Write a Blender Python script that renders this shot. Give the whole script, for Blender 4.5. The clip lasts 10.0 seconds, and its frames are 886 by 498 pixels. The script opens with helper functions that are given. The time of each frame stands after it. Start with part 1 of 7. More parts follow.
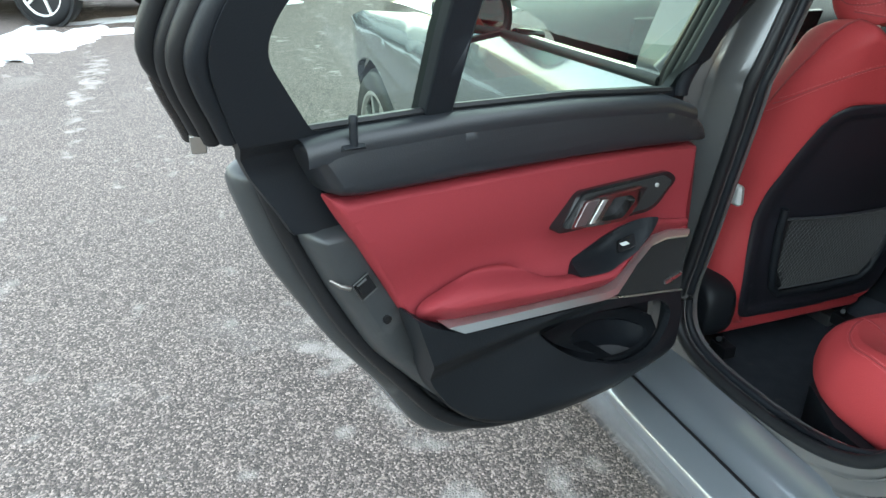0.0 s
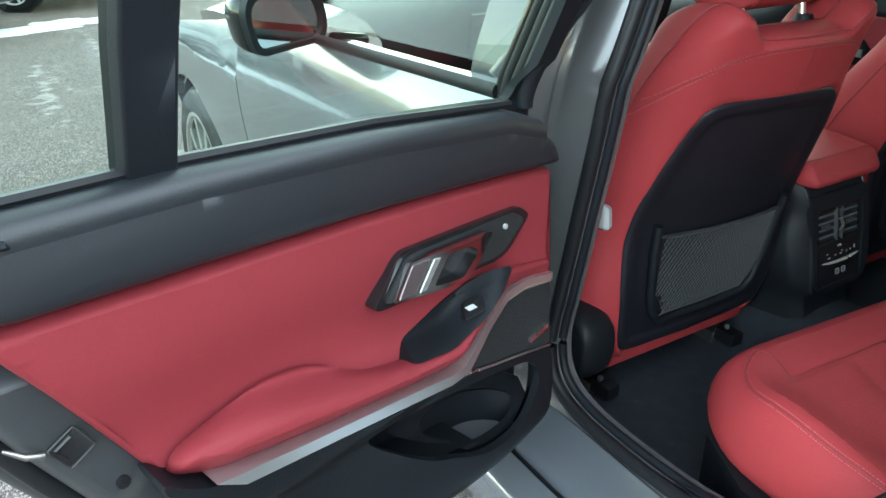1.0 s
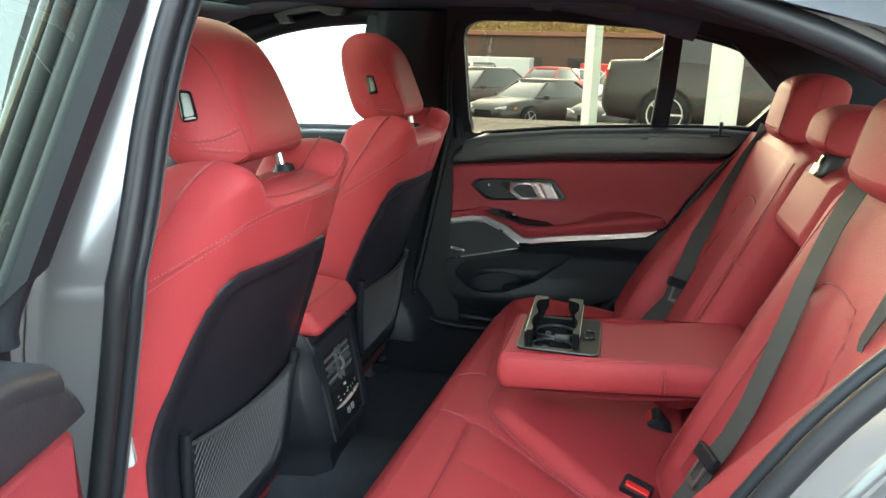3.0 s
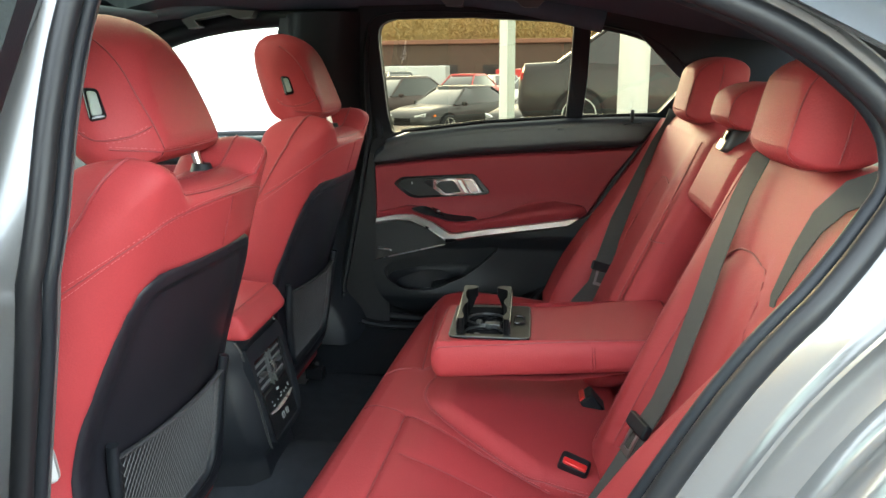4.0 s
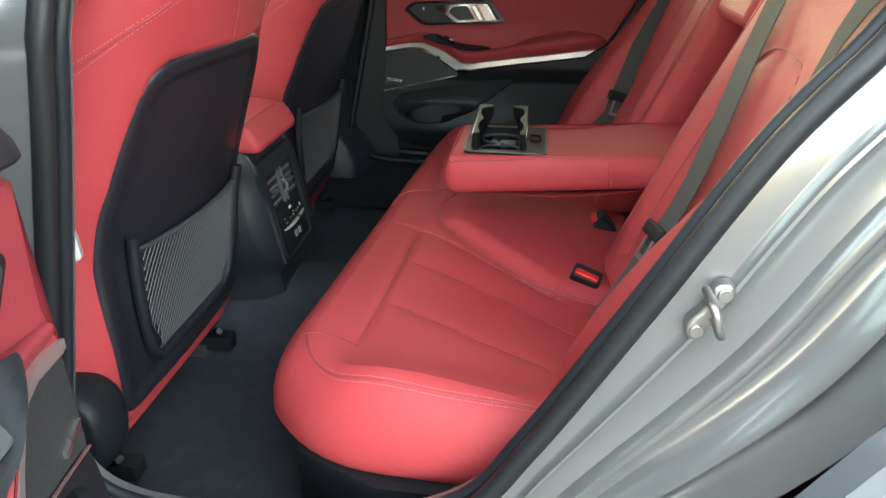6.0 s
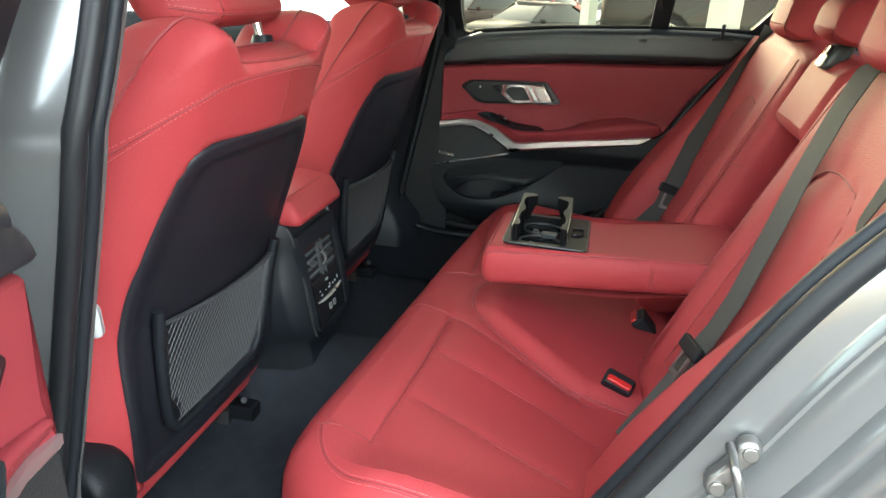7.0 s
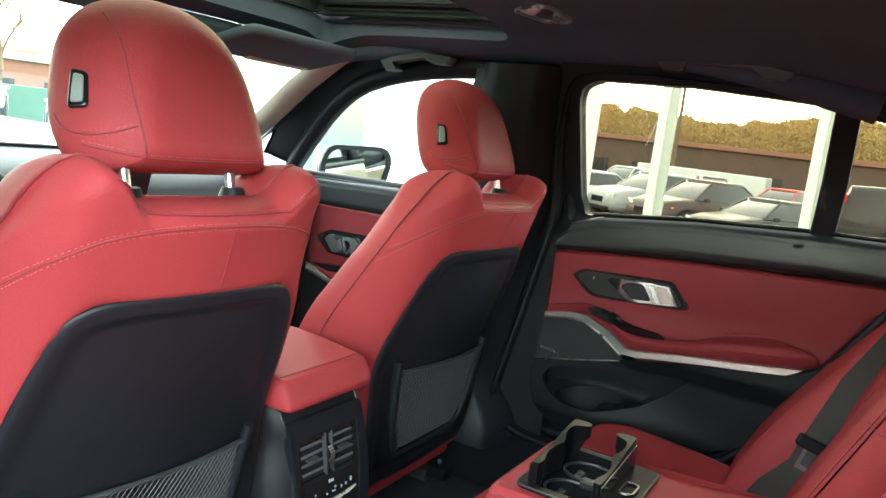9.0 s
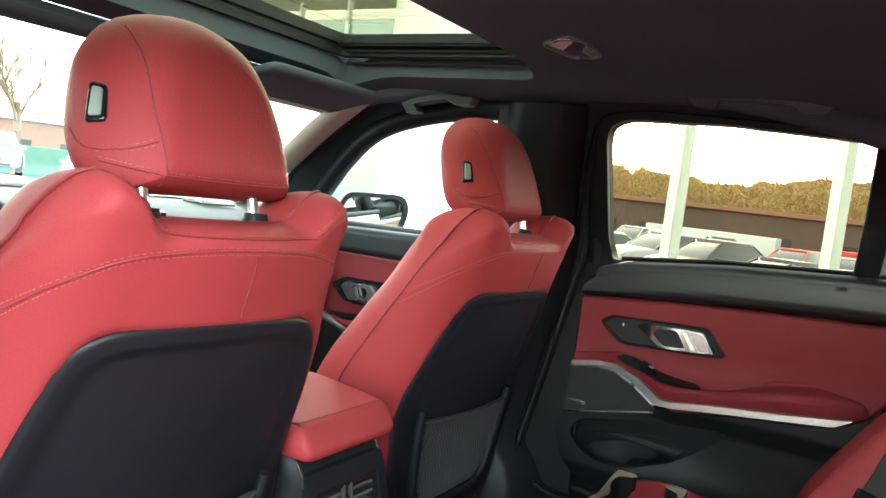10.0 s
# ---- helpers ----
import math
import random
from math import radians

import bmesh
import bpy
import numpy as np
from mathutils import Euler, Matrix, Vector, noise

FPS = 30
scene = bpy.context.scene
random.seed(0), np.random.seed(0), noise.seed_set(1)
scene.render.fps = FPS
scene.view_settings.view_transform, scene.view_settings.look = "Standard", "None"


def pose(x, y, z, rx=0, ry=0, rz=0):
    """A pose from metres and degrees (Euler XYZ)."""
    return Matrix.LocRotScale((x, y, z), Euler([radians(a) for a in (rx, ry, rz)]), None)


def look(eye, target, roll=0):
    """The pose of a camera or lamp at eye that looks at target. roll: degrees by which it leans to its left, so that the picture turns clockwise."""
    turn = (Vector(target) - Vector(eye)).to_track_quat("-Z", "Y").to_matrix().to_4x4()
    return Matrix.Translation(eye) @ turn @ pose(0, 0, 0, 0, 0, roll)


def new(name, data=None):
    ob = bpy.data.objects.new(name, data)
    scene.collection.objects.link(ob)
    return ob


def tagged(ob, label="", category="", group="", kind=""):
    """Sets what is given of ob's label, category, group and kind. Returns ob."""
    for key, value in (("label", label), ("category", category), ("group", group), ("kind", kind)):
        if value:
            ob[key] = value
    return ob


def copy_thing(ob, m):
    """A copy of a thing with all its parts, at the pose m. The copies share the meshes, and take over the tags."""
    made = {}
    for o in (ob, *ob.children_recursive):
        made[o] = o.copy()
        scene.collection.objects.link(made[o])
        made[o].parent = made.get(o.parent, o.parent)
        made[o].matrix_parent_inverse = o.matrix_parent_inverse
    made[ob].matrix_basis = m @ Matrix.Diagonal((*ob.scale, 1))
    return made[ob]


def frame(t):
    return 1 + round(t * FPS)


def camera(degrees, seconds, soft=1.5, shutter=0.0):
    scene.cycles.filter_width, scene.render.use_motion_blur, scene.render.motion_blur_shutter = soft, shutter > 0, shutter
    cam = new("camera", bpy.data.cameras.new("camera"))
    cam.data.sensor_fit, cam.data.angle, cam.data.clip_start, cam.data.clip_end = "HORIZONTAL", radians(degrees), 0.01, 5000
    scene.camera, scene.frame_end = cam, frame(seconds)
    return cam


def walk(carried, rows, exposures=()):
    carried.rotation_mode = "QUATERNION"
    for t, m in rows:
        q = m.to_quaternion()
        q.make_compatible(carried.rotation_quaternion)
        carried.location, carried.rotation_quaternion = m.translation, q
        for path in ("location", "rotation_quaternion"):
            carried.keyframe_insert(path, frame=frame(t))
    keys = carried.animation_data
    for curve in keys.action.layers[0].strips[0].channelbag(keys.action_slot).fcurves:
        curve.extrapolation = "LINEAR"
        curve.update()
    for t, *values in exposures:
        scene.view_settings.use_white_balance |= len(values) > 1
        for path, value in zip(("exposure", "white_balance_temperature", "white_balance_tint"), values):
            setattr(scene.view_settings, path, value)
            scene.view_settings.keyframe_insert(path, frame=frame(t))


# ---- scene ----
cam = camera(61.8, 10.0)
PATH = [
    (0, (-1.633, -1.016, 1.226), (-1.005, 0.678, 0.369), 0.3),
    (0.5, (-1.555, -0.909, 1.199), (-0.81, 0.744, 0.355), -0.3),
    (1, (-1.422, -0.782, 1.181), (-0.508, 0.779, 0.328), -1.0),
    (1.5, (-1.343, -0.673, 1.171), (-0.068, 0.618, 0.331), 0.2),
    (2, (-1.306, -0.548, 1.181), (0.279, 0.386, 0.398), 1.6),
    (2.5, (-1.308, -0.505, 1.18), (0.474, 0.126, 0.527), 1.9),
    (3, (-1.314, -0.489, 1.174), (0.571, -0.064, 0.66), 1.4),
    (3.2, (-1.314, -0.487, 1.169), (0.593, -0.121, 0.69), 1.0),
    (4.3, (-1.328, -0.494, 1.128), (0.592, -0.302, 0.602), -0.6),
    (4.5, (-1.33, -0.491, 1.113), (0.576, -0.308, 0.535), -0.5),
    (5, (-1.332, -0.482, 1.072), (0.526, -0.298, 0.355), -0.4),
    (5.2, (-1.336, -0.479, 1.059), (0.499, -0.289, 0.287), -0.6),
    (6.3, (-1.339, -0.469, 1.051), (0.468, -0.225, 0.229), 0.9),
    (6.5, (-1.324, -0.473, 1.067), (0.493, -0.204, 0.275), 1.5),
    (7, (-1.291, -0.494, 1.1), (0.545, -0.116, 0.403), 3.2),
    (7.5, (-1.204, -0.561, 1.122), (0.618, -0.006, 0.511), 4.9),
    (8, (-1.045, -0.666, 1.116), (0.745, 0.057, 0.591), 6.2),
    (8.5, (-0.972, -0.7, 1.104), (0.78, 0.157, 0.662), 6.9),
    (9, (-0.934, -0.683, 1.099), (0.785, 0.294, 0.798), 7.1),
    (9.5, (-0.923, -0.673, 1.072), (0.786, 0.347, 0.871), 7.2),
    (10, (-0.899, -0.631, 1.052), (0.814, 0.39, 0.909), 7.1),
]
walk(cam, [(t, look(eye, target, roll)) for t, eye, target, roll in PATH], [(0, 4.55, 6650, 2), (1, 4.84, 6400, 2), (2, 5.60, 6550, 4), (3, 5.80, 6750, 5), (5, 5.70, 7100, 6), (6.5, 5.82, 7050, 6), (8, 5.88, 6950, 5), (10, 5.92, 6900, 4)])

# ---- light ----
world = bpy.data.worlds.new("sky")
scene.world = world
world.use_nodes = True
wn, wl = world.node_tree.nodes, world.node_tree.links
wn.clear()
SUN_EL, SUN_AZ = 9.0, 71.0
sky = wn.new("ShaderNodeTexSky")
sky.sky_type, sky.sun_disc = "NISHITA", False
sky.sun_elevation, sky.sun_rotation = radians(SUN_EL), radians(SUN_AZ)
sky.air_density, sky.dust_density, sky.ozone_density = 1.0, 0.7, 1.0
bg = wn.new("ShaderNodeBackground")
bg.inputs["Strength"].default_value = 0.15
wo = wn.new("ShaderNodeOutputWorld")
pale = wn.new("ShaderNodeHueSaturation")
pale.inputs["Saturation"].default_value = 0.70
wl.new(sky.outputs[0], pale.inputs["Color"])
veil = wn.new("ShaderNodeMix")
veil.data_type = "RGBA"
veil.inputs["Factor"].default_value = 0.45
veil.inputs["B"].default_value = (1.12, 1.14, 1.16, 1)
wl.new(pale.outputs[0], veil.inputs["A"])
wl.new(veil.outputs["Result"], bg.inputs["Color"])
wl.new(bg.outputs[0], wo.inputs["Surface"])
sun = new("sun", bpy.data.lights.new("sun", "SUN"))
sun.data.energy, sun.data.angle, sun.data.color = 0.03, radians(20), (1.0, 0.86, 0.68)
az, el = radians(SUN_AZ), radians(SUN_EL)
sun_way = Vector((math.sin(az) * math.cos(el), math.cos(az) * math.cos(el), math.sin(el)))
sun.matrix_world = look(sun_way * 50, (0, 0, 0))

# ---- materials ----
def material(name, colour, rough=0.5, metal=0.0, vary=0.12, scale=8.0, fine=300.0, bump=0.15, depth=0.002, coat=0.0,
             spec=0.5, kind="noise", stain=None, stain_at=(0.55, 0.7), stain_scale=2.0, sheen=0.0):
    """A procedural surface: a base colour varied at two scales, and a fine relief."""
    m = bpy.data.materials.new(name)
    m.use_nodes = True
    n, l = m.node_tree.nodes, m.node_tree.links
    p = n["Principled BSDF"]
    co = n.new("ShaderNodeTexCoord")
    broad = n.new("ShaderNodeTexNoise")
    broad.inputs["Scale"].default_value, broad.inputs["Detail"].default_value = scale, 4
    l.new(co.outputs["Object"], broad.inputs["Vector"])
    if kind == "voronoi":
        grain = n.new("ShaderNodeTexVoronoi")
        height = grain.outputs["Distance"]
    else:
        grain = n.new("ShaderNodeTexNoise")
        grain.inputs["Detail"].default_value = 3
        height = grain.outputs["Fac"]
    grain.inputs["Scale"].default_value = fine
    l.new(co.outputs["Object"], grain.inputs["Vector"])
    mix = n.new("ShaderNodeMix")
    mix.data_type = "RGBA"
    lo = [max(0, c * (1 - vary)) for c in colour]
    hi = [min(1, c * (1 + vary)) for c in colour]
    mix.inputs["A"].default_value, mix.inputs["B"].default_value = (*lo, 1), (*hi, 1)
    fac = n.new("ShaderNodeMath")
    fac.operation = "MULTIPLY_ADD"
    fac.inputs[1].default_value, fac.inputs[2].default_value = 0.35, 0.0
    l.new(height, fac.inputs[0])
    add = n.new("ShaderNodeMath")
    add.use_clamp = True
    add.inputs[1].default_value = 0.0
    l.new(broad.outputs["Fac"], add.inputs[0])
    l.new(fac.outputs[0], add.inputs[1])
    l.new(add.outputs[0], mix.inputs["Factor"])
    colour_out = mix.outputs["Result"]
    if stain:
        spots = n.new("ShaderNodeTexNoise")
        spots.inputs["Scale"].default_value, spots.inputs["Detail"].default_value = stain_scale, 6
        l.new(co.outputs["Object"], spots.inputs["Vector"])
        ramp = n.new("ShaderNodeMapRange")
        ramp.inputs["From Min"].default_value, ramp.inputs["From Max"].default_value = stain_at
        l.new(spots.outputs["Fac"], ramp.inputs["Value"])
        over = n.new("ShaderNodeMix")
        over.data_type = "RGBA"
        over.inputs["B"].default_value = (*stain, 1)
        l.new(ramp.outputs[0], over.inputs["Factor"])
        l.new(colour_out, over.inputs["A"])
        colour_out = over.outputs["Result"]
    l.new(colour_out, p.inputs["Base Color"])
    rr = n.new("ShaderNodeMapRange")
    rr.inputs["To Min"].default_value, rr.inputs["To Max"].default_value = rough * 0.85, min(1, rough * 1.15)
    l.new(broad.outputs["Fac"], rr.inputs["Value"])
    l.new(rr.outputs[0], p.inputs["Roughness"])
    p.inputs["Metallic"].default_value = metal
    p.inputs["Specular IOR Level"].default_value = spec
    p.inputs["Coat Weight"].default_value, p.inputs["Coat Roughness"].default_value = coat, 0.06
    p.inputs["Sheen Weight"].default_value = sheen
    if bump:
        b = n.new("ShaderNodeBump")
        b.inputs["Strength"].default_value, b.inputs["Distance"].default_value = bump, depth
        l.new(height, b.inputs["Height"])
        l.new(b.outputs[0], p.inputs["Normal"])
    return m


def glass(name, tint, rough=0.0):
    """Thin pane glass: tinted see-through with a clear reflection."""
    m = bpy.data.materials.new(name)
    m.use_nodes = True
    n, l = m.node_tree.nodes, m.node_tree.links
    n.clear()
    t = n.new("ShaderNodeBsdfTransparent")
    t.inputs["Color"].default_value = (*tint, 1)
    g = n.new("ShaderNodeBsdfGlossy")
    g.inputs["Roughness"].default_value = rough
    w = n.new("ShaderNodeLayerWeight")
    w.inputs["Blend"].default_value = 0.5
    e = n.new("ShaderNodeMath")
    e.operation = "POWER"
    e.inputs[1].default_value = 5.0
    l.new(w.outputs["Facing"], e.inputs[0])
    f = n.new("ShaderNodeMath")
    f.operation = "MULTIPLY_ADD"
    f.inputs[1].default_value, f.inputs[2].default_value = 0.93, 0.07
    l.new(e.outputs[0], f.inputs[0])
    mx = n.new("ShaderNodeMixShader")
    o = n.new("ShaderNodeOutputMaterial")
    l.new(f.outputs[0], mx.inputs[0])
    l.new(t.outputs[0], mx.inputs[1])
    l.new(g.outputs[0], mx.inputs[2])
    l.new(mx.outputs[0], o.inputs["Surface"])
    return m


RED = material("red_leather", (0.285, 0.0330, 0.038), 0.55, vary=0.12, scale=5, fine=420, bump=0.30, depth=0.0008, kind="voronoi", spec=0.15)
# Leather red darkened: the shade in the sewn grooves is in this colour.
SEAM_SHADED = material("red_seam_shaded", (0.20, 0.020, 0.025), 0.6, vary=0.1, fine=600, bump=0.1)
RED_VINYL = material("red_door_vinyl", (0.180, 0.0225, 0.029), 0.62, vary=0.10, scale=4, fine=420, bump=0.2, depth=0.0006, kind="voronoi", spec=0.16)
THREAD = material("red_thread", (0.40, 0.090, 0.098), 0.7, fine=900, bump=0.1)
BLACK = material("black_soft_plastic", (0.0075, 0.0090, 0.0118), 0.50, vary=0.2, scale=6, fine=500, bump=0.2, depth=0.0005, kind="voronoi", spec=0.22)
BLACK_HARD = material("black_grained_plastic", (0.0072, 0.0084, 0.0102), 0.42, vary=0.2, scale=8, fine=380, bump=0.25, depth=0.0006, kind="voronoi", spec=0.15)
GLOSS = material("black_gloss", (0.010, 0.010, 0.011), 0.12, vary=0.1, bump=0.0)
SEATBACK = material("black_seat_back_plastic", (0.0105, 0.0104, 0.0138), 0.40, vary=0.15, fine=480, bump=0.2, depth=0.0005, kind="voronoi", spec=0.22)
RUBBER = material("black_rubber", (0.0085, 0.0090, 0.0105), 0.47, vary=0.2, fine=200, bump=0.1, spec=0.25)
CARPET = material("black_carpet", (0.026, 0.029, 0.035), 0.95, vary=0.45, scale=30, fine=700, bump=0.8, depth=0.003, spec=0.1, stain=(0.05, 0.05, 0.05), stain_at=(0.68, 0.76), stain_scale=40)
LINER = material("black_headliner_cloth", (0.070, 0.084, 0.108), 0.95, vary=0.15, fine=900, bump=0.3, depth=0.0006, spec=0.15)
PAINT = material("grey_metallic_paint", (0.19, 0.21, 0.235), 0.20, metal=0.6, vary=0.06, scale=3, fine=1800, bump=0.02, coat=1.0)
# Same car paint as PAINT, with the jambs' shade put into it.
JAMB = material("grey_paint_shaded", (0.092, 0.093, 0.094), 0.20, metal=0.25, vary=0.12, scale=4, fine=1500, bump=0.02, coat=0.5, stain=(0.10, 0.102, 0.10), stain_at=(0.60, 0.8), stain_scale=7)
# Black trim copy, base lifted for window light falling on the upper trim.
TRIM_WINDOW_LIT = material("black_trim_window_lit", (0.0100, 0.0114, 0.0145), 0.42, vary=0.15, scale=6, fine=520, bump=0.2, depth=0.0005, kind="voronoi", spec=0.50)
SATIN = material("dark_satin_plastic", (0.026, 0.027, 0.027), 0.30, vary=0.1, fine=500, bump=0.05, spec=0.35)
DOORSKIN = material("dusty_dark_grey_inner_door", (0.036, 0.039, 0.042), 0.42, metal=0.3, vary=0.2, scale=5, fine=300, bump=0.1, stain=(0.15, 0.15, 0.15), stain_at=(0.60, 0.85), stain_scale=9)
DARK_CHROME = material("dark_satin_chrome", (0.42, 0.41, 0.41), 0.20, metal=1.0, vary=0.15, scale=14, bump=0.0)
CHROME = material("satin_chrome", (0.80, 0.80, 0.80), 0.28, metal=1.0, vary=0.12, scale=12, bump=0.0)
ALU = material("brushed_aluminium", (0.60, 0.61, 0.60), 0.30, metal=0.9, vary=0.08, fine=600, bump=0.05)
ROSY = material("brushed_dark_aluminium", (0.26, 0.215, 0.22), 0.34, metal=0.9, vary=0.1, fine=600, bump=0.08)
STEEL = material("plated_steel", (0.26, 0.25, 0.24), 0.3, metal=0.9, vary=0.2, scale=40, bump=0.05)
SPEAKER = material("dark_grey_speaker_grille", (0.020, 0.021, 0.022), 0.55, vary=0.2, scale=8, fine=520, bump=0.7, depth=0.001, kind="voronoi", spec=0.15)
NETTING = material("grey_net_cord", (0.038, 0.038, 0.041), 0.45, vary=0.15, fine=700, bump=0.2, spec=0.3)
BELT = material("dark_grey_belt_webbing", (0.046, 0.046, 0.043), 0.7, vary=0.15, scale=8, fine=700, bump=0.5, depth=0.0006, spec=0.2)
BEIGE = material("light_grey_pillar_cloth", (0.42, 0.38, 0.32), 0.9, vary=0.08, fine=900, bump=0.2, spec=0.2)
BUCKLE_RED = material("red_buckle_button", (0.50, 0.015, 0.015), 0.35, vary=0.05, bump=0.0)
# Mirror dimmed and greened to imitate the dark car side it would reflect.
MIRROR = material("mirror_glass", (0.50, 0.56, 0.55), 0.02, metal=1.0, vary=0.0, bump=0.0)
# Right and rear glass tinted far deeper than the left, holding down outdoor light.
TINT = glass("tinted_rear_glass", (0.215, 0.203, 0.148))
ROOF_GLASS = glass("tinted_roof_glass", (0.27, 0.28, 0.19))
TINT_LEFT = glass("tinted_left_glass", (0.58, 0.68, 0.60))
CLEAR = glass("clear_green_glass", (0.60, 0.66, 0.60))
BUTTON = material("grey_green_button", (0.22, 0.25, 0.22), 0.4, vary=0.08, fine=500, bump=0.1)
MAT_GREY = material("grey_rubber_mat", (0.05, 0.05, 0.054), 0.75, vary=0.15, fine=600, bump=0.3)
# Pale pink base stands in for the bright reflection in the lens.
LENS_REFLECTION = material("lamp_lens", (0.80, 0.70, 0.66), 0.35, vary=0.1, bump=0.0)
PALE = material("pale_grey_plastic", (0.36, 0.37, 0.37), 0.5, vary=0.05, bump=0.0)
SLAT = material("grey_vent_slat_plastic", (0.085, 0.088, 0.092), 0.38, vary=0.1, fine=500, bump=0.05)
HANDLE = material("dark_grey_handle_plastic", (0.040, 0.042, 0.043), 0.4, vary=0.1, fine=500, bump=0.05)
INK = material("black_satin_tray", (0.0045, 0.0046, 0.0052), 0.32, vary=0.1, fine=500, bump=0.03, spec=0.08)

# ---- mesh tools ----
WORLD = {}


def thing(name, at, label, category, group="", kind=""):
    e = new(name)
    e.empty_display_size = 0.1
    e.matrix_basis = Matrix.Translation(at)
    WORLD[e] = e.matrix_basis.copy()
    return tagged(e, label, category, group, kind)


def part(name, bm, mat, parent=None, label="", bevel=0.0, smooth=True, segments=2, angle=52):
    """Links a bmesh, given in world metres, as one mesh object under a thing or a part."""
    bmesh.ops.recalc_face_normals(bm, faces=bm.faces)
    me = bpy.data.meshes.new(name)
    bm.to_mesh(me)
    bm.free()
    ob = new(name, me)
    me.materials.append(mat)
    if parent:
        ob.parent = parent
        ob.matrix_parent_inverse = WORLD[parent].inverted()
    WORLD[ob] = Matrix()
    if smooth:
        for f in me.polygons:
            f.use_smooth = True
        me.set_sharp_from_angle(angle=radians(angle))
    if bevel:
        b = ob.modifiers.new("edge", "BEVEL")
        b.width, b.segments, b.limit_method, b.angle_limit = bevel, segments, "ANGLE", radians(38)
        b.harden_normals = smooth
    if label:
        ob["label"] = label
    return ob


def spline(pts, closed=True, per=5):
    """A smooth line through points."""
    p = [Vector(q) for q in pts]
    k, out = len(p), []
    for i in range(k if closed else k - 1):
        if closed:
            a, b, c, d = p[i - 1], p[i], p[(i + 1) % k], p[(i + 2) % k]
        else:
            a, b, c, d = p[max(i - 1, 0)], p[i], p[i + 1], p[min(i + 2, k - 1)]
        for j in range(per):
            t = j / per
            out.append(0.5 * ((2 * b) + (c - a) * t + (2 * a - 5 * b + 4 * c - d) * t * t + (3 * b - a - 3 * c + d) * t ** 3))
    if not closed:
        out.append(p[-1])
    return out


def rounded(pts, r, per=4):
    """A polygon with its corners rounded by about r."""
    p, out = [Vector(q) for q in pts], []
    for i in range(len(p)):
        a, b, c = p[i - 1], p[i], p[(i + 1) % len(p)]
        ra, rc = min(r, (a - b).length * 0.45), min(r, (c - b).length * 0.45)
        s, e = b + (a - b).normalized() * ra, b + (c - b).normalized() * rc
        for j in range(per + 1):
            t = j / per
            out.append(s * (1 - t) ** 2 + b * 2 * t * (1 - t) + e * t * t)
    return out


def value(fn, a, b):
    return fn(a, b) if callable(fn) else fn


def edge_distance(pts, q):
    """Distance of the points q from the outline pts."""
    a = np.array(pts)[:, :2]
    b = np.roll(a, -1, 0)
    d = b - a
    best = np.full(len(q), 1e9)
    for i in range(len(a)):
        t = np.clip(((q - a[i]) @ d[i]) / max(d[i] @ d[i], 1e-12), 0, 1)
        best = np.minimum(best, np.hypot(*(q - a[i] - t[:, None] * d[i]).T))
    return best


def flat_fill(outline, holes=(), grid=0.04):
    """A flat bmesh over an outline in two coordinates, with holes, cut along a grid."""
    from mathutils.geometry import tessellate_polygon
    loops = [[Vector((p[0], p[1], 0)) for p in o] for o in (outline, *holes)]
    flat = [v for o in loops for v in o]
    bm = bmesh.new()
    vs = [bm.verts.new(v) for v in flat]
    for tri in tessellate_polygon(loops):
        try:
            bm.faces.new([vs[i] for i in tri])
        except ValueError:
            pass
    for k in (0, 1):
        lo, hi = min(v[k] for v in flat), max(v[k] for v in flat)
        count = int((hi - lo) / grid)
        for j in range(1, count + 1):
            co, no = [0, 0, 0], [0, 0, 0]
            co[k], no[k] = lo + (hi - lo) * j / (count + 1), 1
            bmesh.ops.bisect_plane(bm, geom=bm.verts[:] + bm.edges[:] + bm.faces[:], plane_co=co, plane_no=no, dist=1e-6)
    return bm


def plate(outline, T, front=0.0, depth=0.01, holes=(), grid=0.04):
    """A panel with holes: its face at front(a, b), walls going back by depth. T maps (a, b, n) into the world."""
    bm = flat_fill(outline, holes, grid)
    rim = [e for e in bm.edges if e.is_boundary]
    flat = {v: (v.co.x, v.co.y) for v in bm.verts}
    back = {}
    if depth:
        for e in rim:
            for v in e.verts:
                if v not in back:
                    back[v] = bm.verts.new(v.co)
        for e in rim:
            a, b = e.verts
            bm.faces.new((a, b, back[b], back[a]))
    for v, (a, b) in flat.items():
        n = value(front, a, b)
        v.co = T(a, b, n)
        if v in back:
            back[v].co = T(a, b, n - value(depth, a, b))
    return bm


def inward_rings(pts, steps):
    """Rings inside an outline at growing depths; they halt where they would meet."""
    a = np.array(pts)
    area = np.sum(a[:, 0] * np.roll(a[:, 1], -1) - np.roll(a[:, 0], -1) * a[:, 1])
    e = np.roll(a, -1, 0) - np.roll(a, 1, 0)
    inn = np.stack([-e[:, 1], e[:, 0]], 1) * (1 if area > 0 else -1)
    inn /= np.maximum(np.linalg.norm(inn, axis=1, keepdims=True), 1e-9)
    rings, q, depth = [a], a.copy(), 0.0
    halted = np.zeros(len(a), bool)
    for want in steps:
        move = (want - depth) / 3
        for _ in range(3):
            now = edge_distance(pts, q)
            trial = q + inn * move
            ahead = edge_distance(pts, trial)
            halted |= ahead < now + 0.45 * move
            q = np.where(halted[:, None], q, trial)
            soft = (np.roll(inn, 1, 0) + 2 * inn + np.roll(inn, -1, 0))
            inn = soft / np.maximum(np.linalg.norm(soft, axis=1, keepdims=True), 1e-9)
        depth = want
        rings.append(q.copy())
    return rings


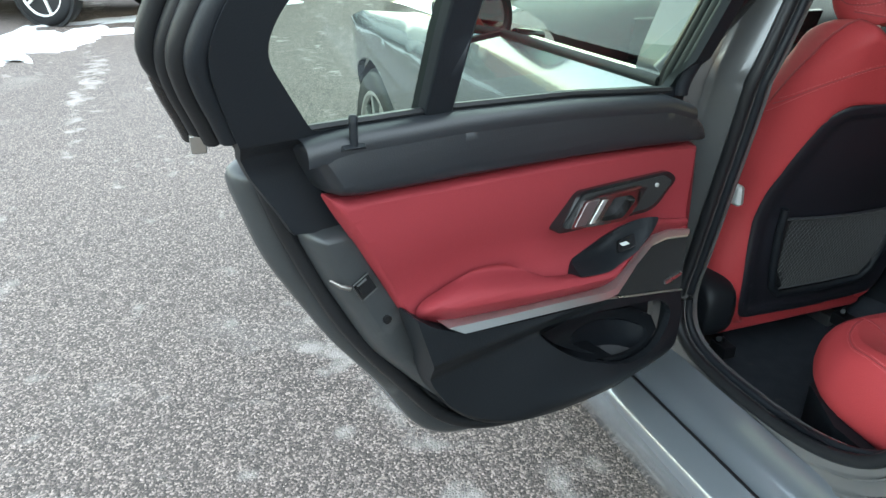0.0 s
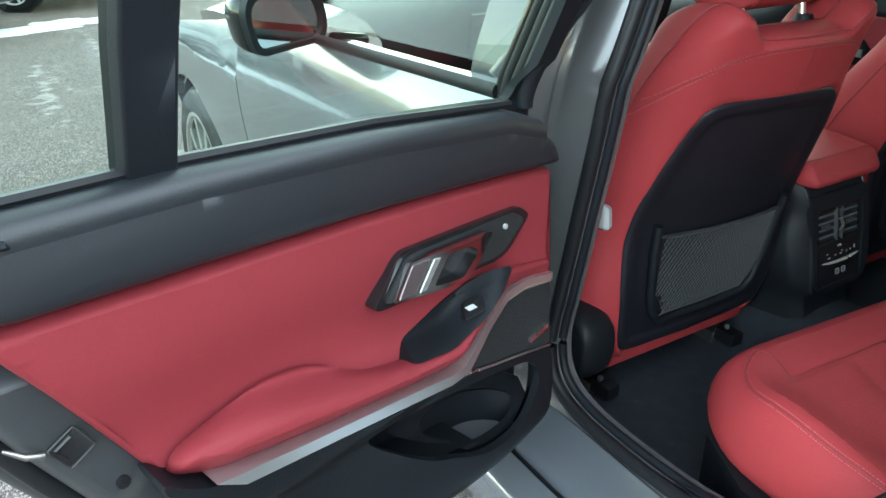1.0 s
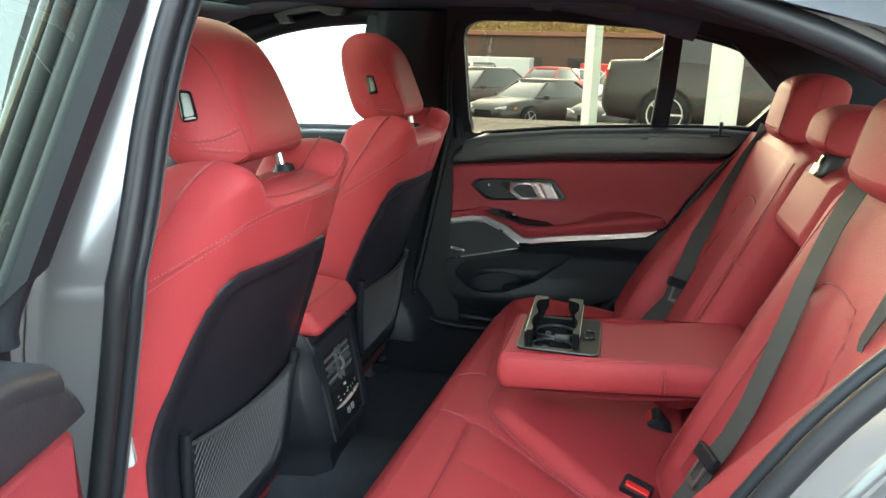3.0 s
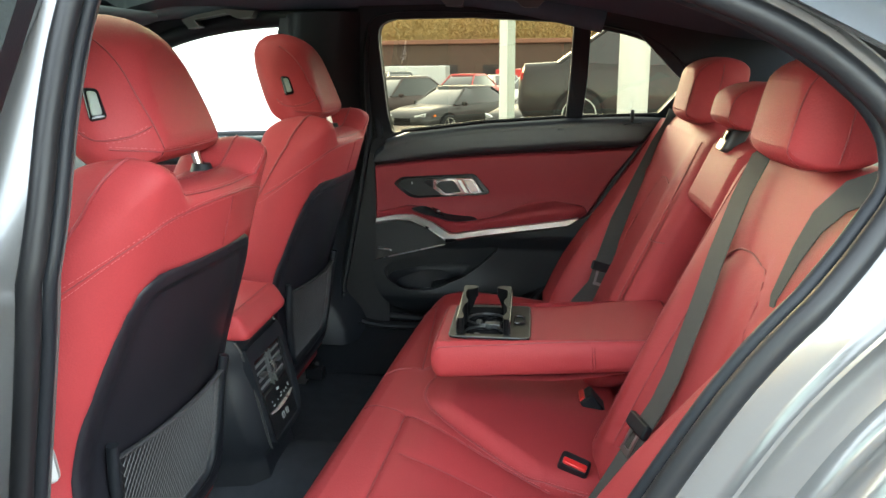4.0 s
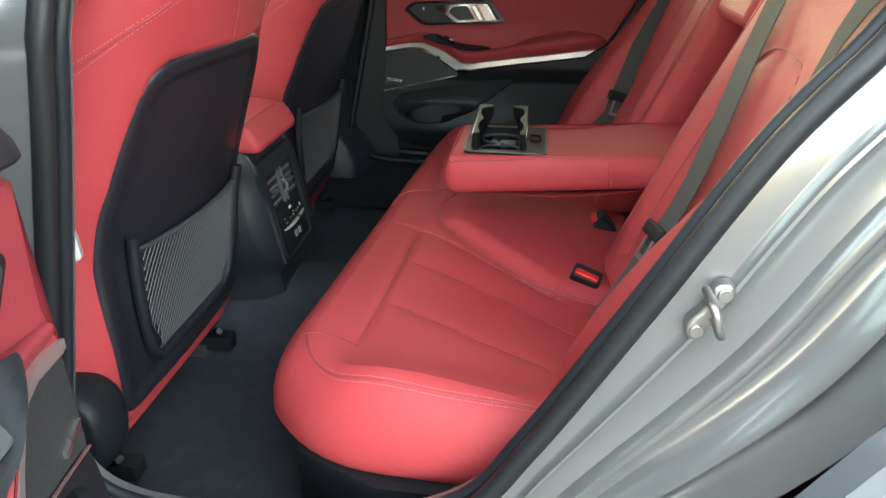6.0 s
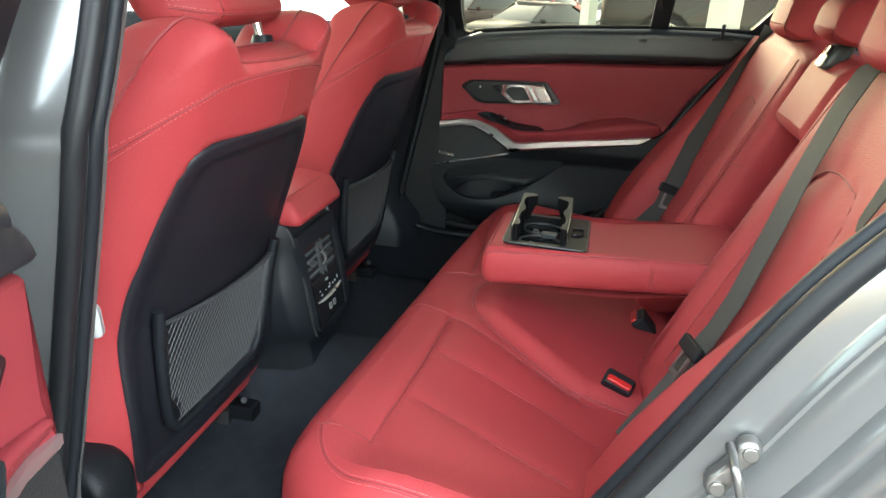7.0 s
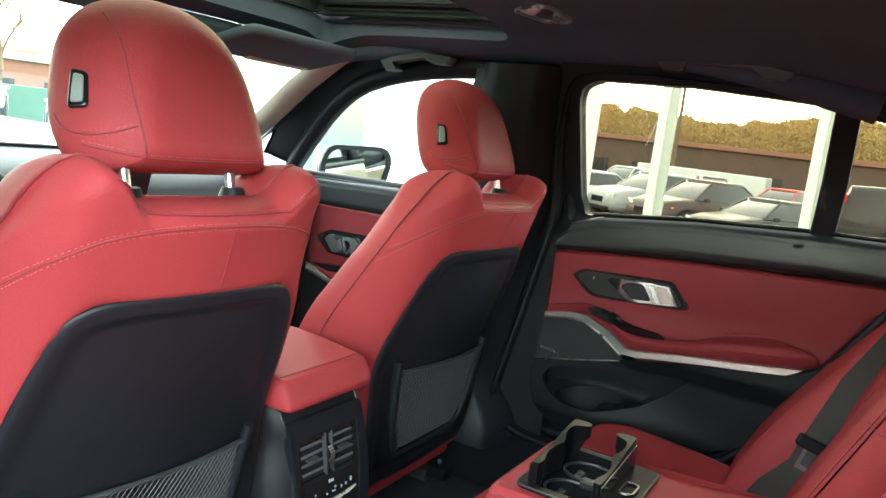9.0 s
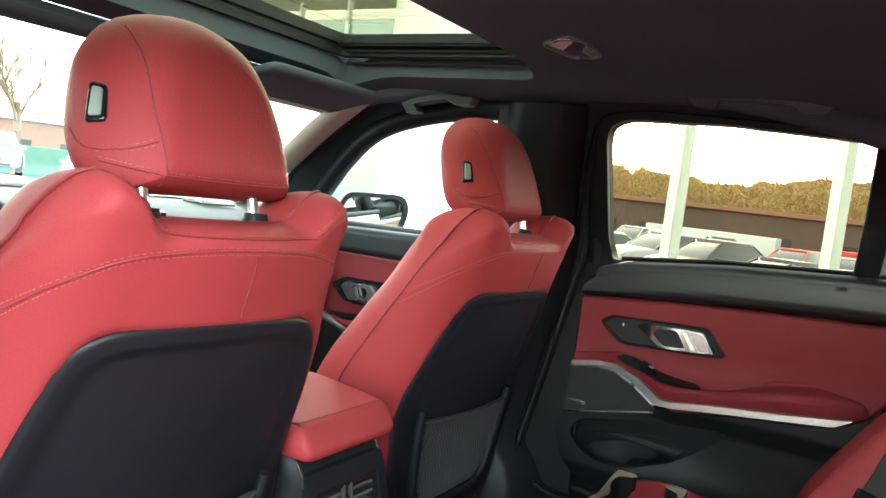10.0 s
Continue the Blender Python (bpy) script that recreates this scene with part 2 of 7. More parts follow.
def pillow(outline, T, front, back, r, mid=None, grid=0.04, steps=5, closed=True, power=2.0, soft=None):
    """A padded form over an outline: faces front(a, b) and back(a, b), their edges rounded by r to the line mid."""
    pts = []
    for p in outline:
        if not pts or math.hypot(p[0] - pts[-1][0], p[1] - pts[-1][1]) > 4e-4:
            pts.append((p[0], p[1]))
    if math.hypot(pts[0][0] - pts[-1][0], pts[0][1] - pts[-1][1]) < 4e-4:
        pts.pop()
    rings = inward_rings(pts, [r * (1 - math.cos(math.pi / 2 * k / steps)) for k in range(1, steps + 1)])
    clean = []
    for q in rings[-1]:
        if all(math.hypot(q[0] - c[0], q[1] - c[1]) > 2e-4 for c in clean):
            clean.append((float(q[0]), float(q[1])))
    bm = flat_fill(clean, (), grid)
    vs = [[bm.verts.new((x, y, 0)) for x, y in ring] for ring in rings]
    k = len(pts)
    for one, two in zip(vs, vs[1:]):
        for j in range(k):
            bm.faces.new((one[j], one[(j + 1) % k], two[(j + 1) % k], two[j]))
    bmesh.ops.remove_doubles(bm, verts=bm.verts, dist=2.5e-4)
    bmesh.ops.dissolve_degenerate(bm, dist=1e-5, edges=bm.edges)
    bm.verts.ensure_lookup_table()
    q = np.array([(v.co.x, v.co.y) for v in bm.verts])
    d = edge_distance(pts, q)
    verts, faces = bm.verts[:], bm.faces[:]
    radius = r if soft is None else np.array([soft(float(a), float(b)) for a, b in q])
    lift = np.sqrt(np.clip(1 - np.clip(1 - d / radius, 0, 1) ** power, 0, 1))
    twin = {}
    if closed:
        for v, dd in zip(verts, d):
            twin[v] = v if dd < 3e-4 else bm.verts.new(v.co)
        for f in faces:
            try:
                bm.faces.new([twin[v] for v in reversed(f.verts)])
            except ValueError:
                pass
    for v, (a, b), k in zip(verts, q, lift):
        a, b, k = float(a), float(b), float(k)
        f_, b_ = value(front, a, b), value(back, a, b)
        m_ = (f_ + b_) / 2 if mid is None else value(mid, a, b)
        if closed and twin[v] is not v:
            twin[v].co = T(a, b, m_ + (b_ - m_) * k)
        v.co = T(a, b, m_ + (f_ - m_) * k)
    return bm


def loft(rings, caps=True, loop=False):
    """A skin over rings of equally many points."""
    bm = bmesh.new()
    vs = [[bm.verts.new(p) for p in r] for r in rings]
    k = len(vs[0])
    for i in range(len(vs) if loop else len(vs) - 1):
        a, b = vs[i], vs[(i + 1) % len(vs)]
        for j in range(k):
            bm.faces.new((a[j], a[(j + 1) % k], b[(j + 1) % k], b[j]))
    if caps and not loop:
        bm.faces.new(vs[0])
        bm.faces.new(list(reversed(vs[-1])))
    return bm


def sheet(rows):
    """A skin over rows of points, open at its sides."""
    bm = bmesh.new()
    vs = [[bm.verts.new(p) for p in r] for r in rows]
    for a, b in zip(vs, vs[1:]):
        for j in range(len(a) - 1):
            bm.faces.new((a[j], a[j + 1], b[j + 1], b[j]))
    return bm


def tube(path, r, seg=8, flat=1.0, up=(0, 0, 1), closed=False):
    """A round or flattened bar along a path."""
    p = [Vector(q) for q in path]
    rings = []
    for i, q in enumerate(p):
        a = p[i - 1] if (i or closed) else q
        b = p[(i + 1) % len(p)] if (i < len(p) - 1 or closed) else q
        d = (b - a).normalized()
        s = d.cross(Vector(up))
        s = s.normalized() if s.length > 1e-4 else d.orthogonal().normalized()
        u = s.cross(d).normalized()
        rr = r[i] if isinstance(r, (list, tuple)) else r
        rings.append([q + s * rr * math.cos(t) + u * rr * flat * math.sin(t) for t in (2 * math.pi * j / seg for j in range(seg))])
    return loft(rings, loop=closed)


def strap(path, width, thick, across):
    """A flat band along a path; across gives the way of its width."""
    p = [Vector(q) for q in path]
    rings = []
    for i, q in enumerate(p):
        d = (p[min(i + 1, len(p) - 1)] - p[max(i - 1, 0)]).normalized()
        s = Vector(across)
        s = (s - d * s.dot(d)).normalized()
        u = s.cross(d)
        wide = width[i] if isinstance(width, (list, tuple)) else width
        rings.append([q + s * wide / 2 * a + u * thick / 2 * b for a, b in ((-1, -1), (1, -1), (1, 1), (-1, 1))])
    return loft(rings)


def block(size, m=None, bm=None):
    """A box of that size at the pose m."""
    bm = bm or bmesh.new()
    v = bmesh.ops.create_cube(bm, size=1)["verts"]
    bmesh.ops.scale(bm, vec=size, verts=v)
    if m is not None:
        bmesh.ops.transform(bm, matrix=m, verts=v)
    return bm


def disc(r, h, m, seg=24, r2=None):
    bm = bmesh.new()
    bmesh.ops.create_cone(bm, cap_ends=True, segments=seg, radius1=r, radius2=r if r2 is None else r2, depth=h, matrix=m)
    return bm


def merge(*many):
    """Joins bmeshes of one piece into one."""
    out = many[0]
    for o in many[1:]:
        me = bpy.data.meshes.new("joined")
        o.to_mesh(me)
        o.free()
        out.from_mesh(me)
        bpy.data.meshes.remove(me)
    return out


def stitches(path, length=0.005, gap=0.0025, r=0.0009):
    """A row of short threads along a path."""
    p = [Vector(q) for q in path]
    bm, carry = bmesh.new(), 0.0
    for a, b in zip(p, p[1:]):
        d = b - a
        if d.length < 1e-6:
            continue
        w = d.normalized()
        s = w.orthogonal().normalized()
        u = w.cross(s)
        at = carry
        while at + length <= d.length:
            e0, e1 = a + w * at, a + w * (at + length)
            ring = [[bm.verts.new(e + s * r * math.cos(t) + u * r * math.sin(t)) for t in (0, 2.1, 4.2)] for e in (e0, e1)]
            for j in range(3):
                bm.faces.new((ring[0][j], ring[0][(j + 1) % 3], ring[1][(j + 1) % 3], ring[1][j]))
            at += length + gap
        carry = max(0.0, at - d.length)
    return bm


def smooth_step(x, a, b):
    t = min(max((x - a) / (b - a), 0.0), 1.0)
    return t * t * (3 - 2 * t)


def bell(x, c, w):
    return math.exp(-((x - c) / w) ** 2)


def surface(ob):
    """A tree over a part's faces, to lay seams on."""
    from mathutils.bvhtree import BVHTree
    me = ob.data
    return BVHTree.FromPolygons([v.co for v in me.vertices], [tuple(f.vertices) for f in me.polygons])


def drape(tree, pts, way, lift=0.0, start=0.12):
    """Points moved along a way until they lie on a surface."""
    way, out = Vector(way).normalized(), []
    for q in pts:
        hit, nrm, _, _ = tree.ray_cast(Vector(q) - way * start, way)
        if hit is not None:
            out.append(hit + (nrm if nrm.dot(way) < 0 else -nrm) * lift)
    return out


def sew(ob, pts, way, rows=(0.0034, -0.0034), r=0.0012, tree=None, bead=None):
    """A sewn seam on a padded part: a bead, dark with the groove's shade, sunk into the leather, and rows of thread
    beside it.
    """
    tree = tree or surface(ob)
    path = spline(pts, closed=False, per=7)
    way = Vector(way).normalized()
    if r:
        line = drape(tree, path, way, r * 0.35)
        if len(line) > 2:
            part("seam", tube(line, r, 6), bead or SEAM_SHADED, ob, "sewn leather seam, groove shade in its colour")
    for off in rows:
        moved = []
        for i, q in enumerate(path):
            d = (path[min(i + 1, len(path) - 1)] - path[max(i - 1, 0)]).normalized()
            moved.append(q + d.cross(way).normalized() * off)
        line = drape(tree, moved, way, 0.0003)
        if len(line) > 2:
            part("stitching", stitches(line, 0.0030, 0.0013, 0.0005), THREAD, ob, "pale red thread")["kind"] = "stuff"

# ---- ground ----
GROUND = -0.03


def asphalt():
    m = bpy.data.materials.new("worn_asphalt")
    m.use_nodes = True
    n, l = m.node_tree.nodes, m.node_tree.links
    p = n["Principled BSDF"]
    co = n.new("ShaderNodeTexCoord")
    stones = n.new("ShaderNodeTexVoronoi")
    stones.inputs["Scale"].default_value = 190
    l.new(co.outputs["Object"], stones.inputs["Vector"])
    tone = n.new("ShaderNodeValToRGB")
    e = tone.color_ramp.elements
    e[0].color, e[1].color = (0.020, 0.0150, 0.0132, 1), (0.345, 0.280, 0.252, 1)
    e[0].position, e[1].position = 0.1, 1.0
    mid = tone.color_ramp.elements.new(0.55)
    mid.color = (0.076, 0.0600, 0.0545, 1)
    l.new(stones.outputs["Color"], tone.inputs["Fac"])
    broad = n.new("ShaderNodeTexNoise")
    broad.inputs["Scale"].default_value, broad.inputs["Detail"].default_value = 1.6, 8
    l.new(co.outputs["Object"], broad.inputs["Vector"])
    salt = n.new("ShaderNodeMapRange")
    salt.inputs["From Min"].default_value, salt.inputs["From Max"].default_value = 0.60, 0.82
    salt.inputs["To Max"].default_value = 0.42
    l.new(broad.outputs["Fac"], salt.inputs["Value"])
    mix = n.new("ShaderNodeMix")
    mix.data_type = "RGBA"
    mix.inputs["B"].default_value = (0.28, 0.255, 0.240, 1)
    turned = n.new("ShaderNodeMapping")
    turned.inputs["Rotation"].default_value = (0, 0, radians(-14))
    turned.inputs["Scale"].default_value = (4.2, 0.42, 1)
    l.new(co.outputs["Object"], turned.inputs["Vector"])
    trails = n.new("ShaderNodeTexNoise")
    trails.inputs["Scale"].default_value, trails.inputs["Detail"].default_value = 1.0, 3
    l.new(turned.outputs[0], trails.inputs["Vector"])
    crumbs = n.new("ShaderNodeTexNoise")
    crumbs.inputs["Scale"].default_value, crumbs.inputs["Detail"].default_value = 9, 6
    l.new(co.outputs["Object"], crumbs.inputs["Vector"])
    both = n.new("ShaderNodeMath")
    both.operation = "MULTIPLY"
    l.new(trails.outputs["Fac"], both.inputs[0])
    l.new(crumbs.outputs["Fac"], both.inputs[1])
    dusty = n.new("ShaderNodeMapRange")
    dusty.inputs["From Min"].default_value, dusty.inputs["From Max"].default_value = 0.31, 0.42
    dusty.inputs["To Max"].default_value = 0.75
    l.new(both.outputs[0], dusty.inputs["Value"])
    most = n.new("ShaderNodeMath")
    most.operation = "MAXIMUM"
    l.new(salt.outputs[0], most.inputs[0])
    l.new(dusty.outputs[0], most.inputs[1])
    l.new(most.outputs[0], mix.inputs["Factor"])
    l.new(tone.outputs["Color"], mix.inputs["A"])
    l.new(mix.outputs["Result"], p.inputs["Base Color"])
    p.inputs["Roughness"].default_value = 0.8
    b = n.new("ShaderNodeBump")
    b.inputs["Strength"].default_value, b.inputs["Distance"].default_value = 0.8, 0.006
    inv = n.new("ShaderNodeMath")
    inv.operation = "SUBTRACT"
    inv.inputs[0].default_value = 1
    l.new(stones.outputs["Distance"], inv.inputs[1])
    l.new(inv.outputs[0], b.inputs["Height"])
    l.new(b.outputs[0], p.inputs["Normal"])
    return m


ASPHALT = asphalt()
SNOW = material("old_snow", (0.62, 0.63, 0.65), 0.6, vary=0.1, scale=6, fine=60, bump=0.6, depth=0.02)


def ground_z(x):
    """The car park falls away towards the far rows."""
    return GROUND - 0.90 * smooth_step(x, 12.5, 20.0)


ground_rows = [[Vector((x, y, ground_z(x))) for y in (-600, -150, -60, -25, -10, 0, 10, 25, 60, 150, 600)] for x in (-600, -150, -60, -25, -10, -4, 0, 4, 8, 11, *np.linspace(12, 21, 19), 24, 30, 40, 60, 100, 200, 600)]
tagged(part("ground", sheet(ground_rows), ASPHALT), "worn grey car park asphalt with pale salt stains", "ground", kind="structure")


def snow_patch(x, y, w, l, turn, seed):
    rnd = random.Random(seed)
    k, pts = 90, []
    for i in range(k):
        a = 2 * math.pi * i / k
        r = 1 + 0.3 * math.sin(2 * a + seed) + 0.2 * math.sin(5 * a + 2 * seed) + rnd.uniform(-0.10, 0.10) + 0.12 * math.sin(11 * a + seed)
        pts.append((r * w * math.cos(a), r * l * math.sin(a)))
    m = pose(x, y, GROUND, 0, 0, turn)
    bm = pillow(pts, lambda a, b, n: m @ Vector((a, b, n)), lambda a, b: 0.03 + 0.03 * noise.noise((a * 3, b * 3, seed)), -0.01, 0.25, mid=0.0, grid=0.25, steps=3, closed=False)
    return tagged(part("snow_patch", bm, SNOW), "thin patch of old white snow on the asphalt", "snow", group="snow patches")

# ---- the car: body, floor, roof ----
car = thing("car", (0, 0.3, GROUND), "grey metallic saloon car with its rear door open", "car")


def jamb_x(z):
    """How far from the middle the door opening lies at a height."""
    return 0.715 - 0.32 * max(0.0, z - 0.95)


OPENING = spline([(0.03, 0.60), (0.05, 0.49), (0.02, 0.42), (-0.08, 0.395), (-0.28, 0.405), (-0.41, 0.455), (-0.48, 0.55),
                  (-0.575, 0.715), (-0.67, 0.885), (-0.76, 1.00), (-0.79, 1.055), (-0.765, 1.115), (-0.66, 1.185), (-0.45, 1.25),
                  (-0.24, 1.268), (-0.13, 1.265), (-0.082, 1.247), (-0.062, 1.19), (-0.05, 1.10), (-0.04, 0.95), (0.005, 0.72)], per=8)


def rearward(side, pts):
    """The right rear window reaches further back than the left opening."""
    if side < 0:
        return [Vector(q) for q in pts]
    return [Vector((q[0] - 0.075 * smooth_step(-q[0], 0.30, 0.50) - 0.020 * smooth_step(-q[0], 0.58, 0.78), q[1] + 0.024 * bell(q[0], -0.70, 0.16) * smooth_step(q[1], 1.0, 1.1))) for q in pts]


def grown(loop, amount):
    """A loop of (y, z) moved outwards by amount(y, z)."""
    out, k = [], len(loop)
    for i, p in enumerate(loop):
        d = loop[(i + 1) % k] - loop[i - 1]
        nrm = Vector((d.y, -d.x)).normalized()
        out.append(p - nrm * value(amount, p.x, p.y))
    area = sum(a.x * b.y - b.x * a.y for a, b in zip(out, out[1:] + out[:1]))
    base = sum(a.x * b.y - b.x * a.y for a, b in zip(loop, loop[1:] + loop[:1]))
    if abs(area) < abs(base):
        return grown(loop, lambda y, z: -value(amount, y, z)) if value(amount, 0, 0) > 0 else out
    return out


def spread(y, z):
    """The jamb is wide behind the opening, narrower along the sill and the roof."""
    back = smooth_step(-y, 0.42, 0.62) * smooth_step(1.12 - z, 0.0, 0.12)
    low = smooth_step(0.62 - z, 0, 0.15) * (1 - smooth_step(-y, 0.42, 0.6))
    return 0.075 + 0.085 * back + 0.015 * low


def jamb_ring(side, grow, out):
    base = rearward(side, OPENING)
    pts = grown(base, lambda y, z: grow * spread(y, z)) if grow else base
    res = []
    for (y, z), (y0, z0) in zip(pts, base):
        back = smooth_step(-y0, 0.30, 0.50)
        flat = 0.012 + 0.020 * grow + 0.06 * max(0.0, grow - 0.9) if grow else out
        res.append(Vector((side * (jamb_x(z) + flat + (out - flat) * back), y, z)))
    return res


for side in (-1, 1):
    bm = loft([jamb_ring(side, g, o) for g, o in ((0.0, -0.035), (0.0, 0.0), (0.06, 0.008), (0.26, 0.011), (0.29, 0.013), (0.31, 0.022), (0.33, 0.023), (0.35, 0.016), (0.37, 0.015), (0.52, 0.019), (0.575, 0.022), (0.60, 0.035), (0.62, 0.038), (0.665, 0.038), (0.685, 0.032), (0.70, 0.031), (0.80, 0.033), (0.86, 0.044), (0.90, 0.062), (0.935, 0.067), (0.955, 0.056), (0.975, 0.058), (1.0, 0.085), (1.02, 0.125))], caps=False)
    # Right jamb is near-black so its grey stays lost in the closed gap.
    jamb = part("door_jamb", bm, JAMB if side < 0 else RUBBER, car, "grey painted door jamb with dusty marks" if side < 0 else "dark closed door jamb", angle=48)
    ring = [Vector((side * (jamb_x(z) + 0.008), y, z)) for y, z in grown(rearward(side, OPENING), 0.004)]
    part("door_seal", tube(ring, 0.0112, 12, closed=True), RUBBER, jamb, "black rubber door seal")
    ring = [Vector((side * (jamb_x(z) - 0.014), y, z)) for y, z in grown(rearward(side, OPENING), -0.001)]
    part("inner_seal_lip", tube(ring, 0.008, 10, closed=True), BLACK, jamb, "black inner lip of the seal")


def side_x(z):
    """The body's outer side: half width at a height."""
    pts = ((-0.1, 0.80), (0.20, 0.84), (0.30, 0.875), (0.36, 0.885), (0.42, 0.868), (0.60, 0.895), (0.78, 0.905), (0.90, 0.885), (0.94, 0.865), (0.96, 0.84), (1.10, 0.745), (1.28, 0.64), (1.36, 0.56))
    for (z0, x0), (z1, x1) in zip(pts, pts[1:]):
        if z <= z1:
            return x0 + (x1 - x0) * (z - z0) / (z1 - z0)
    return pts[-1][1]


# rocker under the door
for side in (-1, 1):
    rows = []
    for y in np.linspace(-0.62, 1.35, 24):
        rows.append([Vector((side * x, y, z)) for x, z in ((0.735, 0.383), (0.79, 0.372), (0.822, 0.362), (0.832, 0.345), (0.838, 0.345), (0.846, 0.357), (0.885, 0.338), (0.895, 0.320), (0.893, 0.27), (0.870, 0.20), (0.80, 0.16), (0.70, 0.16))])
    sill_part = part("rocker", sheet(rows), PAINT, car, "grey painted sill")
    part("sill_groove", tube([(side * 0.8355, -0.62, 0.347), (side * 0.8355, 1.35, 0.347)], 0.0045, 6), RUBBER, sill_part, "black rubber groove line")

def pillar_edge(z):
    """Front edge of the rear door opening at a height."""
    return float(np.interp(z, (0.34, 0.42, 0.49, 0.60, 0.72, 0.95, 1.10, 1.19, 1.26), (0.03, 0.03, 0.05, 0.03, 0.005, -0.04, -0.05, -0.062, -0.085)))


# painted B-pillar behind the front door
for side in (-1, 1):
    rows = []
    for z in np.linspace(0.34, 1.26, 20):
        lead = pillar_edge(z)
        xs = jamb_x(z)
        rows.append([Vector((side * x, lead + dy, z)) for x, dy in ((xs - 0.022, 0.006), (xs + 0.004, 0.03), (xs + 0.030, 0.078), (xs + 0.085, 0.10), (xs + 0.09, 0.22), (xs - 0.02, 0.24), (xs - 0.06, 0.16))])
    # Same pillar blackened on the right, where the closed gap hides it.
    part("b_pillar", sheet(rows), JAMB if side < 0 else RUBBER, car, "grey painted B-pillar" if side < 0 else "dark B-pillar")

# rear quarter outside
for side in (-1, 1):
    arch = (-1.02, 0.29, 0.37)
    outer = [(-0.60, 0.36), (-0.62, 0.50), (-0.66, 0.60), (-0.72, 0.70), (-0.80, 0.82), (-0.87, 0.94), (-0.95, 0.965), (-1.4, 0.96), (-1.75, 0.92), (-1.75, 0.40)]
    low = [(arch[0] - arch[2] * math.cos(t), arch[1] + arch[2] * math.sin(t)) for t in np.linspace(-0.1, math.pi * 0.98, 16)]
    poly = outer + [p for p in low]
    bm = plate(poly, lambda y, z, n, s=side: Vector((s * (side_x(z) + n), y, z)), 0.0, 0.03, grid=0.06)
    part("rear_quarter", bm, PAINT, car, "grey metallic rear quarter panel")

# front door, fender and bonnet, closed side
FRONT_ARCH = (1.80, 0.30, 0.365)
for side in (-1, 1):
    T = lambda y, z, n, s=side: Vector((s * (side_x(z) + n), y, z))
    door = [(0.075, 0.42), (0.06, 0.60), (0.05, 0.80), (0.03, 0.945), (1.0, 0.925), (1.13, 0.90), (1.16, 0.70), (1.13, 0.5), (1.08, 0.40)]
    fd = part("front_door", plate(door, T, 0.0, 0.06, grid=0.06), PAINT, car, "grey metallic closed front door", bevel=0.004)
    part("beltline_trim", tube([T(y, 0.948 - 0.02 * y, 0.002) for y in np.linspace(0.03, 1.0, 12)], 0.009, 8, 1.2), RUBBER, fd, "black belt trim")
    handle = spline([(0.16, 0.80), (0.36, 0.785), (0.37, 0.805), (0.16, 0.82)], per=5)
    part("door_handle", pillow(handle, T, 0.035, 0.01, 0.008, grid=0.03), PAINT, fd, "body-coloured pull handle")
    low = [(FRONT_ARCH[0] - FRONT_ARCH[2] * math.cos(t), FRONT_ARCH[1] + FRONT_ARCH[2] * math.sin(t)) for t in np.linspace(-0.1, math.pi, 18)]
    fender = [(1.135, 0.40), (1.165, 0.70), (1.135, 0.90), (1.4, 0.885), (1.9, 0.83), (2.25, 0.74), (2.42, 0.60), (2.42, 0.35)]
    poly = fender + list(reversed(low))
    bend = lambda y, z: -0.18 * smooth_step(y, 1.9, 2.45) ** 2 - 0.02 * smooth_step(z, 0.8, 0.9)
    part("front_fender", plate(poly, T, bend, 0.03, grid=0.07), PAINT, car, "grey metallic front fender", bevel=0.004)
    # window of the front door and its frame
    win = spline([(0.075, 0.965), (0.0, 1.255), (0.17, 1.265), (0.35, 1.25), (0.51, 1.21), (0.63, 1.14), (0.76, 1.04), (0.88, 0.945)], per=1)
    part("window_glass", plate([tuple(p) for p in win], T, -0.03, 0.0, grid=0.2), CLEAR, fd, "clear front door glass").visible_shadow = False
    frame_path = [T(y, z, -0.02) for y, z in spline([(0.05, 0.95), (-0.02, 1.24), (0.02, 1.262), (0.17, 1.266), (0.35, 1.250), (0.51, 1.212), (0.63, 1.150), (0.77, 1.045), (0.90, 0.94)], closed=False, per=6)]
    part("window_frame", tube(frame_path, 0.028, 10), GLOSS if side < 0 else BLACK, fd, "black window frame")

for side in (-1, 1):
    over = [(-0.08, 1.235), (-0.02, 1.245), (0.17, 1.262), (0.35, 1.248), (0.51, 1.210), (0.63, 1.150), (0.77, 1.045), (0.88, 0.96), (0.97, 0.98), (0.86, 1.08), (0.70, 1.21), (0.58, 1.29), (0.40, 1.35), (-0.08, 1.36)]
    part("roof_side", plate(over, lambda y, z, n, s=side: Vector((s * (side_x(z) - 0.035 + n), y, z)), 0.0, 0.012, grid=0.08), BLACK, car, "black trim above the front window")

bonnet_rows = []
for y in np.linspace(1.02, 2.45, 14):
    h = 0.965 - 0.02 * (y - 1.0) - 0.16 * smooth_step(y, 1.6, 2.6) ** 1.5
    w = 0.80 - 0.14 * smooth_step(y, 1.8, 2.5)
    bonnet_rows.append([Vector((x * w, y, h - 0.075 * abs(x) ** 3 + 0.01 * bell(abs(x), 0.6, 0.12))) for x in np.linspace(-1, 1, 17)])
part("bonnet", sheet(bonnet_rows), PAINT, car, "grey metallic bonnet")


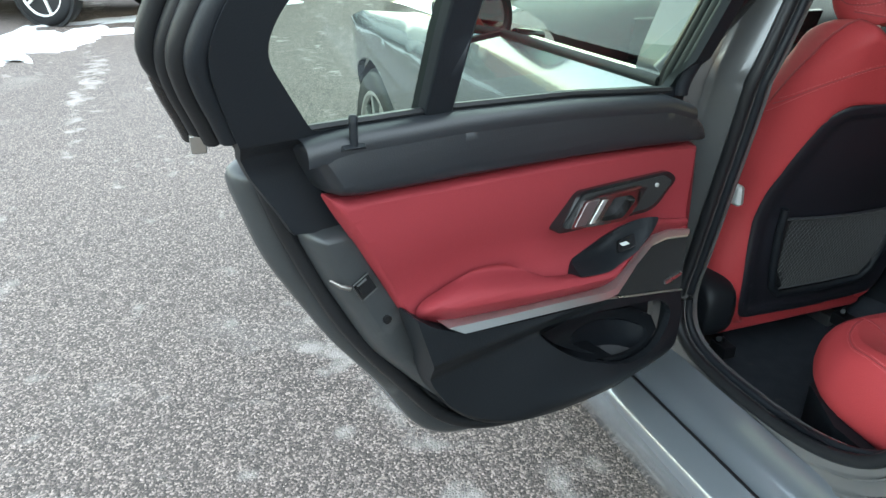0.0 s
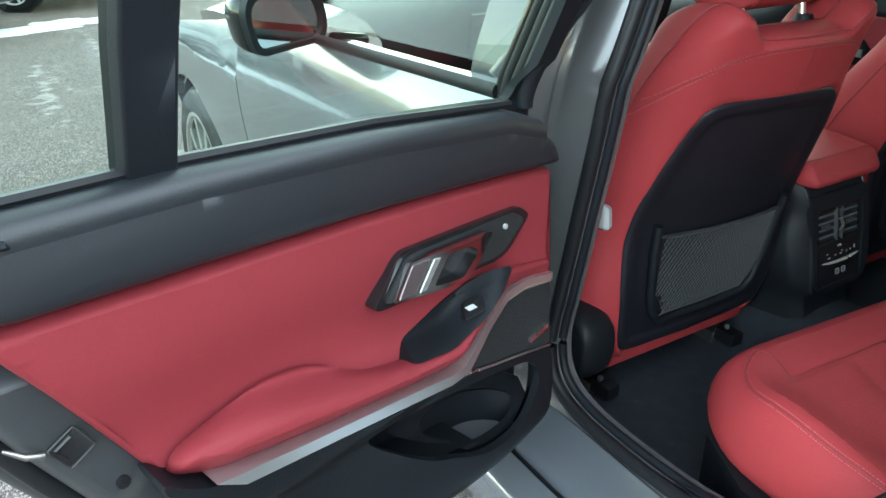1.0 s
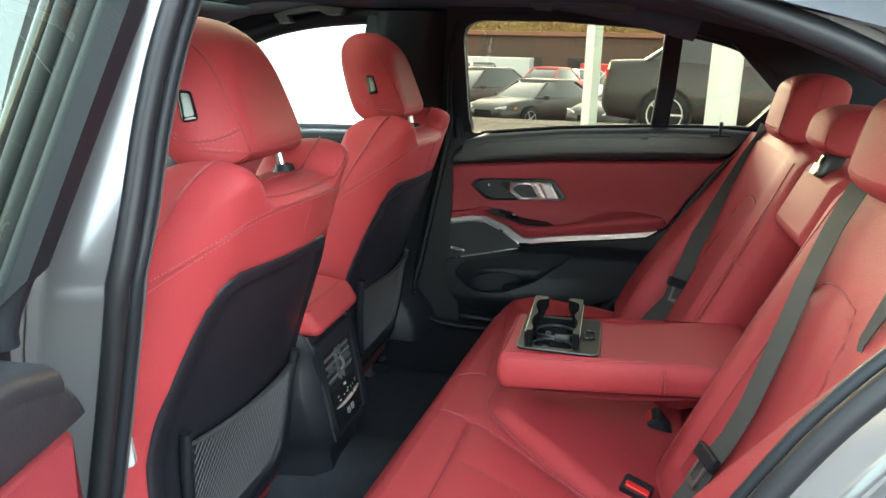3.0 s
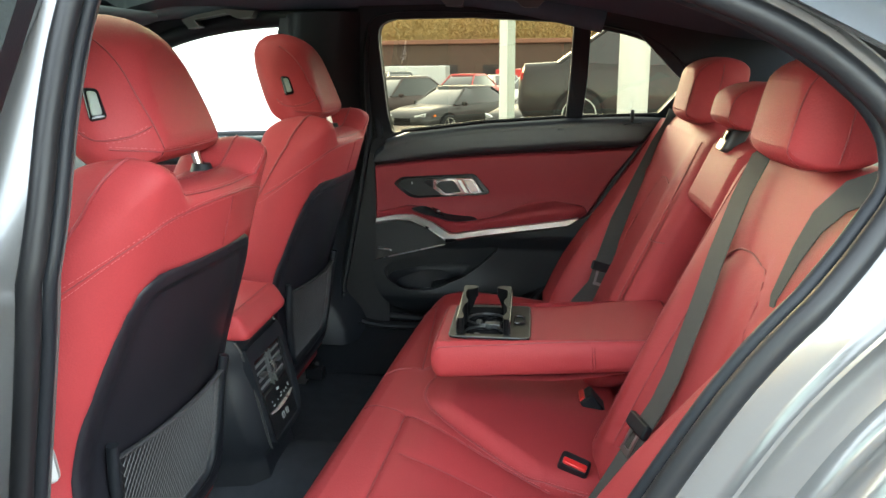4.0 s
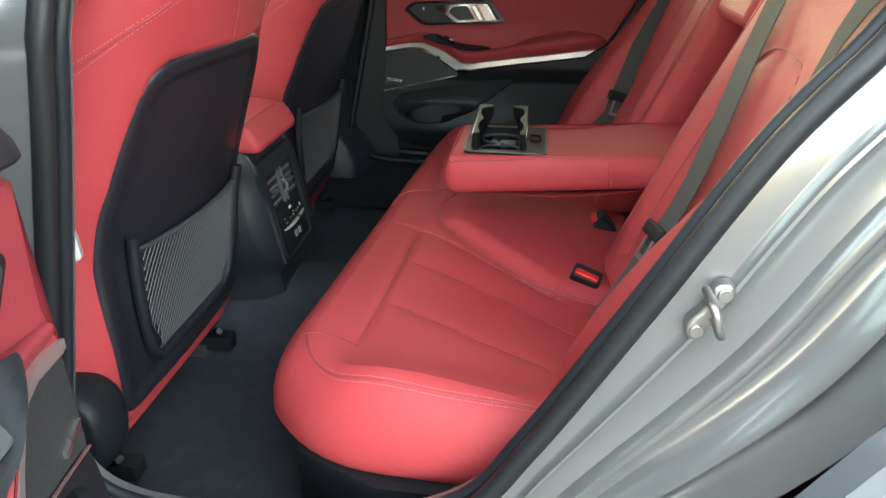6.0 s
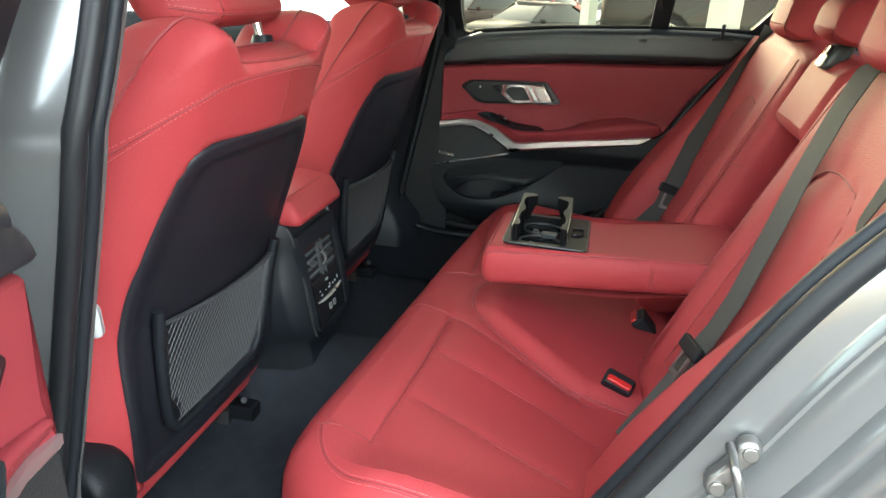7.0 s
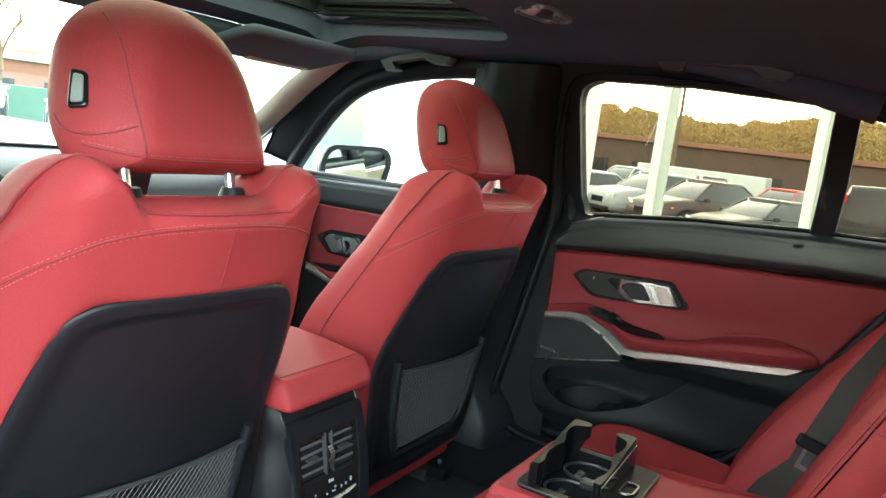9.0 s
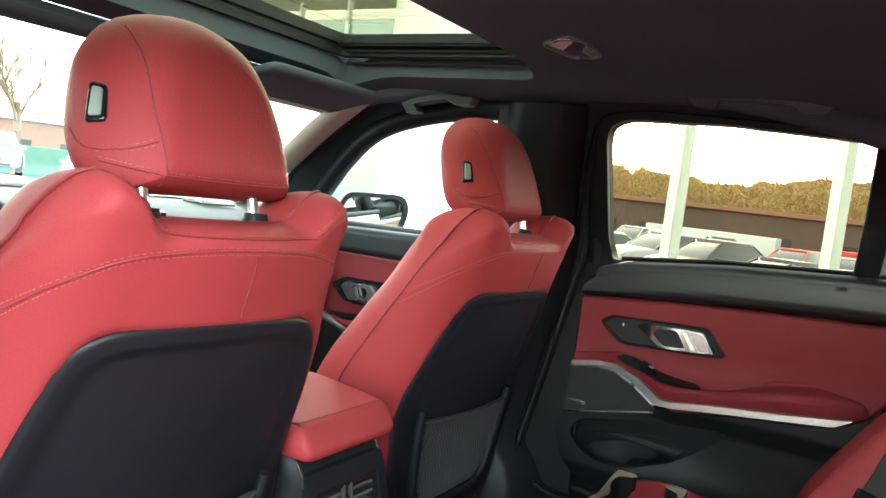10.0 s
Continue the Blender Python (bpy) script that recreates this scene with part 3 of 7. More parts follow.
def wheel_at(x, y, parent, r=0.325, w=0.225, z=None, rim_mat=None, spokes=10):
    """Tyre, rim and spokes, as two parts of a wheel."""
    z = GROUND + r if z is None else z
    s = 1 if x > 0 else -1
    prof = [(r * 0.70, -w / 2), (r * 0.93, -w / 2), (r, -w / 2 + 0.025), (r, w / 2 - 0.025), (r * 0.93, w / 2), (r * 0.70, w / 2)]
    rings = [[Vector((x - s * w / 2 + s * b, y + a * math.cos(t), z + a * math.sin(t))) for a, b in prof] for t in (2 * math.pi * i / 36 for i in range(36))]
    tyre = part("tyre", loft(rings, loop=True), RUBBER, parent, "black tyre")
    bm = disc(r * 0.20, 0.02, Matrix.Translation((x - s * 0.012, y, z)) @ pose(0, 0, 0, 0, 90, 0), 16)
    for i in range(spokes):
        t = 2 * math.pi * i / spokes
        m = Matrix.Translation((x - s * 0.02, y, z)) @ Matrix.Rotation(t, 4, "X") @ Matrix.Translation((0, r * 0.43, 0))
        block((0.022, r * 0.56, 0.028), m, bm)
    ring = [Vector((x - s * 0.012, y + r * 0.71 * math.cos(t), z + r * 0.71 * math.sin(t))) for t in (2 * math.pi * i / 36 for i in range(36))]
    merge(bm, tube(ring, 0.014, 6, closed=True, up=(1, 0, 0)), disc(r * 0.68, 0.01, Matrix.Translation((x - s * 0.12, y, z)) @ pose(0, 0, 0, 0, 90, 0), 24))
    part("rim", bm, rim_mat or ALU, tyre, "silver spoked alloy rim", smooth=False)
    return tyre


for x in (-0.885, 0.885):
    for y in (-1.02, 1.80):
        wheel_at(x, y, car)
        arch_z = 0.30
        rings = [[Vector((math.copysign(d, x), y + 0.36 * math.cos(t), arch_z + 0.36 * math.sin(t))) for d in (0.86, 0.60)] for t in np.linspace(-0.2, math.pi + 0.2, 14)]
        part("wheel_arch_liner", sheet(rings), RUBBER, car, "black wheel arch liner")

# outside mirrors
for side in (-1, 1):
    at = Vector((1.035, 0.80, 0.962)) if side > 0 else Vector((-0.935, 0.62, 0.978))
    turn = 34 if side > 0 else 18
    fa, fb = Vector((side * math.cos(radians(turn)), -math.sin(radians(turn)), 0)), Vector((side * math.sin(radians(turn)), math.cos(radians(turn)), 0))
    outl = rounded([(-0.115, -0.06), (0.10, -0.075), (0.125, 0.03), (0.10, 0.075), (-0.10, 0.065), (-0.125, 0.0)], 0.035)
    outl = [q * (1.0 if side > 0 else 0.78) for q in outl]
    T = lambda a, b, n, s=side, at=at: at + fa * a - fb * n + Vector((0, 0, b))
    shell = part("side_mirror", pillow(outl, T, -0.01, -0.12, 0.06, mid=-0.02, grid=0.05), GLOSS if side < 0 else PAINT, car, "outside mirror housing")
    part("mirror_rim", plate([(p.x * 1.0, p.y * 1.0) for p in outl], T, 0.004, 0.02, holes=[[(p.x * 0.87, p.y * 0.80) for p in outl]], grid=0.2), BLACK, shell, "black mirror rim")
    part("mirror_glass", plate([(p.x * 0.88, p.y * 0.82) for p in outl], T, -0.004, 0.0, grid=0.2), MIRROR, shell, "mirror glass")
    part("mirror_arm", tube([at + Vector((-side * 0.10, 0.02, -0.045)), at + Vector((-side * 0.17, 0.03, -0.055))], 0.022, 8, 0.6), GLOSS, shell, "black mirror arm")

# floor pan
FLOOR = 0.27
rows = []
for y in np.linspace(-0.62, 1.25, 28):
    row = []
    for x in np.linspace(-0.72, 0.72, 41):
        z = FLOOR + 0.10 * math.exp(-(x / 0.13) ** 4) + 0.11 * smooth_step(abs(x), 0.645, 0.70)
        z += 0.05 * smooth_step(-y, 0.16, 0.30) + 0.25 * smooth_step(y, 0.95, 1.25)
        row.append(Vector((x, y, z)))
    rows.append(row)
part("floor_carpet", sheet(rows), CARPET, car, "black floor carpet with bits of grit")
for side in (-1, 1):
    sill = [[Vector((side * x, y, z)) for x, z in ((0.60, 0.285), (0.655, 0.33), (0.685, 0.372), (0.705, 0.388), (0.71, 0.30))] for y in np.linspace(-0.52, 1.15, 30)]
    part("sill_trim", sheet(sill), BLACK_HARD, car, "black plastic sill trim")
    # lower B-pillar trim
    rows = []
    for z in np.linspace(0.36, 1.27, 22):
        lead = pillar_edge(z)
        xo = jamb_x(z) - 0.02
        xi = xo - 0.05 - 0.02 * smooth_step(0.55 - z, 0, 0.2)
        back = 0.06 * smooth_step(0.56 - z, 0, 0.16) * (1 if side > 0 else 0)
        rows.append([Vector((side * x, y, z)) for x, y in ((xo + 0.02, lead - back + 0.012), (xo, lead - back + 0.022), (xi + 0.012, lead + 0.055 - back), (xi, lead + 0.07 - back), (xi, lead + 0.16), (xi + 0.012, lead + 0.19), (xo, lead + 0.22))])
    part("b_pillar_trim", sheet(rows), BLACK, car, "dark B-pillar trim")

# Added strip that stops a bright leak beside the right B-pillar.
rows = [[Vector((jamb_x(z) + 0.036, pillar_edge(z) + dy, z)) for dy in (-0.030 + 0.045 * smooth_step(z, 1.05, 1.18), 0.04, 0.10)] for z in np.linspace(0.80, 1.27, 12)]
part("pillar_gap_backing", sheet(rows), RUBBER, car, "dark backing added to close the B-pillar gap")
part("side_lining", plate([(-0.085, 0.24), (0.34, 0.24), (0.34, 0.90), (-0.075, 0.90)], lambda y, z, n: Vector((0.722 + n, y, z)), 0.0, 0.006, grid=0.1), RUBBER, car, "black lower side lining")

# rear panel shelf, rear wall and trunk bulkhead
shelf = [(-0.62, -0.93), (0.62, -0.93), (0.58, -1.35), (-0.58, -1.35)]
part("parcel_shelf", plate(shelf, lambda a, b, n: Vector((a, b, 0.985 + n)), 0.0, 0.03, grid=0.2), SEATBACK, car, "black cloth parcel shelf")
part("rear_window", plate([(-0.60, 0.97), (0.60, 0.97), (0.50, 1.30), (-0.50, 1.30)], lambda a, b, n: Vector((a, -1.40 + (b - 0.97) * 1.25, b)), 0.0, 0.0, grid=0.3), TINT, car, "tinted rear window").visible_shadow = False
part("bulkhead", plate([(-0.68, 0.25), (0.68, 0.25), (0.68, 0.98), (-0.68, 0.98)], lambda a, b, n: Vector((a, -0.72 - 0.45 * (b - 0.25) + n, b)), 0.0, 0.02, grid=0.3), CARPET, car, "black bulkhead behind the seat")
rows = [[Vector((x, -1.40 - 0.0 * x, 0.97)), Vector((x, -1.62, 0.95)), Vector((x, -1.80, 0.93)), Vector((x, -1.84, 0.70)), Vector((x, -1.82, 0.35))] for x in np.linspace(-0.82, 0.82, 9)]
part("boot_lid", sheet(rows), PAINT, car, "grey metallic boot lid")
for side in (-1, 1):
    c = [(-0.66 if side > 0 else -0.71, 1.188), (-0.40, 1.275), (-0.10, 1.30), (-0.10, 1.32), (-0.60, 1.31), (-1.0, 1.29), (-1.38, 1.0), (-1.38, 0.96), (-0.80 if side > 0 else -0.87, 0.96), (-0.79 if side > 0 else -0.86, 1.06)]
    part("c_pillar_trim", plate([tuple(q) for q in rearward(side, c)], lambda y, z, n, s=side: Vector((s * (jamb_x(z) - 0.03 + n), y, z)), 0.0, 0.012, grid=0.08), BLACK, car, "black C-pillar trim")
    c2 = [(-0.80, 0.93), (-0.84, 1.05), (-0.80, 1.13), (-0.68, 1.20), (-0.45, 1.26), (-0.2, 1.285), (0.0, 1.29), (0.0, 1.34), (-0.6, 1.35), (-1.05, 1.30), (-1.42, 1.0), (-1.42, 0.94)]
    part("roof_side", plate([tuple(q) for q in rearward(side, c2)], lambda y, z, n, s=side: Vector((s * (side_x(z) - 0.01 + n), y, z)), 0.0, 0.02, grid=0.08), PAINT, car, "grey painted roof side and C-pillar")

for side in (-1, 1):
    q = [(-0.47, 0.24), (-0.485, 0.53), (-0.585, 0.72), (-0.685, 0.89), (-0.775, 1.0), (-1.38, 1.0), (-1.38, 0.24)]
    part("rear_side_trim", plate([tuple(v) for v in rearward(side, q)], lambda y, z, n, s=side: Vector((s * (jamb_x(z) - 0.028 + n), y, z)), 0.0, 0.012, grid=0.1), RUBBER, car, "black rear side lining")

# headliner with the sunroof opening
ROOF = 1.335
SUN_HOLE = rounded([(-0.50, 0.03), (0.50, 0.03), (0.50, 0.53), (-0.50, 0.53)], 0.03)


def roof_drop(x, y):
    return -0.055 * smooth_step(abs(x), 0.40, 0.61) - 0.10 * smooth_step(-y, 0.45, 1.15) - 0.05 * smooth_step(y, 0.38, 0.64)


liner = rounded([(-0.60, -1.12), (0.60, -1.12), (0.60, 0.60), (-0.60, 0.60)], 0.05)
part("headliner", plate([(p.x, p.y) for p in liner], lambda a, b, n: Vector((a, b, ROOF + n)), roof_drop, -0.05, holes=[[(p.x, p.y) for p in SUN_HOLE]], grid=0.06), LINER, car, "black cloth headliner")
roof_hole = [(-0.47, 0.0), (0.47, 0.0), (0.47, 0.54), (-0.47, 0.54)]
part("roof_panel", plate([(-0.58, -1.15), (0.58, -1.15), (0.60, 0.0), (0.57, 0.62), (-0.57, 0.62), (-0.60, 0.0)], lambda a, b, n: Vector((a, b, ROOF + 0.055 + n)), lambda x, y: roof_drop(x, min(y, 0.36)) * 0.9 - 0.02 * abs(x) ** 2 - 0.05 * smooth_step(y, 0.545, 0.66), 0.012, holes=[roof_hole], grid=0.08), PAINT, car, "grey metallic roof panel")
sun_frame = part("sunroof_frame", plate([(p.x * 1.03, p.y) for p in SUN_HOLE], lambda a, b, n: Vector((a, b, ROOF + n)), 0.012, -0.05, holes=[[(p.x * 0.93, 0.28 + (p.y - 0.28) * 0.95) for p in SUN_HOLE]], grid=0.2), BLACK, car, "black sunroof frame")
part("sunroof_glass", plate([(-0.47, 0.0), (0.47, 0.0), (0.47, 0.54), (-0.47, 0.54)], lambda a, b, n: Vector((a, b, ROOF + 0.062 + n)), 0.0, 0.0, grid=0.2), ROOF_GLASS, sun_frame, "tinted sunroof glass")
for k in range(4):
    z, x = ROOF + 0.034 - 0.011 * k, 0.448 + 0.013 * k
    for s in (-1, 1):
        part("sunroof_rail", tube([(s * x, 0.52, z), (s * x, 0.045, z)], 0.0032, 6), SATIN, sun_frame, "thin satin guide rail")
part("sunroof_shelf", plate([(-0.505, 0.025), (0.505, 0.025), (0.505, 0.535), (-0.505, 0.535)], lambda a, b, n: Vector((a, b, ROOF + 0.040 + n)), 0.0, 0.004, holes=[[(-0.442, 0.05), (0.442, 0.05), (0.442, 0.51), (-0.442, 0.51)]], grid=0.3), BLACK, sun_frame, "black sunroof guide shelf")

# windscreen, A-pillars, header
part("windscreen", plate([(-0.70, 0.98), (0.70, 0.98), (0.55, 1.285), (-0.55, 1.285)], lambda a, b, n: Vector((a, 0.60 + (1.285 - b) * 1.9, b)), 0.0, 0.0, grid=0.3), CLEAR, car, "clear windscreen")
for side in (-1, 1):
    path = [Vector((side * x, y, z)) for x, y, z in ((0.555, 0.52, 1.275), (0.60, 0.68, 1.19), (0.655, 0.86, 1.08), (0.70, 1.05, 0.97))]
    part("a_pillar_trim", tube(path, 0.042, 10, 0.55), BEIGE, car, "light grey A-pillar trim")
    path = [p + Vector((side * 0.05, 0.02, 0.0)) for p in path]
    part("a_pillar", tube(path, 0.04, 10, 0.6), PAINT, car, "grey painted A-pillar")
part("roof_header", tube([(-0.56, 0.585, 1.262), (0, 0.63, 1.272), (0.56, 0.585, 1.262)], 0.035, 10, 0.6), LINER, car, "black roof header")
for side in (-1, 1):
    path = [Vector((side * x, y, z)) for x, y, z in spline([(0.555, 0.55, 1.275), (0.585, 0.30, 1.305), (0.580, 0.0, 1.320), (0.580, -0.35, 1.305), (0.60, -0.66, 1.240)], closed=False, per=5)]
    part("roof_rail_trim", tube(path, 0.030, 10), LINER, car, "black cloth roof rail trim")

# ---- rear doors ----
HINGE = Vector((-0.843, -0.071, 0))
ALONG, INWARD = Vector((-0.958, -0.287, 0)), Vector((0.287, -0.958, 0))


def left_door(u, z, n):
    return HINGE + ALONG * u + INWARD * n + Vector((0, 0, z))


def right_door(u, z, n):
    u *= 1 + 0.05 * smooth_step(u, 0.25, 0.5) + 0.06 * smooth_step(u, 0.6, 0.7)
    return Vector((0.70 - n, -0.058 - u, z))


def glass_n(z):
    return -0.03 + 0.45 * max(0.0, z - 0.96)


BEZEL = [(0.320, 0.794), (0.279, 0.848), (0.074, 0.838), (0.050, 0.820), (0.092, 0.784), (0.112, 0.778), (0.302, 0.790)]
WINDOW = [(0.027, 0.954), (0.024, 1.05), (0.023, 1.212), (0.032, 1.239), (0.066, 1.253), (0.28, 1.253), (0.50, 1.237), (0.63, 1.208), (0.705, 1.172),
          (0.735, 1.138), (0.745, 1.110), (0.742, 1.088), (0.692, 1.015), (0.683, 1.003), (0.50, 0.999), (0.29, 0.985), (0.08, 0.961)]


def rear_door(T, open_door):
    e = thing("rear_door", T(0.3, 0.34, -0.05), "open rear car door with red and black trim" if open_door else "closed rear car door with red and black trim", "car door", group="rear doors")
    flip = lambda pts: [(p[0], p[1]) for p in pts]
    # outer skin and inner steel frame
    lead = -0.03 if open_door else -0.12
    skin = rounded([(lead, 0.36), (0.10, 0.345), (0.30, 0.372), (0.438, 0.413), (0.488, 0.456), (0.54, 0.550), (0.618, 0.667), (0.698, 0.820), (0.735, 0.935), (lead, 0.905)], 0.04)
    sk = part("outer_skin", pillow(skin, T, lambda u, z: -0.125 - 0.02 * bell(z, 0.7, 0.3), lambda u, z: -0.150 - 0.03 * bell(z, 0.7, 0.25), 0.012, grid=0.06, steps=3), PAINT, e, "grey metallic outer skin")
    flange = rounded([(-0.03, 0.37), (0.10, 0.356), (0.30, 0.377), (0.44, 0.417), (0.488, 0.458), (0.54, 0.552), (0.625, 0.668), (0.71, 0.82), (0.752, 0.955), (-0.03, 0.90)], 0.04)
    # Closed door's frame and end are blackened to keep the gap dark.
    part("inner_frame", pillow(flange, T, lambda u, z: -0.088 - 0.01 * bell(z, 0.6, 0.2), -0.126, 0.022, mid=-0.12, grid=0.06, steps=4), DOORSKIN if open_door else RUBBER, e, "dusty dark grey inner door frame" if open_door else "dark hidden inner door frame")
    box = rounded([(-0.012, 0.44), (0.09, 0.41), (0.30, 0.435), (0.43, 0.49), (0.495, 0.555), (0.59, 0.665), (0.655, 0.79), (0.692, 0.878), (0.60, 0.878), (-0.012, 0.87)], 0.03)
    part("inner_box", pillow(box, T, lambda u, z: -0.026 - 0.055 * smooth_step(0.43 - u, 0, 0.03), -0.10, 0.020, mid=-0.085, grid=0.03, steps=4, closed=False), DOORSKIN if open_door else RUBBER, e, "dark grey door end with dusty smears" if open_door else "dark hidden door end")
    seal = spline([(0.0, 0.40), (0.20, 0.395), (0.36, 0.428), (0.455, 0.485), (0.53, 0.58), (0.62, 0.71), (0.69, 0.86), (0.735, 0.985), (0.79, 1.04), (0.83, 1.10), (0.815, 1.16)], closed=False, per=6)
    part("door_weatherstrip", tube([T(u, z, -0.078 + max(0, z - 0.99) * 0.42) for u, z in seal], 0.0115, 8), RUBBER, e, "black rubber weatherstrip")
    part("door_weatherstrip", tube([T(u - 0.028, z + 0.008, -0.058 + max(0, z - 0.99) * 0.42) for u, z in seal[6:]], 0.0095, 8), RUBBER, e, "black rubber weatherstrip")
    # window frame, glass, divider
    outer = [(-0.008, 0.93), (-0.012, 1.10), (-0.010, 1.255), (0.015, 1.300), (0.06, 1.312), (0.30, 1.312), (0.52, 1.290), (0.655, 1.252), (0.735, 1.208), (0.778, 1.160), (0.797, 1.118), (0.798, 1.090), (0.790, 1.062), (0.770, 1.013), (0.741, 0.950), (0.714, 0.905), (0.698, 0.875), (0.60, 0.86), (0.0, 0.86)]
    smooth_out = spline(outer[:15], closed=False, per=4) + [Vector(q) for q in outer[15:]]
    window = WINDOW if open_door else [(u + 0.014 if u < 0.07 else u, z) for u, z in WINDOW]
    win = rounded(window, 0.016, 4)
    fr = part("window_frame", plate(flip(smooth_out), lambda u, z, n: T(u, z, glass_n(z) + n), lambda u, z: 0.004 if z > 1.0 else -0.014 + 0.018 * smooth_step(z, 0.98, 1.0), 0.014 if open_door else 0.040, holes=[flip(win)], grid=0.03), BLACK, e, "black window frame trim", bevel=0.006, segments=3)
    edge = [Vector(q) for q in spline([(-0.018, 0.94), (-0.022, 1.10), (-0.020, 1.262), (0.008, 1.312), (0.06, 1.325), (0.30, 1.325), (0.53, 1.302), (0.68, 1.263), (0.762, 1.215), (0.803, 1.165), (0.823, 1.122), (0.827, 1.092), (0.818, 1.060), (0.800, 1.022), (0.790, 1.0)], closed=False, per=8)]

    def stepped(inset, n, end=0):
        out = []
        for i, q in enumerate(edge[:len(edge) - end]):
            d = (edge[min(i + 1, len(edge) - 1)] - edge[max(i - 1, 0)]).normalized()
            r = q + Vector((d.y, -d.x)) * inset
            out.append(T(r.x, r.y, glass_n(r.y) + n))
        return out

    part("frame_edge", tube(stepped(0.0, -0.066), 0.0075, 10, 1.3, up=INWARD), GLOSS, fr, "gloss black outer frame edge")
    part("frame_edge_seal", tube(stepped(0.008, -0.050), 0.0105, 10, 1.0, up=INWARD), RUBBER, fr, "black rubber edge seal")
    part("frame_step", tube(stepped(0.014, -0.030), 0.0125, 12, up=INWARD), RUBBER, fr, "smooth black frame seal")
    part("frame_step", tube(stepped(0.024, -0.012), 0.0125, 12, up=INWARD), BLACK, fr, "smooth black frame lip")
    part("frame_end", block((0.016, 0.012, 0.020), Matrix.Translation(T(0.789, 0.998, -0.055))), STEEL, fr, "bare metal frame end", bevel=0.002)
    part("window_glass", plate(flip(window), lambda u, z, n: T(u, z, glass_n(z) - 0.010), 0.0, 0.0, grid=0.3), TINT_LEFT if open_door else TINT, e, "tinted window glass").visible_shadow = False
    div = [(0.496, 0.985), (0.538, 0.985), (0.546, 1.10), (0.547, 1.235), (0.506, 1.240), (0.503, 1.10)]
    part("window_divider", plate(div, lambda u, z, n: T(u, z, glass_n(z) + n), 0.008, 0.03, grid=0.06), BLACK, e, "black window divider bar", bevel=0.005)
    path = [T(u, z, -0.012) for u, z in [(0.69, 1.006), (0.50, 1.001), (0.29, 0.987), (0.075, 0.963)]]
    part("window_wiper_seal", tube(path, 0.005, 6), RUBBER, e, "black glass run seal")
    # upper soft trim
    upper = [(0.700, 0.990), (0.643, 0.996), (0.50, 0.992), (0.30, 0.978), (0.098, 0.955), (0.03, 0.932), (-0.004, 0.905), (-0.012, 0.880), (-0.004, 0.868), (0.15, 0.883), (0.306, 0.896), (0.503, 0.908), (0.643, 0.917), (0.668, 0.925)]
    crown = [(0.0, 0.915), (0.03, 0.932), (0.098, 0.955), (0.30, 0.978), (0.50, 0.992), (0.643, 0.996), (0.70, 0.992)]
    crown_z = lambda u: float(np.interp(u, [p[0] for p in crown], [p[1] for p in crown]))
    swell = lambda u, z: 0.015 - 0.004 * smooth_step(z, crown_z(u) - 0.045, crown_z(u)) - 0.010 * smooth_step(crown_z(u) - z, 0.055, 0.085)
    ut = part("upper_trim", pillow(rounded(upper, 0.012, 3), T, swell, -0.05, 0.014, mid=-0.045, grid=0.022, steps=4, closed=False), TRIM_WINDOW_LIT, e, "black soft upper door trim")
    ledge_rows = [[T(u, crown_z(u) + dz, n) for n, dz in ((0.0120, -0.022), (0.0132, -0.012), (0.0110, -0.003), (0.003, 0.004), (-0.012, 0.006), (-0.034, 0.008))] for u in np.linspace(0.03, 0.70, 30)]
    part("sill_ledge", sheet(ledge_rows), TRIM_WINDOW_LIT, ut, "soft black ledge below the glass", angle=80)
    # red insert
    red = [(-0.004, 0.868), (0.15, 0.883), (0.306, 0.896), (0.503, 0.908), (0.643, 0.917), (0.671, 0.926), (0.655, 0.895), (0.628, 0.850), (0.578, 0.757), (0.555, 0.715), (0.48, 0.69), (0.36, 0.665), (0.24, 0.650), (0.16, 0.69), (0.08, 0.72), (-0.004, 0.705)]
    hollow = lambda u, z: 0.002 - 0.016 * bell(z, 0.770, 0.06) * smooth_step(u, -0.05, 0.2) + 0.010 * smooth_step(0.75 - z, 0, 0.05)
    part("red_insert", pillow(rounded(red, 0.008, 3), T, hollow, -0.03, 0.007, mid=-0.028, grid=0.02, steps=3, closed=False), RED_VINYL, e, "matt red synthetic leather insert")
    # armrest
    arm = [(0.562, 0.735), (0.552, 0.757), (0.51, 0.769), (0.455, 0.779), (0.405, 0.772), (0.37, 0.750), (0.335, 0.728), (0.29, 0.716), (0.23, 0.712), (0.17, 0.738), (0.10, 0.760), (0.03, 0.745), (-0.003, 0.738), (-0.003, 0.716), (0.05, 0.723), (0.10, 0.728), (0.150, 0.708), (0.215, 0.666), (0.30, 0.676), (0.42, 0.695), (0.52, 0.713)]
    under = lambda u: 0.725 - 0.062 * smooth_step(u, 0.10, 0.215) + 0.052 * smooth_step(u, 0.24, 0.54)
    out_by = lambda u: 0.010 + 0.032 * smooth_step(u, 0.04, 0.20) * (1 - 0.35 * smooth_step(u, 0.45, 0.57))
    shelf = lambda u, z: out_by(u) - (out_by(u) + 0.012) * smooth_step(z, under(u) + 0.014, under(u) + 0.085)
    ARM = lambda u, z, n: T(u, z + 0.70 * max(n, -0.02), n)
    part("armrest", pillow(rounded(arm, 0.014, 3), ARM, shelf, -0.03, 0.014, mid=-0.004, grid=0.012, steps=5, closed=False), RED_VINYL, e, "padded red leather armrest")
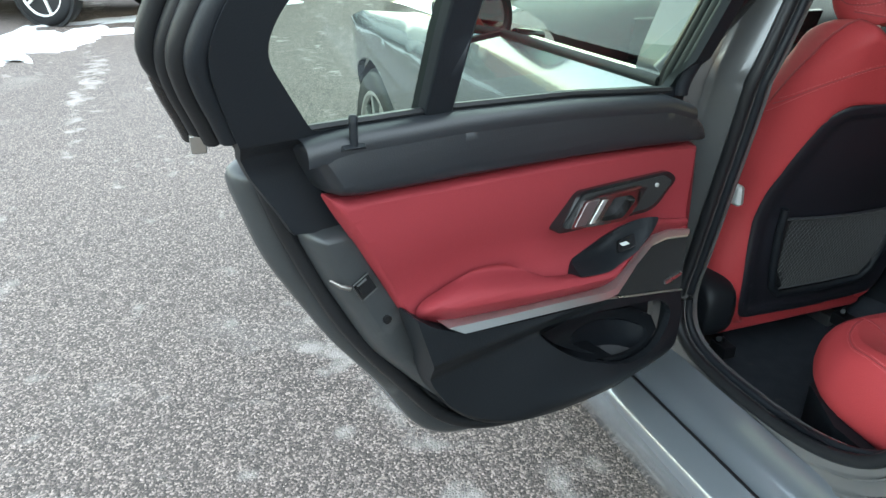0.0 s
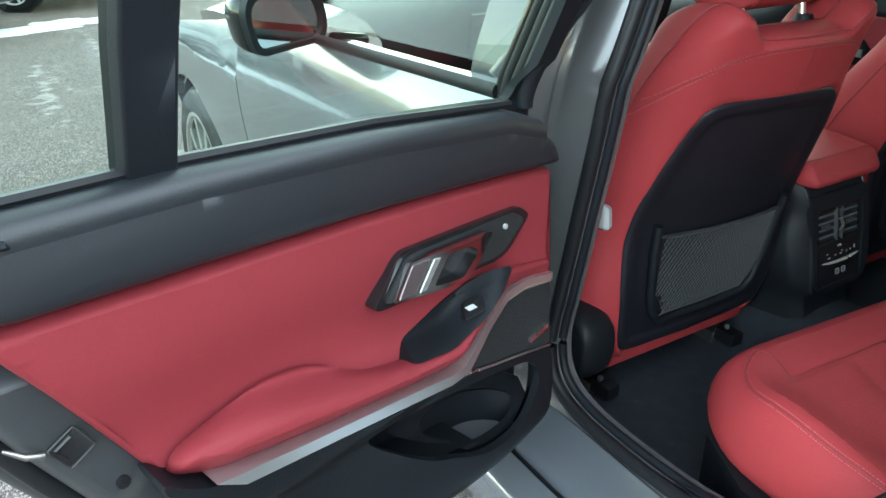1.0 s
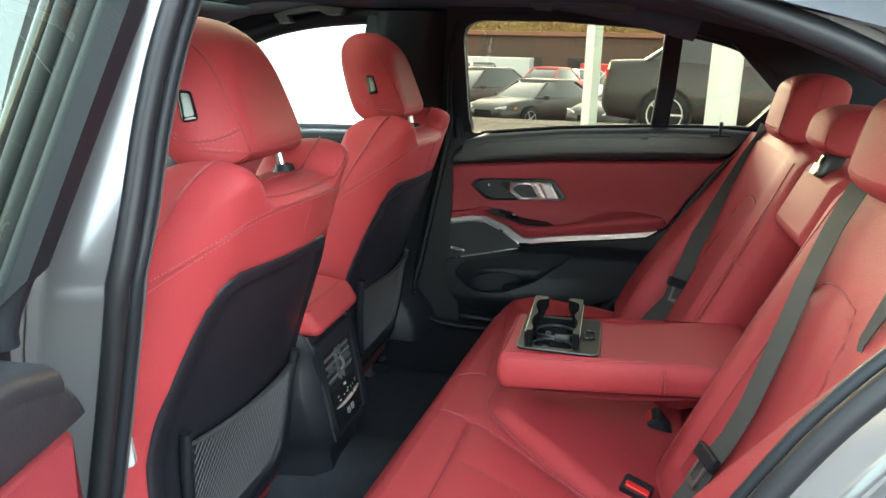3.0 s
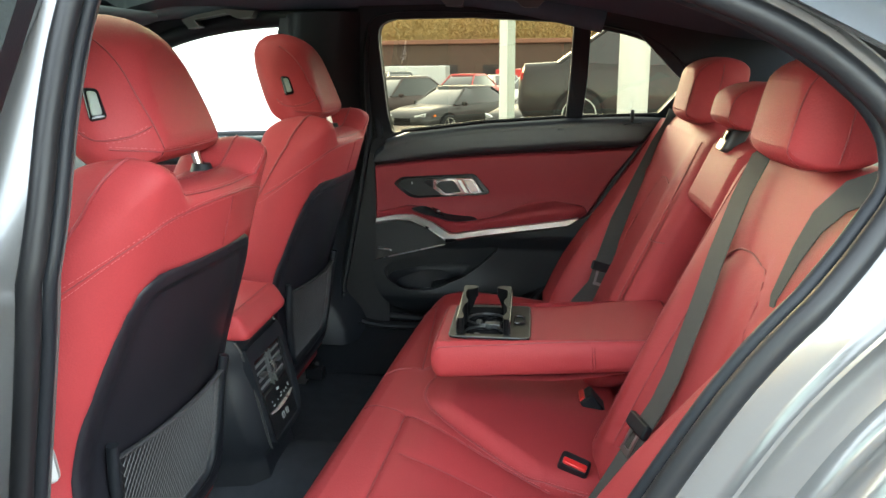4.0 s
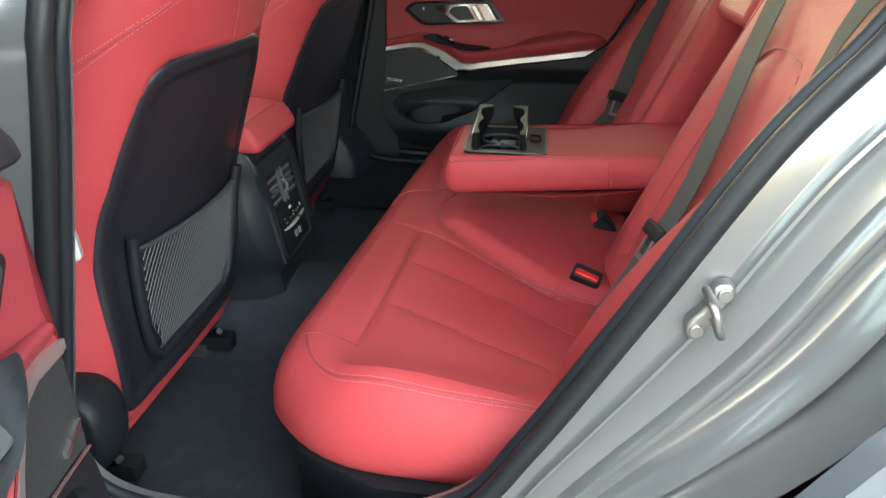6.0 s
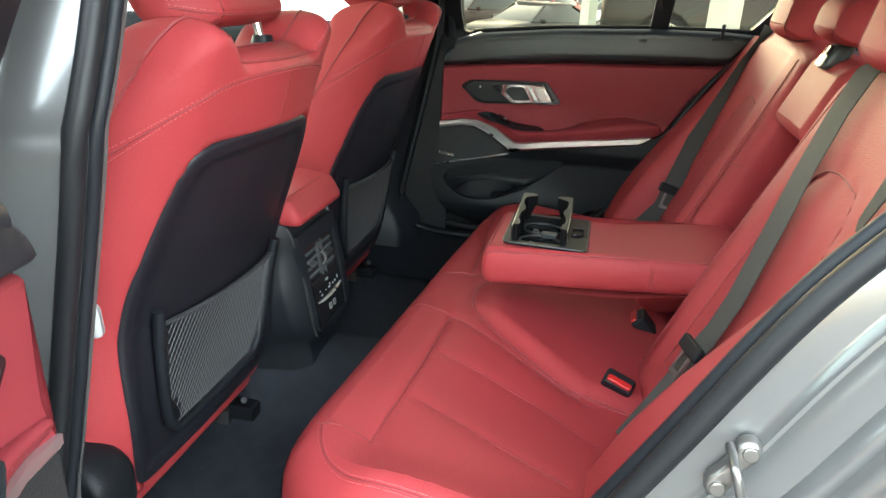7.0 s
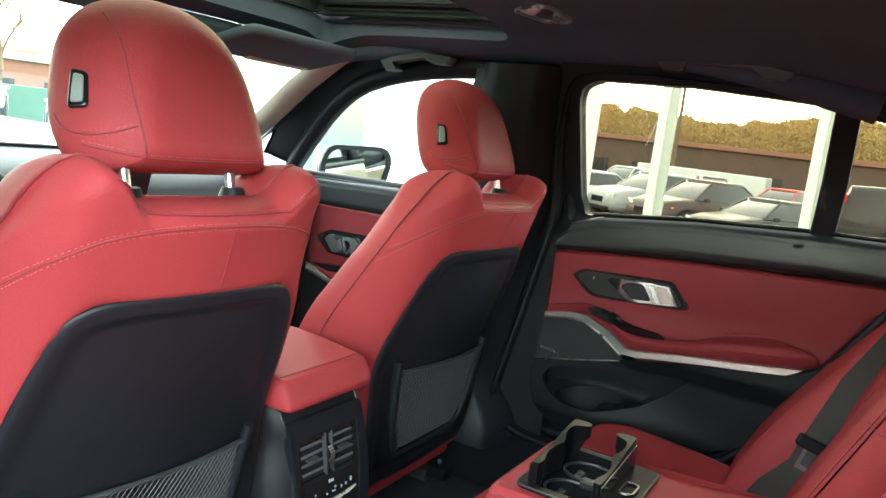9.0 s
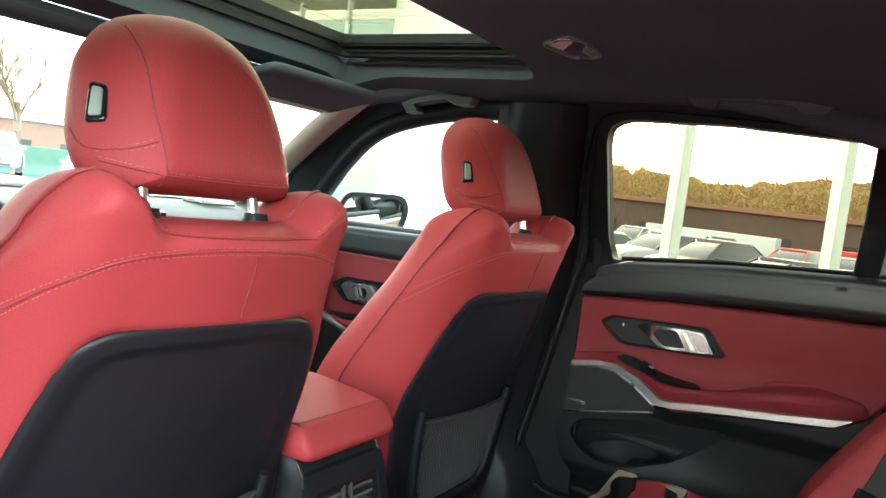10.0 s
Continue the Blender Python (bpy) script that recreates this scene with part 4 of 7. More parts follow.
    # chrome strip
    strip_t = [(0.535, 0.718), (0.42, 0.700), (0.30, 0.683), (0.235, 0.672), (0.21, 0.672), (0.16, 0.707), (0.105, 0.731), (0.06, 0.731), (0.0, 0.719)]
    strip_b = [(0.508, 0.700), (0.42, 0.687), (0.30, 0.669), (0.235, 0.659), (0.20, 0.659), (0.15, 0.695), (0.10, 0.719), (0.06, 0.720), (0.0, 0.709)]
    lift = lambda u, z: 0.012 + 0.026 * smooth_step(u, 0.06, 0.24)
    part("trim_strip", plate(strip_t + strip_b[::-1], lambda u, z, n: T(u, z + 0.45 * (lift(u, z) - 0.01), n), lift, 0.03, grid=0.03), ALU, e, "satin silver trim strip", bevel=0.002)
    dark = [(u - 0.002, z - 0.004) for u, z in strip_b[4:]]
    part("strip_edge", tube([T(u, z + 0.45 * (lift(u, z) - 0.01), lift(u, z) - 0.006) for u, z in dark], 0.0030, 6), CHROME, e, "bright thin edge of the trim strip")
    # speaker
    spk = [(0.202, 0.652), (0.148, 0.690), (0.098, 0.713), (0.055, 0.714), (-0.002, 0.703), (-0.010, 0.600), (0.05, 0.616), (0.12, 0.632)]
    sp = part("speaker_grille", plate(rounded(spk, 0.006, 3), T, 0.006, 0.02, grid=0.04), SPEAKER, e, "dark grey perforated speaker grille", bevel=0.002)
    part("badge", block((0.042, 0.004, 0.007), Matrix.Translation(T(0.022, 0.632, 0.008)) @ Matrix.Rotation(math.atan2(*(T(1, 0, 0) - T(0, 0, 0)).yx), 4, "Z") @ pose(0, 0, 0, 0, 8, 0)), CHROME, sp, "small silver badge bar", smooth=False)
    part("grille_edge", tube([T(u, z - 0.002, 0.0085) for u, z in ((0.203, 0.652), (0.12, 0.6315), (0.05, 0.6155), (-0.008, 0.601))], 0.0018, 6), CHROME, sp, "thin bright lower edge of the grille")
    # lower trim with the pocket
    low = [(0.580, 0.757), (0.555, 0.735), (0.50, 0.706), (0.40, 0.69), (0.283, 0.672), (0.206, 0.655), (0.12, 0.632), (0.05, 0.616), (-0.010, 0.600), (-0.018, 0.570), (-0.012, 0.54), (0.006, 0.500), (0.035, 0.466), (0.075, 0.446), (0.13, 0.441), (0.203, 0.446), (0.28, 0.462), (0.35, 0.483), (0.42, 0.512), (0.475, 0.545), (0.51, 0.580), (0.535, 0.62), (0.555, 0.68)]
    pocket = [(0.340, 0.640), (0.300, 0.594), (0.25, 0.556), (0.217, 0.542), (0.155, 0.519), (0.08, 0.518), (0.03, 0.543), (0.018, 0.568), (0.040, 0.592), (0.08, 0.603), (0.115, 0.610), (0.19, 0.623), (0.262, 0.634)]
    belly = lambda u, z: 0.004 + 0.030 * bell(z, 0.50, 0.06) * bell(u, 0.15, 0.2) - 0.02 * smooth_step(0.5 - z, 0, 0.06) + 0.028 * smooth_step(u, 0.1, 0.25) * smooth_step(z, 0.63, 0.68)
    hole = spline(pocket, per=3)
    hole_flat = flip(hole)
    rim_depth = lambda u, z: 0.012 if edge_distance(hole_flat, np.array([(u, z)]))[0] < 0.002 else 0.045
    lo = part("lower_trim", plate(rounded(low, 0.012, 3), T, belly, rim_depth, holes=[hole_flat], grid=0.02), BLACK_HARD, e, "black grained lower door trim", bevel=0.006, segments=3)
    part("pocket_back", plate([(-0.025, 0.445), (0.10, 0.43), (0.30, 0.48), (0.375, 0.56), (0.375, 0.665), (-0.02, 0.625)], T, -0.066, 0.004, grid=0.1), BLACK_HARD, lo, "black back of the door bin")
    part("pocket_floor", sheet([[T(u, 0.535 + 0.25 * (u - 0.22), n) for n in (0.0, -0.066)] for u in np.linspace(0.15, 0.37, 6)]), BLACK_HARD, lo, "black floor of the door bin")
    SH = lambda u, z, n: T(u, z - 0.85 * 0.065 * smooth_step(z, 0.500, 0.625) - 0.004, 0.006 - 0.070 * smooth_step(z, 0.500, 0.625) + n)
    cup = spline([(0.203, 0.580), (0.192, 0.602), (0.155, 0.610), (0.110, 0.604), (0.066, 0.580), (0.046, 0.550), (0.062, 0.524), (0.105, 0.516), (0.160, 0.528)], per=5)
    around = [(0.262, 0.630), (0.225, 0.585), (0.195, 0.552), (0.165, 0.520), (0.12, 0.508), (0.075, 0.508), (0.024, 0.538), (0.010, 0.568), (0.032, 0.600), (0.115, 0.622), (0.19, 0.635)]
    ledge = part("bottle_ledge", plate(around, SH, 0.0, 0.008, holes=[flip(cup)], grid=0.02), BLACK_HARD, lo, "sloping ledge round the bottle well", bevel=0.003)
    deep = lambda f, dz: [SH(0.125 + (p.x - 0.125) * f, 0.560 + (p.y - 0.560) * f, 0.0) - Vector((0, 0, dz)) for p in cup]
    part("bottle_well", loft([deep(1.0, 0.002), deep(0.97, 0.02), deep(0.90, 0.055)], caps=False), BLACK, lo, "round bottle well")
    part("well_mat", loft([deep(0.93, 0.052), deep(0.93, 0.056)]), MAT_GREY, lo, "dark grey mat in the well")
    # inner handle
    bz = rounded(BEZEL, 0.010, 3)
    hb = part("handle_bezel", plate(flip(bz), T, 0.006, 0.03, holes=[], grid=0.06), GLOSS, e, "dark handle bezel", bevel=0.003)
    plate_in = [((p.x - 0.185) * 0.90 + 0.185, (p.y - 0.816) * 0.80 + 0.816) for p in bz]
    part("handle_plate", plate(plate_in, T, 0.0085, 0.006, grid=0.06), SPEAKER, hb, "dark grey textured plate")
    pull = rounded([(0.298, 0.797), (0.274, 0.836), (0.238, 0.838), (0.153, 0.834), (0.135, 0.826), (0.152, 0.817), (0.171, 0.806), (0.192, 0.790), (0.258, 0.793)], 0.005, 3)
    hole2 = rounded([(0.243, 0.7985), (0.222, 0.8325), (0.186, 0.8295), (0.173, 0.818), (0.200, 0.7955)], 0.006, 3)
    bow = lambda u, z: 0.026 - 0.012 * smooth_step(u, 0.20, 0.29) - 0.010 * smooth_step(0.175 - u, 0.0, 0.04)
    part("handle_lever", plate(flip(pull), T, bow, 0.016, holes=[flip(hole2)], grid=0.012), DARK_CHROME, hb, "satin chrome door lever", bevel=0.0045, segments=3)
    # Dark sheet laid over the plate gives the lever's hole its shade.
    part("lever_hole_shade", plate(flip(hole2), T, 0.010, 0.004, grid=0.05), RUBBER, hb, "dark sheet for the shade inside the lever's hole")
    part("lever_grip", plate([(0.262, 0.7975), (0.242, 0.832), (0.234, 0.8315), (0.254, 0.798)], T, lambda u, z: bow(u, z) + 0.0012, 0.004, grid=0.05), ALU, hb, "bright chrome lever bar", bevel=0.0008)
    part("lever_inlay", plate([(0.290, 0.799), (0.270, 0.833), (0.248, 0.834), (0.269, 0.798)], T, lambda u, z: bow(u, z) + 0.0012, 0.004, grid=0.012), ROSY, hb, "brushed aluminium lever inlay", bevel=0.0008)
    part("lock_light", disc(0.0035, 0.003, Matrix.Translation(T(0.105, 0.822, 0.010)) @ INWARD.to_track_quat("Z", "Y").to_matrix().to_4x4(), 10), PALE, hb, "small status light")
    # window switch
    sw = rounded([(0.290, 0.702), (0.272, 0.738), (0.20, 0.757), (0.141, 0.768), (0.100, 0.757), (0.130, 0.735), (0.178, 0.706), (0.23, 0.692)], 0.012, 3)
    if not open_door:
        sw = [Vector((u.x, 0.7 + (u.y - 0.7) * 0.62)) for u in sw]
    sw_n = lambda u, z: shelf(u, z) + 0.004
    sp2 = part("switch_panel", plate(flip(sw), ARM, sw_n, 0.02, grid=0.02), BLACK_HARD, e, "dark window switch panel", bevel=0.003)
    part("window_switch", plate(rounded([(0.195, 0.718), (0.180, 0.742), (0.160, 0.744), (0.172, 0.720)], 0.004, 2), ARM, lambda u, z: sw_n(u, z) + 0.006, 0.012, grid=0.05), GLOSS, sp2, "black window switch", bevel=0.002)
    part("switch_mark", plate([(0.184, 0.728), (0.184, 0.735), (0.176, 0.735), (0.176, 0.728)], ARM, lambda u, z: sw_n(u, z) + 0.0072, 0.001, grid=0.05), PALE, sp2, "pale switch mark")
    # lock pin
    up = Vector((0, 0, 1))
    pin_at = T(0.645, 0.984, 0.012)
    lock = part("lock_pin", tube([pin_at, pin_at + up * 0.026, pin_at + up * 0.034, pin_at + up * 0.036], [0.0045, 0.0050, 0.0050, 0.003], 10), BLACK, e, "black lock pin")
    foot = [(0.628, 0.978), (0.664, 0.981), (0.660, 0.989), (0.633, 0.988)]
    part("pin_foot", pillow(foot, lambda u, z, n: T(u, z, 0.012 + n), 0.006, -0.01, 0.004, grid=0.05, steps=2), BLACK, lock, "pin foot")
    if open_door:
        m = Matrix((( *ALONG, 0), (0, 0, 1, 0), (*INWARD, 0), (0, 0, 0, 1))).transposed()
        lat = Matrix.Translation(T(0.620, 0.792, -0.024)) @ m @ pose(0, 0, 0, 0, 0, 62)
        part("latch", block((0.025, 0.024, 0.006), lat), GLOSS, e, "black door latch recess", smooth=False)
        ring = [lat @ Vector((q.x, q.y, 0.003)) for q in rounded([(-0.014, -0.013), (0.014, -0.013), (0.014, 0.013), (-0.014, 0.013)], 0.003)]
        part("latch_frame", tube(ring, 0.0010, 6, closed=True), SATIN, e, "thin bright latch frame")
        part("latch_claw", tube([T(0.664, 0.811, -0.030), T(0.652, 0.801, -0.024), T(0.640, 0.795, -0.024)], [0.0015, 0.003, 0.0035], 8), STEEL, e, "bare metal latch claw")
        part("latch_lever", tube([lat @ Vector((-0.004, -0.009, 0.003)), lat @ Vector((0.010, -0.008, 0.004)), lat @ Vector((0.010, 0.006, 0.004))], 0.0018, 6), SATIN, e, "dark latch lever")
        part("door_screw", disc(0.006, 0.004, Matrix.Translation(T(0.588, 0.733, -0.024)) @ INWARD.to_track_quat("Z", "Y").to_matrix().to_4x4(), 12), GLOSS, e, "dark screw hole")
        part("rubber_bung", disc(0.011, 0.008, Matrix.Translation(T(0.470, 0.500, -0.072)) @ INWARD.to_track_quat("Z", "Y").to_matrix().to_4x4(), 14, 0.007), RUBBER, e, "black rubber bung")
    return e


rear_door(left_door, True)
rear_door(right_door, False)

# ---- front seats ----
SEAT_L, SEAT_R = -0.355, 0.385


def back_y(z):
    """The backrest's rear face, from the cushion up to the shoulders."""
    return 0.045 - (0.347 if z > 0.63 else 0.18) * (z - 0.63)


def front_seat(cx):
    e = thing("front_seat", (cx, 0.25, FLOOR), "red leather front seat with black back panel and net", "car seat", group="front seats")
    wrap = lambda x, z: (0.025 * (min(abs(x), 0.27) / 0.17) ** 2 - 0.08 * x) * smooth_step(z, 0.42, 0.72)
    S = lambda x, z, n: Vector((cx + 0.024 - 0.018 * smooth_step(z, 0.80, 0.98) + x, back_y(z) - n + wrap(x, z), z))
    crest_x = (0.0, 0.078, 0.090, 0.102, 0.114, 0.126, 0.140, 0.155, 0.170, 0.181, 0.187)
    crest_z = (0.996, 0.996, 0.998, 1.008, 1.024, 1.034, 1.038, 1.031, 1.013, 0.992, 0.960)
    top_z = lambda x: float(np.interp(abs(x), crest_x, crest_z))
    half_w = lambda z: float(np.interp(z, (0.34, 0.37, 0.42, 0.52, 0.64, 0.75, 0.84, 0.92, 0.975), (0.20, 0.235, 0.256, 0.268, 0.264, 0.252, 0.232, 0.207, 0.187)))
    pan_w = lambda z: float(np.interp(z, (0.375, 0.395, 0.44, 0.53, 0.62, 0.70, 0.77, 0.83, 0.866, 0.884), (0.18, 0.198, 0.210, 0.214, 0.210, 0.200, 0.188, 0.175, 0.158, 0.135)))
    hollow_back = lambda x, z: 0.003 - 0.016 * smooth_step(pan_w(z) - 0.004 - abs(x), 0, 0.012) * smooth_step(0.889 - z, 0, 0.012)
    mid_back = lambda x, z: -0.052 - 0.03 * bell(z, 0.66, 0.25)
    depth = lambda x, z: -0.135 - 0.06 * smooth_step(abs(x), 0.10, 0.20) * bell(z, 0.66, 0.26)

    def swell(x, z, w, t):
        """How full the padding is: 0 on the crest line, 1 well inside it."""
        side_r, top_r = 0.080 - 0.030 * smooth_step(z, 0.88, 0.98), 0.034
        a = min(max(1 - (w - abs(x)) / side_r, 0), 1)
        b = min(max(1 - (t - z) / top_r, 0), 1)
        c = min(max(1 - (z - 0.34) / 0.04, 0), 1)
        return math.sqrt(max(0.0, 1 - min(1.0, a * a + b * b + c * c)))

    cols, rows_ = 72, 80
    rear, fore, crest = [], [], []
    for j in range(rows_ + 1):
        v = 1 - (1 - j / rows_) ** 1.5
        one, two = [], []
        for i in range(cols + 1):
            u = math.sin((i / cols - 0.5) * math.pi * 0.86) / math.sin(math.pi * 0.43)
            t = top_z(u * 0.187)
            z = 0.34 + (t - 0.34) * v
            w = half_w(z)
            x, k, m = u * w, swell(u * w, z, w, t), mid_back(u * w, z)
            one.append(S(x, z, m + (hollow_back(x, z) - m) * k))
            two.append(S(x, z, m + (depth(x, z) - m) * k))
        rear.append(one)
        fore.append(two)
    up = [j for j in range(rows_ + 1) if rear[j][0].z > 0.60]
    crest = [rear[j][0] for j in up] + rear[-1][1:-1] + [rear[j][-1] for j in reversed(up)]
    shape = merge(sheet(rear), sheet(fore))
    bmesh.ops.remove_doubles(shape, verts=shape.verts, dist=1e-4)
    body = part("backrest", shape, RED, e, "smooth red leather backrest", angle=75)
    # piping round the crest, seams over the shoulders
    part("piping", tube(crest, 0.0022, 6), SEAM_SHADED, body, "dark red piping along the crest")
    tree = surface(body)
    at = lambda pts: [Vector((cx + 0.012 + x, 0.0, z)) for x, z in pts]
    sew(body, at([(-0.226, 0.845), (-0.212, 0.880), (-0.190, 0.915), (-0.165, 0.940), (-0.135, 0.957), (-0.09, 0.966), (-0.022, 0.970), (0.058, 0.969), (0.115, 0.962), (0.155, 0.948), (0.185, 0.925)]), (0, 1, 0), tree=tree)
    sew(body, at([(0.007, 0.966), (0.010, 0.935), (0.014, 0.893)]), (0, 1, 0), rows=(), r=0.0010, tree=tree)
    top = [(-0.135, 1.020), (-0.118, 1.010), (-0.100, 0.992), (-0.088, 0.984), (0.0, 0.982), (0.086, 0.984), (0.098, 0.990), (0.116, 1.008), (0.134, 1.020), (0.150, 1.020)]
    sew(body, at(top), (0, 1, 0), rows=(0.003,), r=0.0013, tree=tree)
    for s in (-1, 1):
        sew(body, at([(s * 0.215, 0.470), (s * 0.235, 0.482), (s * 0.255, 0.500)]), (0, 1, 0), rows=(), r=0.0013, tree=tree)
    # black back panel and net
    ph = [(0.0, 0.893), (0.09, 0.891), (0.132, 0.884), (0.157, 0.866), (0.174, 0.83), (0.187, 0.77), (0.200, 0.70), (0.210, 0.62), (0.214, 0.53), (0.210, 0.44), (0.198, 0.395), (0.18, 0.382), (0.0, 0.375)]
    pan = [(-x, z) for x, z in ph[:0:-1]] + ph
    panel_rim = rounded(pan[:-1], 0.03, 3)
    rim_pts = [(p.x, p.y) for p in panel_rim]
    dish = lambda x, z: 0.0045 - 0.007 * smooth_step(float(edge_distance(rim_pts, np.array([(x, z)]))[0]), 0.020, 0.034)
    panel = part("back_panel", pillow(panel_rim, S, dish, -0.02, 0.009, mid=-0.006, grid=0.011, steps=5, closed=False), SEATBACK, e, "black moulded seat back panel")
    net = [(-0.148, 0.628), (0.150, 0.628), (0.146, 0.50), (0.120, 0.455), (-0.120, 0.455), (-0.146, 0.50)]
    nr = rounded(net, 0.02, 3)
    part("net_frame", tube([S(x, z, 0.010) for x, z in [(-0.158, 0.655), (-0.155, 0.60), (-0.150, 0.51), (-0.140, 0.468), (-0.118, 0.444), (0.0, 0.440), (0.118, 0.444), (0.140, 0.468), (0.150, 0.51), (0.157, 0.60), (0.160, 0.655)]], 0.0085, 8), BLACK, panel, "black plastic net frame")
    part("net_back", plate([(p.x, p.y) for p in nr], S, 0.003, 0.0, grid=0.05), RUBBER, panel, "dark pocket behind the net")
    lines = []
    for k in range(-40, 41):
        for s in (-1, 1):
            run = []
            for t in np.linspace(0, 1, 12):
                z = 0.455 + (0.628 - 0.455) * t
                x = k * 0.0092 + s * (z - 0.54) * 0.62
                lim = 0.148 - 0.03 * smooth_step(0.51 - z, 0, 0.05)
                if abs(x) <= lim:
                    run.append(S(x, z, 0.0105 + 0.0008 * s))
                elif len(run) > 1:
                    break
                else:
                    run = []
            if len(run) > 1:
                lines.append((run, 0.00095 if s > 0 else 0.0004))
    mesh = bmesh.new()
    for run, thick in lines:
        rings = [[mesh.verts.new(q + Vector(o) * thick) for o in ((-0.9, 0.3, 0), (0.9, 0.3, 0), (0, -0.7, 0))] for q in run]
        for one, two in zip(rings, rings[1:]):
            for j in range(3):
                mesh.faces.new((one[j], one[(j + 1) % 3], two[(j + 1) % 3], two[j]))
    part("net", mesh, NETTING, panel, "grey stretch net with slanting cords", smooth=False)["kind"] = "stuff"
    part("net_hem", tube([S(x, 0.630, 0.011) for x in np.linspace(-0.152, 0.152, 8)], 0.0058, 6, 0.4), NETTING, panel, "net hem")
    # red lower skirt and cushion
    skirt = rounded([(-0.225, 0.40), (0.225, 0.40), (0.215, 0.335), (-0.215, 0.335)], 0.02)
    part("lower_skirt", pillow(skirt, lambda x, z, n: Vector((cx + x, 0.105 - n, z)), 0.0, -0.05, 0.012, grid=0.06), RED, e, "red leather lower skirt")
    cush = rounded([(-0.255, 0.135), (0.255, 0.135), (0.265, 0.35), (0.24, 0.60), (-0.24, 0.60), (-0.265, 0.35)], 0.05)
    part("cushion", pillow(cush, lambda x, y, n: Vector((cx + x, y, n)), lambda x, y: 0.50 + 0.04 * smooth_step(abs(x), 0.13, 0.24), 0.37, 0.05, grid=0.06), RED, e, "red leather seat cushion")
    for s in (-1, 1):
        cov = rounded([(0.06, 0.365), (0.14, 0.345), (0.26, 0.35), (0.26, 0.45), (0.17, 0.505), (0.10, 0.500), (0.052, 0.465)], 0.045)
        if s < 0:
            part("side_cover", pillow(cov, lambda y, z, n, s=s: Vector((cx + s * (0.252 + n), y, z)), 0.028, -0.05, 0.016, grid=0.04), BLACK_HARD, e, "black plastic seat side cover")
        part("seat_rail", block((0.04, 0.48, 0.03), pose(cx + s * 0.18, 0.37, FLOOR + 0.015)), STEEL, e, "steel seat rail", bevel=0.003)
        part("rail_end", merge(block((0.034, 0.05, 0.03), pose(cx + s * 0.18, 0.105, FLOOR + 0.03)), tube([(cx + s * 0.18, 0.11, 0.32), (cx + s * 0.18 - 0.03, 0.09, 0.34)], 0.008, 6)), RUBBER, e, "black rail end cap", bevel=0.003)
    # headrest on two posts
    h_half = [(0.0, 1.016), (0.100, 1.017), (0.117, 1.026), (0.125, 1.060), (0.120, 1.105), (0.102, 1.158), (0.064, 1.198), (0.0, 1.214)]
    hout = spline([(-x, z) for x, z in h_half[1:-1]][::-1] + [h_half[0]] + h_half[1:], per=4)
    hy = lambda z: 0.002 + 0.36 * max(0.0, z - 1.03)
    HT = lambda x, z, n: Vector((cx + x, hy(z) - n, z))
    taper = lambda x, z, n: Vector((cx + 0.021 + x * (1 + 0.18 * max(0.0, min(1.0, (-n) / 0.10)) - 0.16 * max(0, (0.02 + n) / 0.06)), hy(z) - n, z))
    head = part("headrest", pillow(hout, taper, lambda x, z: 0.038 - 1.2 * abs(x) ** 2.6, lambda x, z: -0.085, 0.042, mid=-0.03, grid=0.012, steps=7), RED, e, "padded red leather headrest")
    tree = surface(head)
    hp = lambda *pts: [Vector((cx + x, y, z)) for x, y, z in pts]
    # seam between side and rear, seam under the button, seam along the foot
    sew(head, hp((-0.058, 0, 1.185), (-0.063, 0, 1.145), (-0.066, 0, 1.109), (-0.065, 0, 1.071), (-0.062, 0, 1.026)), (0, 1, 0), rows=(), r=0.0011, tree=tree)
    sew(head, hp((-0.065, -0.01, 1.070), (-0.085, 0, 1.062), (-0.100, 0.015, 1.057), (-0.109, 0.035, 1.056), (-0.112, 0.050, 1.060), (-0.110, 0.066, 1.072)), (1, 0.45, 0), rows=(0.003, -0.003), r=0.0011, tree=tree)
    sew(head, hp((-0.105, 0, 1.042), (-0.06, 0, 1.040), (0.02, 0, 1.039), (0.10, 0, 1.040), (0.135, 0, 1.042)), (0, 1, 0.1), rows=(0.0035,), r=0.0011, tree=tree)
    # release button on the side
    spot, nrm, _, _ = tree.ray_cast(Vector((cx - 0.30, 0.042, 1.100)), Vector((1, 0, 0)))
    nrm = nrm if nrm.x < 0 else -nrm
    uu = Vector((0, 0, 1)).cross(nrm).normalized()
    vv = nrm.cross(uu)
    BT = lambda a, b, n: spot + uu * a + vv * b + nrm * n
    bo = rounded([(-0.0125, 0.022), (0.006, 0.020), (0.0125, -0.019), (-0.009, -0.022)], 0.006, 4)
    part("headrest_button", pillow([(p.x, p.y) for p in bo], BT, 0.0032, -0.012, 0.003, mid=0.0, grid=0.02, steps=4), GLOSS, head, "dark rounded release button frame")
    part("button_face", pillow([(p.x * 0.62 - 0.0005, p.y * 0.76) for p in bo], BT, 0.0046, 0.0, 0.002, mid=0.0025, grid=0.02, steps=3), BUTTON, head, "grey-green button face")
    for x in (-0.072, 0.076):
        part("headrest_post", tube([(cx + x, -0.006, 0.985), (cx + x, 0.008, 1.045)], 0.0062, 12), CHROME, e, "chrome headrest post")
        part("post_collar", disc(0.017, 0.012, pose(cx + x, -0.006, 0.999), 16, 0.013), BLACK, e, "black post collar")
    return e


def mesh_of(bm):
    me = bpy.data.meshes.new("piece")
    bm.to_mesh(me)
    bm.free()
    return me


